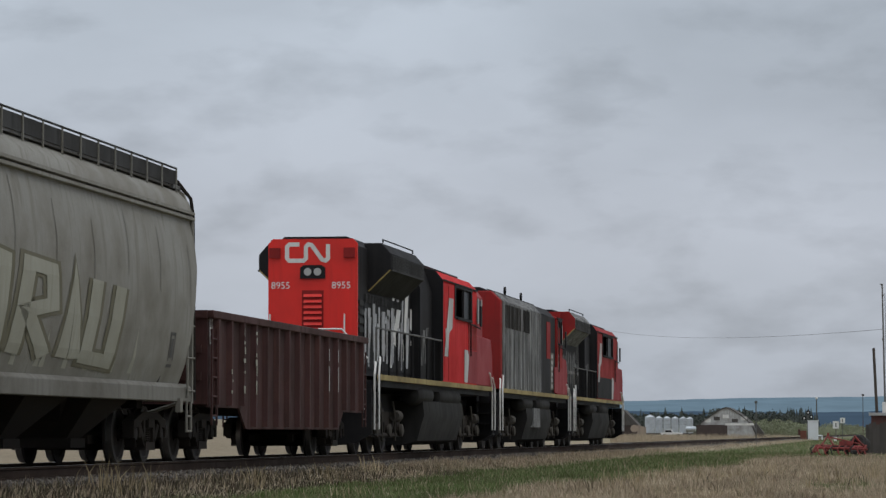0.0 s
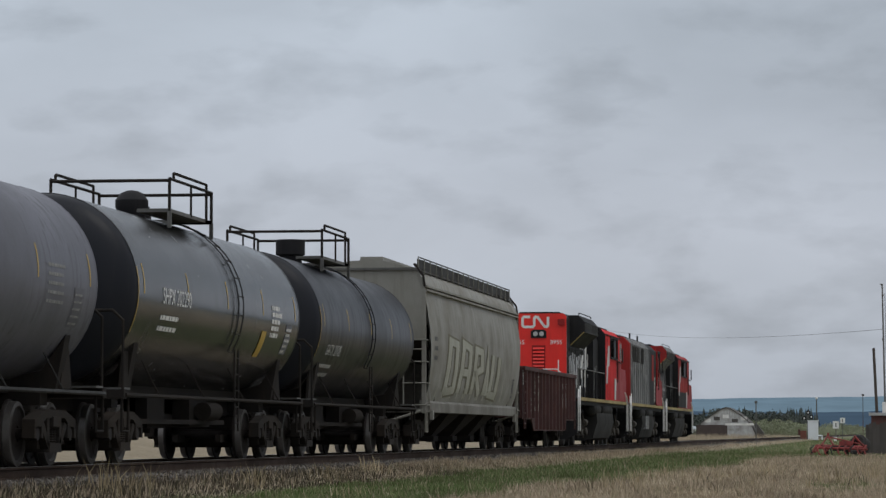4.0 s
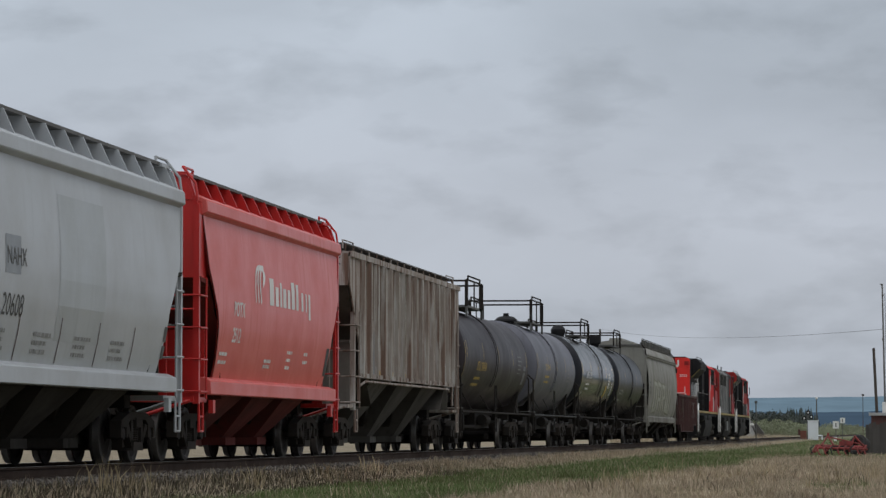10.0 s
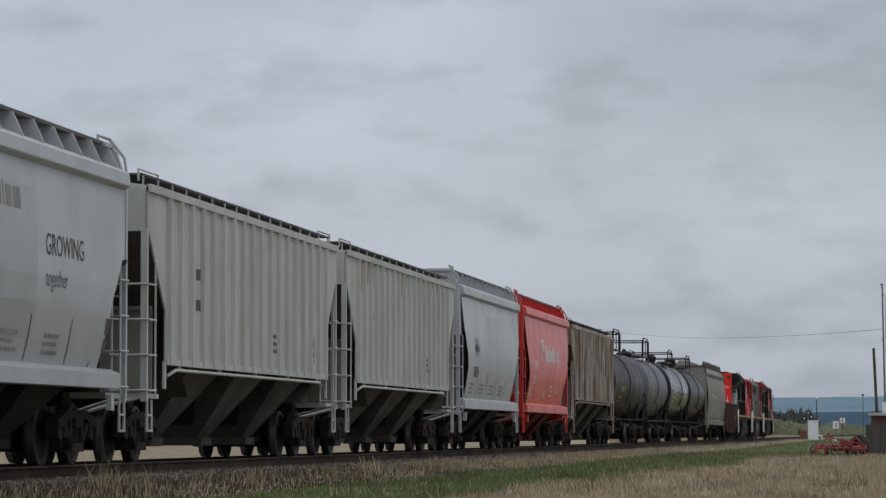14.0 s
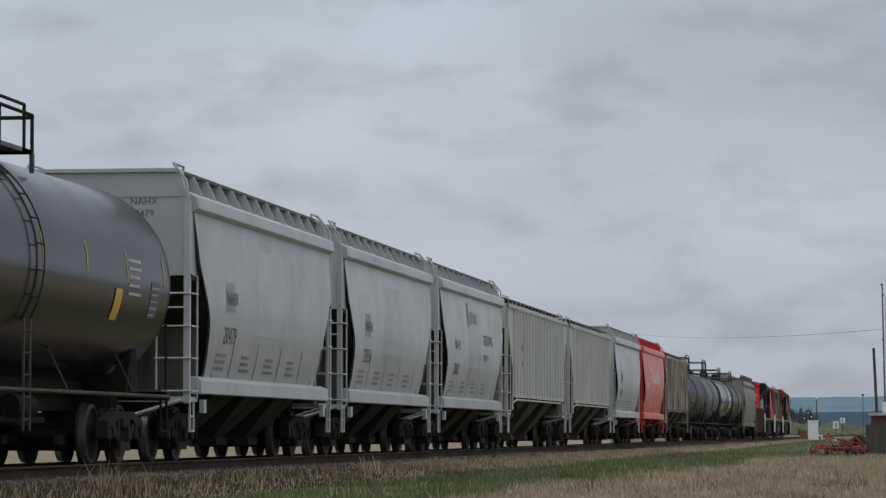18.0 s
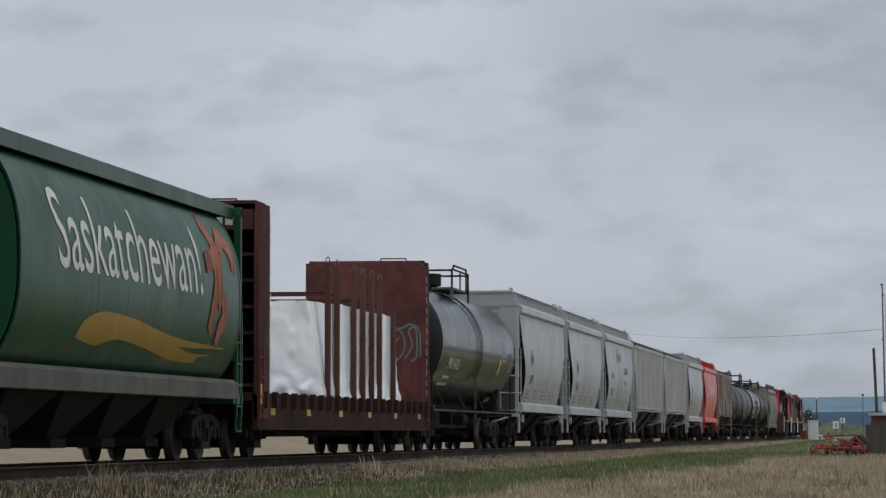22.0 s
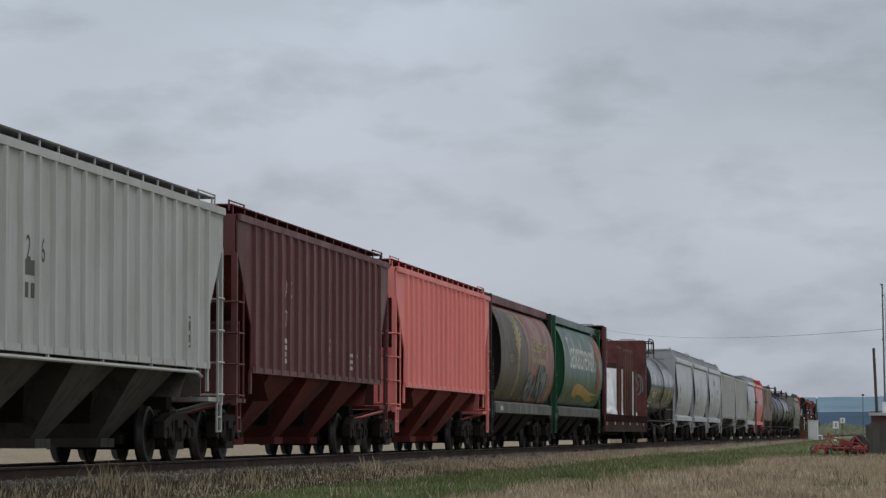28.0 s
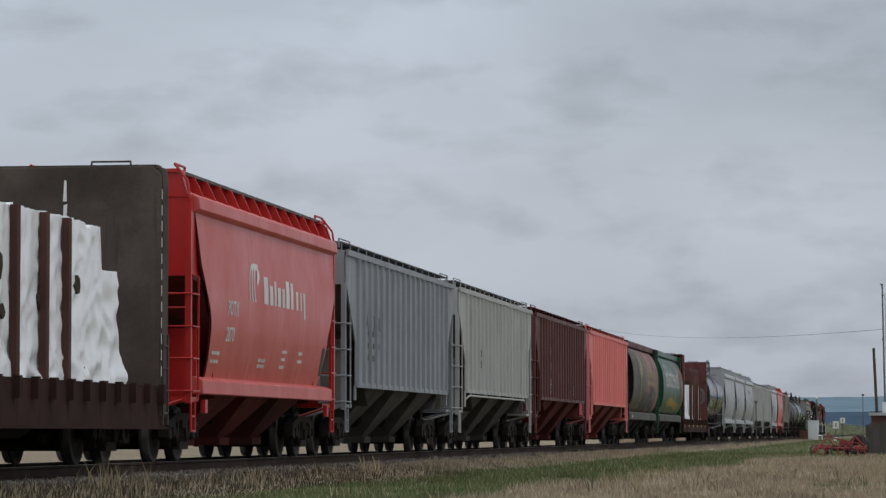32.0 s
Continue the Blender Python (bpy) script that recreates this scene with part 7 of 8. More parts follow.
def build_train():
    couple(1, hood_loco(length(1), "weathered red, black and white lead locomotive", M_CNREDOLD, "", True))
    couple(2, cowl_loco(length(2)))
    couple(3, hood_loco(length(3), "red-ended black and white striped diesel locomotive", M_CNRED, "8955"))
    couple(4, gondola(length(4)))
    couple(5, smooth_hopper(length(5), M_CENTERFLOW, "weathered warm grey covered hopper with faded graffiti", words=old_words, old=True, low=M_UNDER))
    couple(6, tank_car(length(6), 1.46, 2.64, M_TANKBLACK, "dark blue-black tank car with white stencils", top_at=-1.7, ladder_at=-0.8, dome="small can", words=tank_words("GATX", "20705", M_DIRTYWHITE, -5.2, -0.52, 0.22, False, False), wide_rail=False, rail_h=0.58))
    couple(7, tank_car(length(7), 1.47, 2.64, M_TANKGLOSS, "glossy grey tank car with black ends and white stencils", heads=M_TANKBLACK, top_at=-0.6, ladder_at=0.0, words=tank_words("SHPX", "202290", M_WHITE, -5.0, -0.08), wide_rail=False, rail_h=0.53))
    couple(8, tank_car(length(8), 1.45, 2.60, M_TANKGREY, "plain grey tank car with a small yellow stencil", top_at=-2.0, ladder_at=-1.7, dome="low", words=tank_words("UTLX", "66147", M_YELLOW, -3.6, -0.05, 0.2, False, pm=M_FAINT), sill_mat=M_GREYDARK))
    couple(9, tank_car(length(9), 1.43, 2.54, M_TANKDARK, "dull dark tank car with yellow stencils", top_at=-2.0, ladder_at=-1.7, dome="low", words=tank_words("UTLX", "580408", M_YELLOW, -4.8, -0.38, 0.25, False, pm=M_FAINT)))
    couple(10, ribbed_hopper(length(10), M_RIBOLD, "rust-streaked pale grey ribbed covered hopper", 16, seed=10, low=M_LOWGREY, words=patched, bot=1.69))
    couple(11, smooth_hopper(length(11), M_POTASH, "bright red smooth-sided covered hopper with white markings", sheet=M_PALERED, low=M_LOWRED, words=potash_words("2512")))
    couple(12, smooth_hopper(length(12), M_LIGHTGREY, "light grey smooth-sided covered hopper with black stencils", low=M_LOWDARK, words=grey_words("NAHX", "20608")))
    couple(13, ribbed_hopper(length(13), M_RIBGREY, "grey ribbed covered hopper with ochre stains along its top", 18, seed=13, low=M_LOWGREY, words=[("end", "1872", 0.55, 3.78, 0.16), ("print", (0.5, 1.2, 3), -5.2, 2.4, 0.16), ("print", (0.6, 0.4, 3), 1.2, 1.9, 0.07), ("print", (0.6, 0.4, 3), 3.2, 1.9, 0.07)]))
    couple(14, ribbed_hopper(length(14), M_RIBGREY, "light grey ribbed covered hopper with small dark stencils", 18, seed=14, low=M_LOWGREY, words=[("print", (0.6, 1.0, 2), -5.0, 2.3, 0.18), ("print", (0.5, 0.4, 3), 1.6, 1.9, 0.07)]))
    couple(15, smooth_hopper(length(15), M_LIGHTGREY, "grey smooth-sided covered hopper with a black slogan", low=M_LOWDARK, words=grey_words("NAHX", "20603", True)))
    couple(16, smooth_hopper(length(16), M_LIGHTGREY, "light grey smooth-sided covered hopper with black stencils", low=M_LOWDARK, words=grey_words("NAHX", "20556")))
    couple(17, smooth_hopper(length(17), M_LIGHTGREY, "light grey smooth-sided covered hopper behind a black tank car", low=M_LOWDARK, words=grey_words("NAHX", "20479")))
    couple(18, tank_car(length(18), 1.57, 2.76, M_TANKSHINE, "glossy black tank car with white marks and yellow tapes", heads=M_TANKBLACK, top_at=0.1, ladder_at=-1.2, dome="can", tapes=7, words=tank_words("PPRX", "661261", M_WHITE, -6.0, -0.45, 0.28, True, True, 2.12, M_DIRTYWHITE), sill_mat=M_LOWGREY, wide_rail=False, rail_h=0.52))

    def tag(car, e):
        ring = [curve_pts([(0.1, 0.2), (0.3, 0.85), (0.75, 0.95), (0.95, 0.45), (0.6, 0.05), (0.45, 0.45), (0.7, 0.75)]), curve_pts([(0.95, 0.1), (1.25, 0.5), (1.1, 0.95), (1.4, 1.0), (1.45, 0.2), (1.2, 0.0)]), curve_pts([(0.02, 0.75), (0.3, 1.08), (0.7, 1.02), (1.2, 1.15), (1.55, 0.9), (1.6, 0.15)])]
        mark("graffiti", strokes(ring, 0.065), M_SPRAYTEAL, car, lambda u, v: (0.42 + 0.58 * u, e - 0.508, 2.2 + 0.78 * v), "pale teal graffiti loops", 0)
        mark("stencil", rects([(0, 0, 0.09, 0.5)]), M_WHITE, car, lambda u, v: (-0.72 + u, e - 0.508, 3.2 + v), "", 0)
    L19 = length(19)
    f = L19 / 2
    high = [(f - 8.4, 3.9), (f - 9.6, 3.9), (f - 12.9, 3.92), (f - 14.0, 3.92)]
    low = [f - 5.3]
    high += [(f - 7.3, 3.9), (f - 10.8, 3.9)]
    couple(19, bulkhead_flat(L19, M_FLATRED, "rusty red bulkhead flat car with stakes", high, low, tag))
    couple(20, cylinder_hopper(length(20), M_GREEN, M_GREENEND, M_GREENEND, M_GREEN, M_CYLSILL, "deep green cylindrical grain hopper with big white lettering", green_words))
    couple(21, cylinder_hopper(length(21), M_SASKBROWN, M_UNDER, M_GREYDARK, M_OXBLOOD, M_CYLSILL, "rust-brown cylindrical grain hopper with straw lettering and graffiti", brown_words))
    couple(22, ribbed_hopper(length(22), M_SALMON, "salmon-red ribbed covered hopper", 18, seed=22, pipe=False, low=M_LOWSALMON))
    couple(23, ribbed_hopper(length(23), M_OXBLOOD, "dark red-brown ribbed covered hopper with white stencils", 18, seed=23, pipe=False, low=M_LOWRED, letter=M_DIRTYWHITE, words=[("text", "A K", -4.0, 3.0, 0.32), ("text", "7 0", -4.0, 2.45, 0.32), ("print", (0.6, 0.5, 4), -4.0, 1.75, 0.09), ("print", (0.3, 0.5, 3), 0.6, 1.9, 0.09), ("print", (1.4, 0.4, 3), 3.0, 1.75, 0.07)]))
    couple(24, ribbed_hopper(length(24), M_RIBGREY, "pale grey ribbed covered hopper with worn lettering", 18, seed=24, low=M_LOWGREY, words=[("text", "1 2 1 6", -4.6, 2.75, 0.34), ("print", (0.9, 0.6, 2), -4.4, 2.2, 0.2)]))
    couple(25, ribbed_hopper(length(25), M_RIBBLUE, "blue-grey ribbed covered hopper with faded lettering", 18, seed=25, low=M_LOWGREY, pipe=False, bot=1.48, words=[("end", "EX", 0.75, 4.0, 0.16), ("end", "2200", 0.55, 3.74, 0.16), ("text", "AEX 22 10", -5.6, 2.7, 0.32), ("print", (1.8, 0.8, 3), -5.4, 1.95, 0.12)]))
    couple(26, smooth_hopper(length(26), M_POTASH, "bright red smooth-sided covered hopper beside a dark flat car", sheet=M_PALERED, low=M_LOWRED, words=potash_words("2870")))
    L27 = length(27)
    f7 = L27 / 2
    couple(27, bulkhead_flat(L27, M_FLATBLACK, "dark brown bulkhead flat car with stakes", [], [f7 - 6.3, f7 - 7.5, f7 - 9.0, f7 - 11.0, f7 - 13.0], None, True), -0.5)
    c19, c27 = CARS[18][1], CARS[26][1]
    CARS.append((lumber_pack(10.0, 1.95, 3, "white sheet-wrapped lumber stack on the red flat car"), c19 + f - 14.5, 1.20))
    mark("paint_run", flat([[(0, 0), (0.05, 0.02), (0.07, 0.42), (0.01, 0.4)], [(0.0, 0.46), (0.06, 0.46), (0.055, 0.78), (0.02, 0.8)]]), M_WHITE, CARS[26][0], lambda u, v: (-0.08 + u, f7 - 1.108, 3.62 + v), "white paint run", 0)
    CARS.append((lumber_pack(12.0, 2.28, 5, "torn white sheet-wrapped lumber stack on the dark flat car", True, 2.2), c27 + f7 - 15.15, 1.20))


build_train()


# ---- ground: one sheet to the horizon, with the low railway bank ----
def smoothstep(a, b, v):
    t = min(1.0, max(0.0, (v - a) / (b - a)))
    return t * t * (3 - 2 * t)


def bank(x):
    """Height of the ground against the distance from the track's centre line."""
    d = x - TRACK_X
    near = -0.26 + (-0.46 + 0.26) * smoothstep(1.9, 3.6, abs(d))
    return near


def ground_z(x, y):
    r = 0.05 * noise.noise(Vector((x * 0.35, y * 0.12, 0.0))) + 0.035 * noise.noise(Vector((x * 1.1, y * 0.6, 4.0)))
    far = smoothstep(150, 420, y)
    side = smoothstep(2.0, 5.0, abs(x - TRACK_X))
    z = bank(x) + r * side
    if x < TRACK_X - 6:                  # a low dry bank beyond the line
        z += 1.75 * smoothstep(TRACK_X - 8, TRACK_X - 26, x) * (1 - smoothstep(190, 300, y)) * (1 - smoothstep(60, 140, -x) * 0.6) * smoothstep(0, 30, y)
    if x > TRACK_X:
        z += 0.16 * far * side           # the verge climbs a little towards the crossing
    return z


def green_share(x, y):
    """How green the verge is: a mown green lane between two dry strips."""
    w = 1.1 * noise.noise(Vector((x * 0.25, y * 0.05, 9.0))) + 0.7 * noise.noise(Vector((x * 0.8, y * 0.2, 2.0)))
    lane = smoothstep(-10.0, -9.2, x + 0.4 * w) * (1 - smoothstep(-5.6, -4.4, x + w))
    far = smoothstep(105, 150, y + 9 * w) * smoothstep(-10.0, -8.5, x) * (1 - smoothstep(-1.5, 0.5, x + w))
    spots = smoothstep(0.25, 0.6, noise.noise(Vector((x * 0.5, y * 0.11, 21.0)))) * (1 if y < 80 and x > -5 else 0.3)
    thin = 0.75 + 0.6 * noise.noise(Vector((x * 0.6, y * 0.13, 41.0)))
    return min(0.92, max(lane, far, 0.55 * spots) * min(1.0, max(0.4, thin + 0.25)))


def build_ground():
    xs = [-4600, -3000, -1800, -900, -450, -220, -110, -60, -40, -30] + [-26 + 0.5 * i for i in range(53)] + [1.5, 3, 6, 10, 16, 30, 60, 120, 260, 600, 1400, 2800, 4600]
    ys = [-300, -150, -60, -20, 0, 15, 25, 32] + [36 + 1.0 * i for i in range(65)] + [101 + 2.5 * i for i in range(60)] + [255, 270, 290, 320, 360, 410, 480, 580, 700, 900, 1200, 1700, 2400, 3300, 4700]
    vs = [(x, y, ground_z(x, y)) for y in ys for x in xs]
    n = len(xs)
    fs = [(j * n + i, j * n + i + 1, (j + 1) * n + i + 1, (j + 1) * n + i) for j in range(len(ys) - 1) for i in range(n - 1)]
    me = bpy.data.meshes.new("ground")
    me.from_pydata(vs, [], fs)
    col = me.color_attributes.new("cover", "FLOAT_COLOR", "POINT")
    data = []
    for y in ys:
        for x in xs:
            gravel = 1 - smoothstep(-19.0, -16.5, x)
            gravel *= 1 - smoothstep(170, 300, y)
            green = green_share(x, y)
            if y > 350:
                green = max(green, 0.75 if x > TRACK_X else 0.25)
            data += [green, gravel, 0.0, 1.0]
    col.data.foreach_set("color", data)
    me.materials.append(M_GROUND)
    me.polygons.foreach_set("use_smooth", [True] * len(me.polygons))
    tagged(new("ground", me), "open prairie ground of dry and green grass and pale gravel", "ground", "", "structure")


build_ground()


# ---- track ----
def build_track():
    y0, y1 = -120.0, 4600.0
    g = Geo().loft([[(TRACK_X + x, y, z) for x, z in ((-2.5, -0.47), (-1.75, -0.20), (1.75, -0.20), (2.5, -0.47))] for y in (y0, 36, 60, 90, 130, 250, y1)], False, False)
    tagged(part("ballast_bed", g, M_STONE, None), "grey stone ballast bed under the track", "ballast", "", "structure")
    for s in (-1, 1):
        rail = thing("rail", "rusty steel rail with a worn bright head", "rail", "rails of the track", pose(TRACK_X + s * 0.755, 0, 0))
        prof = [(-0.075, -0.172), (0.075, -0.172), (0.07, -0.158), (0.012, -0.145), (0.009, -0.045), (0.036, -0.035), (0.036, -0.003), (-0.036, -0.003), (-0.036, -0.035), (-0.009, -0.045), (-0.012, -0.145), (-0.07, -0.158)]
        part("rail_web", Geo().prism(prof, "y", y0, y1), M_RAIL, rail)
        part("rail_head", Geo().box(-0.03, 0.03, y0, y1, -0.004, 0.0), M_RAILTOP, rail)
    bed = thing("sleepers", "weathered dark wooden railway sleepers", "sleepers", "", pose(TRACK_X, 0, 0))
    bed["kind"] = "structure"
    tie = Geo().box(-1.28, 1.28, -0.115, 0.115, -0.36, -0.176).mesh("sleeper", M_TIE)
    r = random.Random(2)
    y = 36.0
    for i in range(230):
        part("sleeper", tie, None, bed, "", pose(r.uniform(-0.05, 0.05), y, r.uniform(-0.01, 0.005), 0, 0, r.uniform(-1.2, 1.2)))
        y += 0.53
    g = Geo()
    while y < 330:
        g.box(-1.28, 1.28, y - 0.115, y + 0.115, -0.36, -0.176)
        y += 0.53
    tagged(part("sleepers_beyond", g, M_TIE, bed, "", None, 0), kind="stuff")
    # loose stones on the near shoulder
    vs, fs = [], []
    rng = np.random.default_rng(4)
    n = 9000
    yy = 37 + 75 * rng.random(n) ** 1.6
    dd = 0.85 + 1.75 * rng.random(n)
    for i in range(n):
        d, y, s = dd[i], yy[i], 0.018 + 0.03 * rng.random()
        z = -0.20 if d < 1.75 else -0.20 - 0.27 * (d - 1.75) / 0.75
        p = Vector((TRACK_X + d, y, z + s * 0.4))
        o = [Vector(v) * s * (0.7 + 0.6 * rng.random()) for v in ((1, 0, 0), (0, 1, 0), (-1, 0, 0), (0, -1, 0), (0, 0, 0.8), (0, 0, -0.8))]
        k = len(vs)
        vs += [tuple(p + q) for q in o]
        fs += [(k + a, k + b, k + c) for a, b, c in ((0, 1, 4), (1, 2, 4), (2, 3, 4), (3, 0, 4), (1, 0, 5), (2, 1, 5), (3, 2, 5), (0, 3, 5))]
    me = bpy.data.meshes.new("ballast_stones")
    me.from_pydata(vs, [], fs)
    me.materials.append(M_PEBBLES)
    tagged(new("ballast_stones", me), "loose broken stones on the ballast shoulder", "stones", "", "stuff")


build_track()


# ---- grass ----
def bearing_x(px, y):
    """World x at the forward way y for a column of the picture, counted from its left in 1568 parts."""
    a = radians(7.93) - math.atan((px - 784) / 5800)
    return -math.tan(a) * y


def blades(name, label, pts, mat, width, seed):
    """pts: rows of x, y, z, height. Each blade is a bent strip that ends in a tip."""
    rng = np.random.default_rng(seed)
    P = np.array(pts)
    n = len(P)
    a = rng.random(n) * 2 * np.pi
    w = width * (0.6 + 0.8 * rng.random(n))
    lean = P[:, 3] * (0.15 + 0.5 * rng.random(n))
    la = rng.random(n) * 2 * np.pi
    # the flat of most blades is turned across the track so that they read from the side
    sx, sy = np.cos(a) * w / 2, np.sin(a) * w / 2 * 0.5
    V = np.zeros((n, 5, 3))
    V[:, 0] = np.stack([P[:, 0] - sx, P[:, 1] - sy, P[:, 2] - 0.02], 1)
    V[:, 1] = np.stack([P[:, 0] + sx, P[:, 1] + sy, P[:, 2] - 0.02], 1)
    mx, my = P[:, 0] + np.cos(la) * lean * 0.35, P[:, 1] + np.sin(la) * lean * 0.35
    V[:, 2] = np.stack([mx + sx * 0.7, my + sy * 0.7, P[:, 2] + P[:, 3] * 0.6], 1)
    V[:, 3] = np.stack([mx - sx * 0.7, my - sy * 0.7, P[:, 2] + P[:, 3] * 0.6], 1)
    V[:, 4] = np.stack([P[:, 0] + np.cos(la) * lean, P[:, 1] + np.sin(la) * lean, P[:, 2] + P[:, 3]], 1)
    me = bpy.data.meshes.new(name)
    me.vertices.add(n * 5)
    me.vertices.foreach_set("co", V.ravel())
    me.loops.add(n * 7)
    base = np.arange(n)[:, None] * 5
    me.loops.foreach_set("vertex_index", (base + np.array([0, 1, 2, 3, 3, 2, 4])).ravel())
    me.polygons.add(n * 2)
    st = (np.arange(n)[:, None] * 7 + np.array([0, 4])).ravel()
    me.polygons.foreach_set("loop_start", st)
    me.update(calc_edges=True)
    me.materials.append(mat)
    return tagged(new(name, me), label, "grass", "", "stuff")


def build_grass():
    rng = random.Random(12)
    green, dry, stalk, weed = [], [], [], []

    def sow(n, y0, y1, xa, xb, hg, hd, power=1.5):
        for _ in range(n):
            y = y0 + (y1 - y0) * rng.random() ** power
            lo = max(xa, -math.tan(radians(16.2)) * y)
            hi = min(xb, math.tan(radians(0.35)) * y)
            if hi <= lo:
                continue
            x = lo + (hi - lo) * rng.random()
            z = ground_z(x, y)
            d = x - TRACK_X
            g = green_share(x, y)
            clump = 0.55 + 0.9 * max(0.0, noise.noise(Vector((x * 1.3, y * 0.5, 5.0))) + 0.35)
            if d < 2.0 and rng.random() < 0.45:
                continue
            if d < 3.5 and y < 90 and rng.random() < 0.75 * (1 - smoothstep(55, 90, y)) + 0.1:
                weed.append((x, y, z, hd * clump * rng.uniform(0.3, 0.85)))
            elif rng.random() < min(0.97, g * 1.4):
                green.append((x, y, z, hg * clump * rng.uniform(0.5, 1.3)))
            else:
                dry.append((x, y, z, hd * clump * rng.uniform(0.5, 1.5)))
    sow(110000, 36, 78, TRACK_X + 1.7, 0.6, 0.10, 0.12, 1.25)
    sow(80000, 70, 150, TRACK_X + 2.0, 1.0, 0.10, 0.12, 1.4)
    sow(40000, 140, 420, TRACK_X + 2.2, 3.0, 0.10, 0.20, 1.4)
    for _ in range(16000):
        y = rng.uniform(270, 680)
        x = rng.uniform(bearing_x(1080, y), min(-19.0, bearing_x(1395, y)))
        if noise.noise(Vector((x * 0.06, y * 0.02, 3.0))) > -0.3:
            dry.append((x, y, ground_z(x, y), rng.uniform(0.35, 1.0)))
    # weeds on the foot of the bank
    for _ in range(6000):
        y = 37 + 90 * rng.random() ** 1.5
        x = TRACK_X + 2.0 + 1.1 * rng.random()
        if noise.noise(Vector((x * 0.9, y * 0.35, 31.0))) > -0.05:
            (dry if rng.random() < 0.25 or y > 75 else weed).append((x, y, ground_z(x, y), rng.uniform(0.07, 0.22)))
    # single taller tufts
    for cx, cy, n, h in ((-10.3, 42.2, 46, 0.46), (-10.25, 43.5, 26, 0.42), (-10.0, 50.5, 30, 0.34), (-9.9, 56.5, 24, 0.36), (-4.05, 58.5, 9, 0.62), (-1.45, 58.0, 14, 0.50), (-1.1, 59.5, 12, 0.50), (-8.0, 47.2, 22, 0.22), (-5.6, 62.0, 16, 0.34), (-2.6, 66.0, 24, 0.36), (-0.6, 62.0, 16, 0.42), (-9.6, 70.0, 24, 0.38), (-10.3, 64.0, 30, 0.36)):
        for _ in range(n):
            x, y = cx + rng.gauss(0, 0.16), cy + rng.gauss(0, 0.35)
            stalk.append((x, y, ground_z(x, y), h * rng.uniform(0.6, 1.15)))
    for _ in range(70):
        cx, cy = rng.uniform(-5.5, 0.3), rng.uniform(46, 84)
        h, n = rng.uniform(0.16, 0.36), rng.randrange(5, 16)
        for _ in range(n):
            x, y = cx + rng.gauss(0, 0.12), cy + rng.gauss(0, 0.3)
            (stalk if n > 8 else weed).append((x, y, ground_z(x, y), h * rng.uniform(0.5, 1.1)))
    blades("green_grass", "short spring-green grass on the verge", green, M_GRASS, 0.014, 1)
    blades("dry_grass", "dry tan grass and weeds along the bank", dry, M_DRY, 0.014, 2)
    blades("dead_weeds", "low dead brown weeds by the ballast", weed, M_WEED, 0.014, 4)
    blades("tall_dry_stalks", "tall pale dry grass stalks in tufts", stalk, M_STALK, 0.014, 3)


build_grass()


# ---- beside and beyond the track ----
M_ROOFTIN = paint("worn_metal_roof", (0.46, 0.47, 0.47), (0.16, 0.14, 0.12), 0.8, 0.55)
M_QUONSETDARK = paint("dark_red_brown_boards", (0.075, 0.055, 0.05), (0.05, 0.04, 0.035), 0.7, 0.8)
M_BIN = paint("galvanised_bin_steel", (0.55, 0.59, 0.63), (0.3, 0.32, 0.34), 0.5, 0.34, metal=0.75)
M_TAN = paint("tan_weathered_board", (0.34, 0.27, 0.21), (0.2, 0.17, 0.14), 0.6, 0.8)
M_WOODGREY = paint("weathered_grey_boards", (0.085, 0.078, 0.072), (0.045, 0.04, 0.037), 0.8, 0.9)
M_WOODPOLE = paint("weathered_pole_wood", (0.075, 0.06, 0.05), (0.04, 0.035, 0.03), 0.7, 0.9)
M_BRICKRED = paint("dull_red_boards", (0.105, 0.045, 0.038), (0.06, 0.035, 0.03), 0.7, 0.8)
M_IMPLRED = paint("faded_implement_red", (0.28, 0.045, 0.042), (0.09, 0.05, 0.045), 0.8, 0.7)
M_RUBBER = paint("black_rubber", (0.02, 0.02, 0.02), (0.04, 0.037, 0.034), 0.5, 0.85)
M_THINPOLE = paint("weathered_grey_pole", (0.15, 0.145, 0.14), (0.09, 0.085, 0.08), 0.5, 0.8)
M_CABINET = paint("white_cabinet_paint", (0.70, 0.72, 0.74), (0.5, 0.5, 0.5), 0.3, 0.5)


def place(x, y, lift=0.0):
    return pose(x, y, ground_z(x, y) + lift)


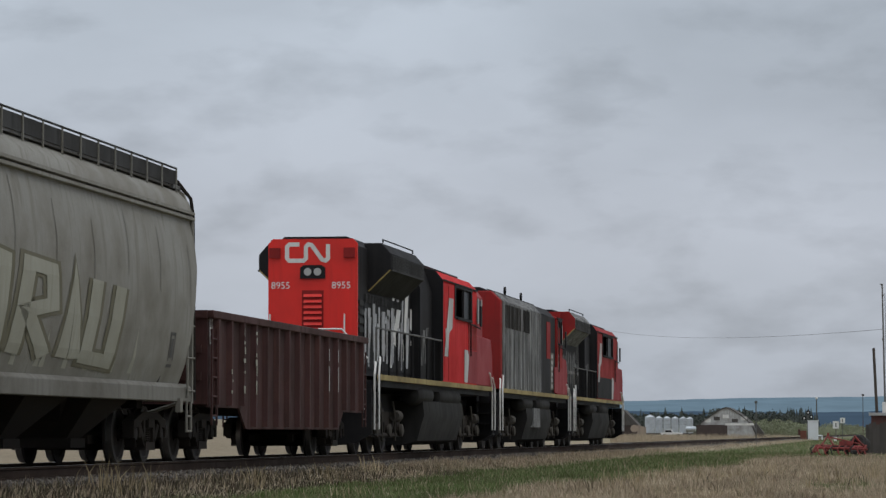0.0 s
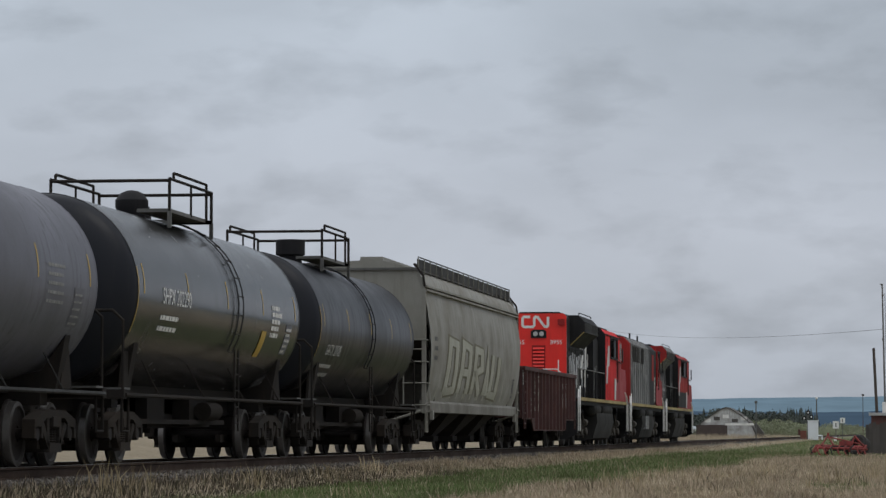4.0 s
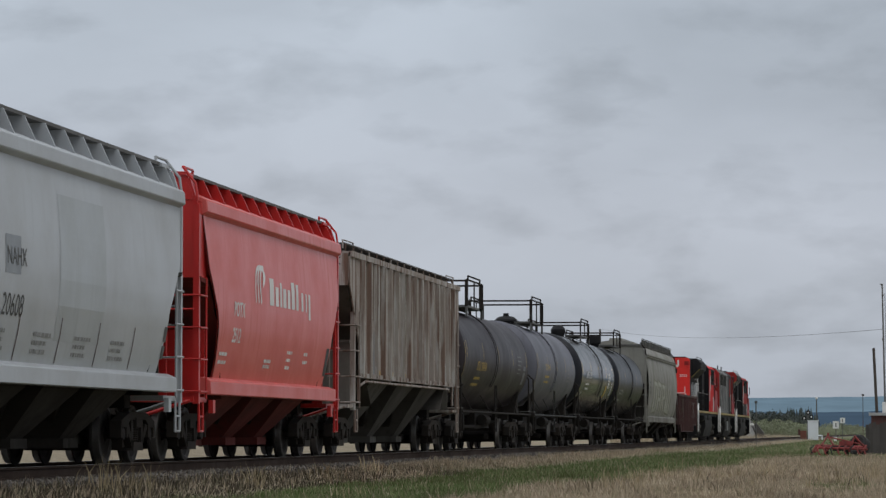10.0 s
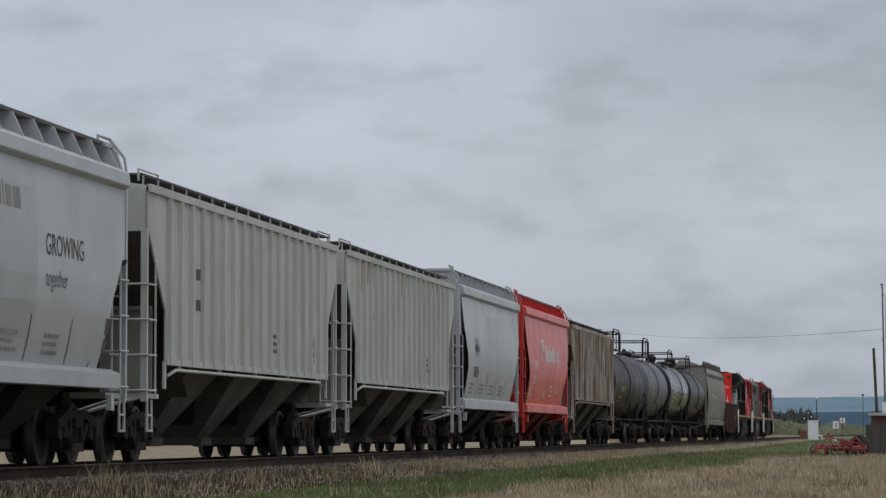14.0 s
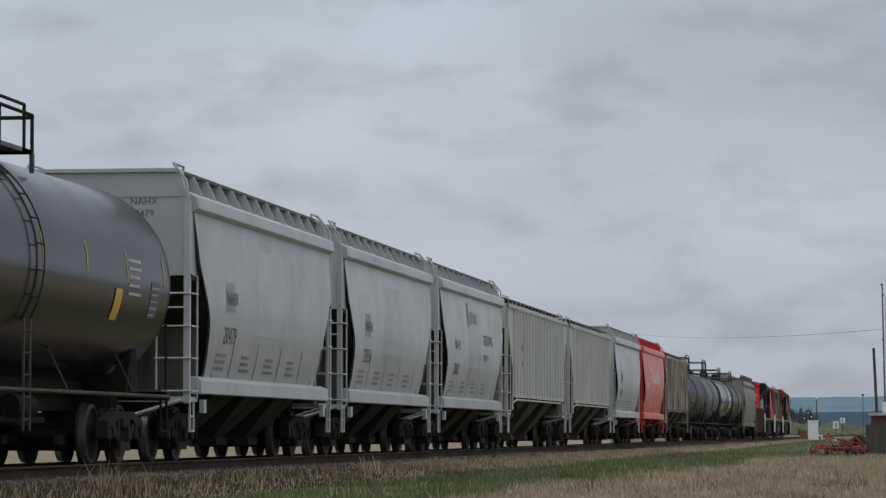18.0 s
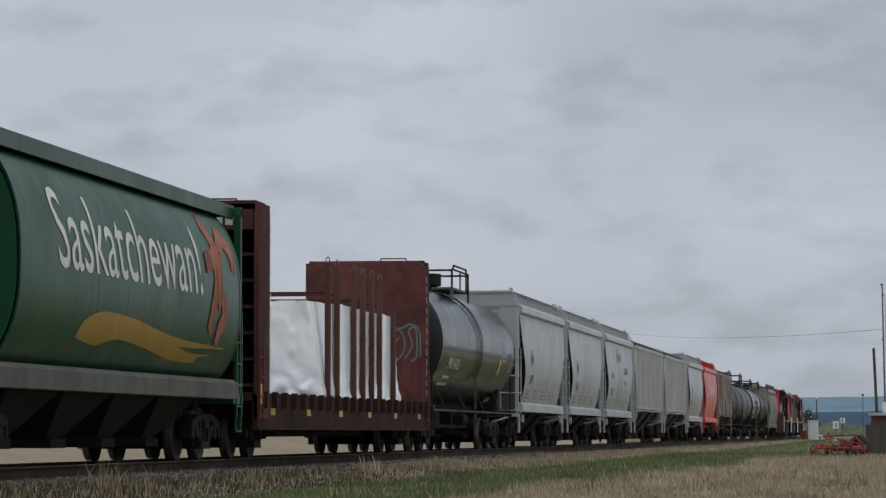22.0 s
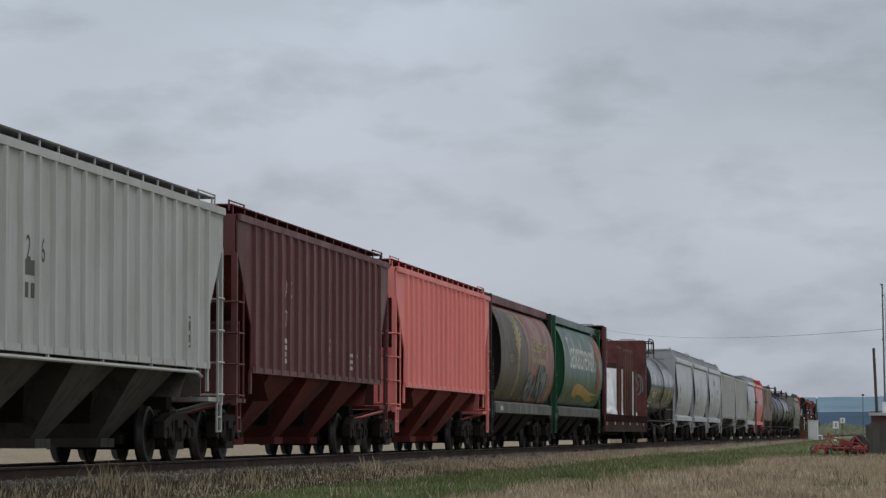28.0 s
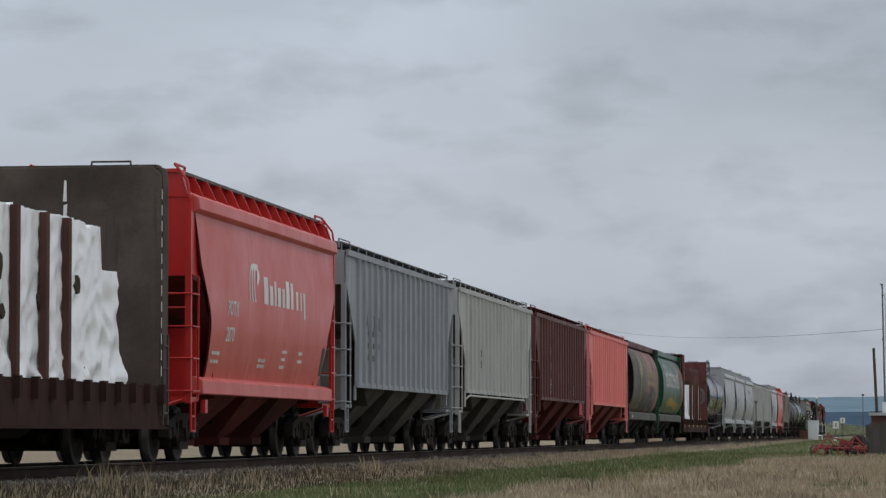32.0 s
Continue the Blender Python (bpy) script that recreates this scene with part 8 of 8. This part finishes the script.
def quonset(x, y, W, H, D):
    t = thing("quonset_hut", "weathered arched quonset hut with a white lower band", "farm building", "", place(x, y))
    R = W / 2
    arch = [(R * x, H * z) for x, z in ((1, 0), (0.97, 0.16), (0.88, 0.36), (0.74, 0.54), (0.54, 0.71), (0.32, 0.86), (0.12, 0.97), (0.0, 1.0), (-0.12, 0.96), (-0.34, 0.83), (-0.58, 0.66), (-0.8, 0.50), (-0.93, 0.34), (-0.99, 0.16), (-1, 0))]
    part("front_wall", Geo().prism(arch, "y", -0.1, 0.0), M_ROOFTIN, t, "patched pale sheet-metal gable")
    for i in range(len(arch) - 1):
        (xa, za), (xb, zb) = arch[i], arch[i + 1]
        part("roof_panel", Geo().add([(xa * 1.015, -0.3, za * 1.015), (xb * 1.015, -0.3, zb * 1.015), (xb * 1.015, D, zb * 1.015), (xa * 1.015, D, za * 1.015), (xa * 0.99, -0.3, za * 0.98), (xb * 0.99, -0.3, zb * 0.98), (xb * 0.99, D, zb * 0.98), (xa * 0.99, D, za * 0.98)],
                              [(0, 1, 2, 3), (7, 6, 5, 4), (0, 4, 5, 1), (1, 5, 6, 2), (2, 6, 7, 3), (3, 7, 4, 0)]), M_WOODGREY, t)
    part("lower_wall", Geo().box(-R * 0.98, R * 0.05, -0.25, -0.1, 0.0, H * 0.42), M_QUONSETDARK, t, "dark red-brown lower boards")
    part("door", Geo().box(R * 0.05, R * 0.90, -0.25, -0.1, 0.0, H * 0.40), M_ROOFTIN, t, "grey sliding door")
    part("door_header", Geo().box(-R * 0.02, R * 0.92, -0.32, -0.1, H * 0.40, H * 0.47), M_WHITE, t, "white band over the door")
    for k in range(5):
        part("wall_patch", Geo().box(-R * 0.7 + k * R * 0.3, -R * 0.7 + k * R * 0.3 + R * 0.2, -0.16, -0.1, H * (0.5 + 0.07 * (k % 3)), H * (0.62 + 0.07 * (k % 3))), M_WOODGREY if k % 2 else M_WHITE, t)
    part("shed_wing", Geo().prism([(R, 0.0), (R + 2.2, 0.0), (R + 0.4, 2.6), (R - 0.3, 3.0)], "y", 0.2, 3.0), M_WOODGREY, t)


def grain_bin(r, h):
    t = thing("grain_bin", "round galvanised steel grain bin with a cone roof", "grain bin", "row of grain bins")
    for k in range(5):
        part("ring", Geo().lathe([(h * k / 5, r), (h * (k + 0.5) / 5, r * 1.012), (h * (k + 1) / 5 - 0.02, r)], "z", 24, caps=False), M_BIN, t)
    part("cone_roof", Geo().lathe([(h, r * 1.04), (h + r * 0.42, 0.35), (h + r * 0.5, 0.3), (h + r * 0.52, 0.02)], "z", 24), M_BIN, t)
    part("base", Geo().lathe([(-0.3, r * 1.02), (0.35, r * 1.02)], "z", 24), M_WOODGREY, t)
    return t


def conifer_points(rng, vs, fs, x, y, z, h, w):
    """Uneven spire made of drooping tufts."""
    n = 16
    for i in range(n):
        t = i / n
        r = w * (1 - t) * rng.uniform(0.75, 1.2) + 0.1
        zz = z + h * (0.06 + 0.9 * t)
        for k in range(6):
            a = rng.random() * 6.283
            b = a + rng.uniform(0.5, 0.9)
            q = len(vs)
            vs += [(x, y, zz + h * 0.11), (x + r * math.cos(a), y + r * math.sin(a), zz - h * 0.02), (x + r * math.cos(b), y + r * math.sin(b), zz - h * 0.03)]
            fs.append((q, q + 1, q + 2))


def bush_points(rng, vs, fs, x, y, z, h, w, n=420):
    """Loose crown of leaf clumps on a few stems."""
    for k in range(4):
        q = len(vs)
        dx = rng.uniform(-0.3, 0.3) * w
        vs += [(x - 0.05 * h * 0.2, y, z), (x + 0.05 * h * 0.2, y, z), (x + dx, y, z + h * 0.7)]
        fs.append((q, q + 1, q + 2))
    for _ in range(n):
        a, u = rng.random() * 6.283, rng.random() ** 0.5
        zz = rng.random()
        rr = w * u * (0.55 + 0.45 * math.sin(math.pi * min(1, zz * 0.9 + 0.1))) * rng.uniform(0.7, 1.15)
        c = Vector((x + rr * math.cos(a), y + rr * math.sin(a), z + h * (0.12 + 0.86 * zz * (1 - 0.25 * u))))
        s = h * rng.uniform(0.03, 0.065)
        q = len(vs)
        d = [Vector((rng.uniform(-1, 1), rng.uniform(-1, 1), rng.uniform(-1, 1))) * s for _ in range(4)]
        vs += [tuple(c + e) for e in d]
        fs += [(q, q + 1, q + 2), (q, q + 2, q + 3), (q, q + 3, q + 1), (q + 1, q + 3, q + 2)]


def woods(name, label, mat, spots):
    rng = random.Random(len(name))
    vs, fs = [], []
    for kind, x, y, h, w in spots:
        z = -0.5
        (conifer_points if kind == "c" else bush_points)(rng, vs, fs, x, y, z, h, w)
    me = bpy.data.meshes.new(name)
    me.from_pydata(vs, [], fs)
    me.materials.append(mat)
    tagged(new(name, me), label, "trees", "", "stuff")


def build_beyond():
    rng = random.Random(77)
    quonset(bearing_x(1284, 690), 690, 12.6, 6.3, 16)
    b = grain_bin(1.62, 5.4)
    b.matrix_basis = place(bearing_x(1150, 1050), 1050, 0.6)
    b = grain_bin(1.18, 5.2)
    b.matrix_basis = place(bearing_x(1166, 1060), 1060, 0.6)
    for k, px in enumerate((1180, 1194, 1208, 1220)):
        copy_thing(b, place(bearing_x(px, 1075 + 12 * k), 1075 + 12 * k, 0.6))
    # old barn, round board and white van near the bins
    t = thing("barn", "dark old barn with a steep roof", "farm building", "", place(bearing_x(1104, 800), 800))
    part("wall", Geo().box(-3.2, 3.2, 0, 8, 0, 3.0), M_QUONSETDARK, t)
    part("roof", Geo().prism([(-3.6, 2.8), (3.6, 2.8), (0, 6.6)], "y", -0.4, 8.4), M_WOODGREY, t)
    t = thing("round_board", "round tan board on a short post", "sign", "", place(bearing_x(1122, 560), 560))
    part("post", Geo().box(-0.06, 0.06, -0.06, 0.06, 0, 1.2), M_WOODPOLE, t)
    part("board", Geo().lathe([(-0.05, 0.05), (-0.05, 0.65), (0.05, 0.65), (0.05, 0.05)], "y", 20, (0, 0, 1.7)), M_TAN, t)
    t = thing("board_stack", "tan weathered boards standing on end", "boards", "", place(bearing_x(1135, 620), 620))
    for k in range(4):
        part("board", Geo().box(-0.8 + 0.42 * k, -0.42 + 0.42 * k, -0.1, 0.1, 0, 2.4 - 0.1 * k), M_TAN, t)
    t = thing("pickup_truck", "white pickup truck parked by the bins", "vehicle", "", place(bearing_x(1188, 800), 800))
    soften(part("body", Geo().prism([(-2.6, 0.45), (2.6, 0.45), (2.6, 1.05), (1.2, 1.1), (-2.6, 1.05)], "y", -0.9, 0.9), M_WHITE, t), 0.08, 2)
    soften(part("cab", Geo().prism([(-1.9, 1.05), (0.5, 1.05), (0.0, 1.75), (-1.5, 1.75)], "y", -0.8, 0.8), M_WHITE, t), 0.06, 2)
    part("side_window", Geo().prism([(-1.6, 1.12), (0.2, 1.12), (-0.15, 1.62), (-1.4, 1.62)], "y", -0.83, -0.80), M_GLASS, t)
    for x in (-1.7, 1.7):
        for y in (-0.85, 0.85):
            part("wheel", Geo().lathe([(-0.12, 0.1), (-0.12, 0.38), (0.12, 0.38), (0.12, 0.1)], "y", 16, (x, y, 0.38)), M_RUBBER, t)
    t = thing("fuel_tank", "small pale farm fuel tank on legs", "tank", "", place(bearing_x(1222, 820), 820))
    part("tank", Geo().lathe([(-1.3, 0.1), (-1.2, 0.7), (1.2, 0.7), (1.3, 0.1)], "x", 16, (0, 0, 1.9)), M_BIN, t)
    for x in (-0.9, 0.9):
        part("leg", Geo().box(x - 0.08, x + 0.08, -0.5, 0.5, 0, 1.3), M_WOODGREY, t)
    # marker post beside the track
    y = 236.0
    t = thing("marker_post", "slim grey railway marker post with a crosspiece", "post", "", place(bearing_x(1337.5, y), y))
    part("post", Geo().tube((0, 0, -0.1), (0, 0, 3.1), 0.04, 8), M_GRATE, t)
    part("crosspiece", Geo().box(-0.10, 0.10, -0.02, 0.02, 2.92, 3.1), M_GRATE, t)
    # white relay cabinet with mast, crossing lights and pipe
    y = 372.0
    x = bearing_x(1438, y)
    t = thing("relay_cabinet", "white steel railway relay cabinet", "cabinet", "", place(x, y))
    soften(part("body", Geo().box(-0.58, 0.58, 0, 1.0, 0.05, 2.2), M_CABINET, t), 0.03)
    part("door", Geo().box(-0.5, 0.5, -0.02, 0.01, 0.15, 2.05), M_CABINET, t)
    part("roof_cap", Geo().box(-0.63, 0.63, -0.06, 1.06, 2.2, 2.28), M_CABINET, t)
    part("vent_pipe", Geo().pipe([(0.58, 0.2, 0.55), (1.0, 0.2, 0.55), (1.0, 0.2, -0.1)], 0.09, 8), M_CABINET, t)
    x2 = bearing_x(1444.5, y + 3)
    t = thing("signal_mast", "slim steel mast with a small pale lamp on top", "mast", "", place(x2, y + 3))
    part("mast", Geo().tube((0, 0, 0), (0, 0, 4.7), 0.07, 8), M_GRATE, t)
    part("lamp", Geo().lathe([(-0.12, 0.02), (-0.1, 0.12), (0.1, 0.14), (0.16, 0.02)], "z", 12, (0, 0, 4.8)), M_WHITE, t)
    x3 = bearing_x(1429, y + 6)
    t = thing("crossing_signal", "railway crossing signal with round black light backings", "signal", "", place(x3, y + 6))
    part("mast", Geo().tube((0, 0, 0), (0, 0, 3.2), 0.07, 8), M_GRATE, t)
    part("arm", Geo().tube((-0.45, 0, 2.55), (0.45, 0, 2.55), 0.04, 6), M_GRATE, t)
    for dx, dz in ((-0.4, 2.45), (0.4, 2.6), (0.05, 3.1)):
        lamp = part("light_backing", Geo().lathe([(-0.04, 0.02), (-0.04, 0.24), (0.02, 0.24), (0.02, 0.02)], "y", 14, (dx, -0.08, dz)), M_BLACK, t)
        part("lens", Geo().lathe([(-0.05, 0.02), (-0.05, 0.10), (-0.03, 0.10)], "y", 12, (dx, -0.08, dz)), M_WHITE, lamp)
    x4 = bearing_x(1421, y + 4)
    t = thing("gate_mechanism", "rust-orange crossing gate mechanism box", "signal", "", place(x4, y + 4))
    part("body", Geo().box(-0.35, 0.35, -0.25, 0.25, 0, 1.0), M_SASKBROWN, t)
    part("counterweight", Geo().box(-0.6, -0.35, -0.15, 0.15, 0.5, 1.15), M_BRICKRED, t)
    # two white boards
    for px, y, w, h, z in ((1478.5, 330.0, 0.62, 0.74, 1.35), (1490.5, 380.0, 0.55, 0.62, 2.0)):
        t = thing("sign_board", "white rectangular board on a slim post", "sign", "", place(bearing_x(px, y), y))
        part("post", Geo().tube((0, 0.05, 0), (0, 0.05, z), 0.04, 6), M_GRATE, t)
        part("board", Geo().box(-w / 2, w / 2, -0.02, 0.02, z - 0.1, z - 0.1 + h), M_WHITE, t)
        part("sign_mark", Geo().box(-0.05, 0.05, -0.026, -0.02, z + 0.05, z + h * 0.6), M_GREYDARK, t)
    t = thing("marker_plate", "small white plate on a short stake", "marker", "", place(bearing_x(1477.5, 300), 300))
    part("plate", Geo().box(-0.14, 0.14, -0.02, 0.02, 0.15, 0.5), M_WHITE, t)
    part("stake", Geo().box(-0.03, 0.03, 0.02, 0.05, 0, 0.4), M_WOODPOLE, t)
    # red farm implement
    y = 131.0
    t = thing("field_cultivator", "faded red farm implement with tines lying in dry grass", "farm implement", "", place(bearing_x(1486, y), y))
    bar = lambda name, p, q, r=0.04: part(name, Geo().tube(p, q, r, 6), M_IMPLRED, t)
    for yy, zz in ((0.0, 0.34), (0.45, 0.40), (0.9, 0.42)):
        bar("frame_beam", (-0.95, yy, zz), (1.0, yy, zz - 0.06), 0.05)
    for k in range(5):
        bar("gang_arm", (-1.0 + 0.45 * k, -0.05, 0.16 + 0.05 * (k % 2)), (-0.7 + 0.42 * k, 0.5, 0.5 - 0.04 * k), 0.045)
    part("spring_box", Geo().box(-0.3, 0.15, 0.0, 0.3, 0.2, 0.42), M_GREYDARK, t)
    for x in (-0.9, -0.3, 0.35, 0.95):
        bar("cross_beam", (x, 0.0, 0.42), (x, 0.9, 0.42))
    bar("mast_leg", (-0.75, 0.0, 0.42), (-0.50, 0.35, 0.80), 0.035)
    bar("mast_leg", (-0.25, 0.0, 0.42), (-0.50, 0.35, 0.80), 0.035)
    bar("mast_top", (-0.50, 0.35, 0.72), (-0.48, 0.35, 0.92), 0.045)
    bar("brace", (-0.48, 0.35, 0.76), (0.9, 0.6, 0.45), 0.03)
    bar("lift_arm", (0.45, 0.2, 0.45), (0.55, 0.2, 0.76), 0.04)
    bar("lift_arm", (0.55, 0.2, 0.80), (1.05, 0.3, 0.25), 0.05)
    bar("draw_bar", (-0.95, 0.4, 0.42), (-1.15, 0.2, 0.08), 0.05)
    for k in range(9):
        x = -1.05 + 0.26 * k
        part("tine", Geo().pipe([(x, 0.05 * (k % 2), 0.42), (x - 0.12, -0.12, 0.30), (x - 0.05, -0.18, 0.10), (x + 0.08, -0.1, 0.0)], 0.028, 5), M_IMPLRED if k % 3 else M_GREYDARK, t)
    for x in (-0.55, 0.25):
        part("wheel", Geo().lathe([(-0.07, 0.08), (-0.08, 0.22), (0.08, 0.22), (0.07, 0.08)], "x", 16, (x, 0.45, 0.2)), M_RUBBER, t)
    part("hydraulic_box", Geo().box(-0.05, 0.45, 0.25, 0.6, 0.42, 0.6), M_IMPLRED, t)
    t = thing("old_tyre", "black tractor tyre leaning behind the implement", "tyre", "", place(bearing_x(1519, 133.5), 133.5, 0.40) @ pose(0, 0, 0, 0, 25, 55))
    part("tread", Geo().lathe([(-0.17, 0.22), (-0.2, 0.34), (-0.15, 0.44), (0.15, 0.44), (0.2, 0.34), (0.17, 0.22)], "x", 24, caps=False), M_RUBBER, t)
    # low plank bin with a dull red box behind it, leaning pole, tall pole with wire
    y = 136.0
    x0 = bearing_x(1531, y)
    t = thing("plank_bin", "weathered grey plank bin", "bin", "", place(x0, y))
    for k in range(9):
        part("plank", Geo().box(0.145 * k, 0.145 * k + 0.135, -0.02 + 0.01 * (k % 2), 0.02, 0, 1.30 + 0.05 * ((k * 7) % 3)), M_WOODGREY, t)
    part("back", Geo().box(0.0, 1.35, 0.04, 1.5, 0, 1.2), M_WOODGREY, t)
    x1 = bearing_x(1543, y + 3)
    t = thing("red_shed", "dull red low shed with a pale roof edge", "shed", "", place(x1, y + 3))
    part("wall", Geo().box(-0.05, 2.6, 0, 2.0, 0, 1.68), M_BRICKRED, t)
    part("roof", Geo().box(-0.14, 2.7, -0.1, 2.1, 1.68, 1.80), M_ROOFTIN, t, "pale worn roof edge")
    for k in range(7):
        part("board_joint", Geo().box(0.3 * k + 0.1, 0.3 * k + 0.115, -0.012, 0.0, 0.05, 1.66), M_WOODGREY, t)
    part("vent_box", Geo().box(0.42, 0.7, 0.2, 0.5, 1.80, 2.25), M_WHITE, t)
    y = 142.0
    t = thing("leaning_pole", "short leaning wooden pole", "pole", "", place(bearing_x(1552, y), y))
    part("pole", Geo().tube((0.06, 0, -0.1), (-0.14, 0, 4.58), 0.07, 8, 0.058), M_WOODPOLE, t)
    y = 150.0
    xp = bearing_x(1566, y)
    t = thing("utility_pole", "tall slim utility pole with small fittings", "utility pole", "", place(xp, y))
    part("pole", Geo().tube((0.03, 0, -0.1), (-0.10, 0, 7.72), 0.05, 8, 0.032), M_THINPOLE, t)
    part("top_bracket", Geo().box(-0.2, -0.06, -0.03, 0.03, 7.66, 7.72), M_THINPOLE, t)
    for z in (7.2, 5.2):
        part("insulator", Geo().lathe([(-0.06, 0.03), (0, 0.05), (0.06, 0.03)], "z", 8, (-0.08, 0, z)), M_THINPOLE, t)
    part("down_cable", Geo().pipe([(0.02, -0.05, 7.3), (0.06, -0.05, 4.0), (0.09, -0.05, 0.2)], 0.012, 5), M_GREYDARK, t)
    # overhead wire to a pole beyond the railway
    y2 = 330.0
    xq = bearing_x(1062, y2)
    zq = 0.47 + (766.7 - 584) * y2 / 5745
    t = thing("utility_pole", "plain utility pole standing beyond the train", "utility pole", "", place(xq, y2))
    part("pole", Geo().tube((0, 0, -0.1), (0, 0, zq + 0.46), 0.14, 8, 0.1), M_WOODPOLE, t)
    za = 0.47 + (766.7 - 586.5) * y / 5745
    p0, p1 = Vector((xp - 0.08, y, za)), Vector((xq, y2, zq))
    pts = []
    for i in range(41):
        u = i / 40
        p = p0.lerp(p1, u)
        p.z -= 4 * 0.62 * u * (1 - u)
        pts.append(p)
    t = thing("overhead_wire", "thin sagging overhead wire", "cable")
    part("wire", Geo().pipe(pts, 0.011, 4), M_GRATE, t)
    # far thin pole with red and white bands
    y = 900.0
    t = thing("radio_mast", "thin far mast with faded bands", "mast", "", place(bearing_x(1526.5, y), y))
    for k in range(5):
        part("mast_section", Geo().tube((0, 0, 2.2 * k), (0, 0, 2.2 * k + 2.2), 0.09, 6), M_BRICKRED if k < 2 else M_WOODPOLE, t)
    part("head", Geo().box(-0.35, 0.35, -0.1, 0.1, 10.9, 11.4), M_WOODPOLE, t)
    # far woods and nearer bushes
    spots = []
    for k in range(300):
        px = rng.uniform(1060, 1395)
        d = rng.uniform(1500, 2000)
        h = rng.uniform(8, 12.5) * (1.0 if px < 1250 or px > 1330 else 1.1)
        if rng.random() < 0.1:
            spots.append(("c", bearing_x(px, d), d, h * 1.1, h * 0.3))
        else:
            spots.append(("b", bearing_x(px, d), d, h * 1.0, h * 0.5))
    for k in range(70):
        px = rng.uniform(1388, 1446)
        d = rng.uniform(1600, 1800)
        spots.append(("c", bearing_x(px, d), d, rng.uniform(9, 15), 2.8))
    woods("far_woods", "dark mixed woods beyond the fields", M_WOODS, spots)
    spots = []
    for k in range(150):
        px = rng.uniform(1325, 1470)
        d = rng.uniform(950, 1300)
        h = rng.uniform(2.0, 6.2) * (1.0 - 0.45 * smoothstep(1370, 1470, px))
        spots.append(("b", bearing_x(px, d), d, h, h * 0.55))
    for k in range(90):
        px = rng.uniform(1455, 1600)
        d = rng.uniform(1000, 1500)
        h = rng.uniform(2, 5)
        spots.append(("b", bearing_x(px, d), d, h, h * 0.9))
    for k in range(40):
        px = rng.uniform(1095, 1240)
        d = rng.uniform(1150, 1300)
        h = rng.uniform(2, 3.5)
        spots.append(("b", bearing_x(px, d), d, h, h * 0.9))
    woods("spring_bushes", "pale green spring bushes and scrub", M_BUSH, spots)


build_beyond()


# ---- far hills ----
# distance haze is put into a bluish colour, and the ridges glow with it
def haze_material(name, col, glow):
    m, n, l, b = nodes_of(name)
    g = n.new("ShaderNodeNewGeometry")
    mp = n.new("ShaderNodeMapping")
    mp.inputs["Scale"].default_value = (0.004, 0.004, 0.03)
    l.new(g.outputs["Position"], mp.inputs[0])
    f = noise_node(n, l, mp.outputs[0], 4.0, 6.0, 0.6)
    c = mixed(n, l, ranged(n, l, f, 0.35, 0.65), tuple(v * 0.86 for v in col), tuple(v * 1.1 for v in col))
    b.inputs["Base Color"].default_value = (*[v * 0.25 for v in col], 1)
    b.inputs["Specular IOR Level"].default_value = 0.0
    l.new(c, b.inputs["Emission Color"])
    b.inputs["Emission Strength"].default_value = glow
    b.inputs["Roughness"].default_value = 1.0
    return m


def ridge(name, label, y, base, heights, mat):
    """A long low ridge across the view; heights by a smooth function of x."""
    xs = [-2600 + 20 * i for i in range(261)]
    vs, fs = [], []
    for x in xs:
        h = heights(x)
        vs += [(x, y, base), (x, y + 120, base + h * 0.8), (x, y + 260, base + h)]
    for i in range(len(xs) - 1):
        for k in range(2):
            a = i * 3 + k
            fs.append((a, a + 3, a + 4, a + 1))
    me = bpy.data.meshes.new(name)
    me.from_pydata(vs, [], fs)
    me.polygons.foreach_set("use_smooth", [True] * len(me.polygons))
    me.materials.append(mat)
    tagged(new(name, me), label, "hills", "", "structure")


M_HAZEFAR = haze_material("far_hills_painted_haze", (0.13, 0.195, 0.25), 0.82)
M_HAZENEAR = haze_material("nearer_woods_painted_haze", (0.058, 0.092, 0.135), 0.7)
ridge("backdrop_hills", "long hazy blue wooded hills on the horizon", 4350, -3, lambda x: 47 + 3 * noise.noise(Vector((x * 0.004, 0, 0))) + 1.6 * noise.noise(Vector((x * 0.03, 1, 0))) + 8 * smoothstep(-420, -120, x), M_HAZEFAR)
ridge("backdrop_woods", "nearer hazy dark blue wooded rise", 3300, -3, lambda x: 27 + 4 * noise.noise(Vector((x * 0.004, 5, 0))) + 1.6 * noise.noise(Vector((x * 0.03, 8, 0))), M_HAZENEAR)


# ---- the train's run ----
def motions():
    times = [2.0 * k for k in range(17)]
    for car, off, z in CARS:
        walk(car, [(t, pose(TRACK_X, off + travelled(t), z)) for t in times])
    beats = [k / 30 for k in range(961)]
    for (y, r), sets in WHEELS.items():
        first = sets[0]
        walk(first, [(t, pose(0, y, r, -math.degrees(travelled(t) / r) % 360, 0, 0)) for t in beats])
        turn = first.animation_data
        for w in sets[1:]:
            w.rotation_mode = "QUATERNION"
            w.animation_data_create()
            w.animation_data.action = turn.action
            w.animation_data.action_slot = turn.action_slot


motions()
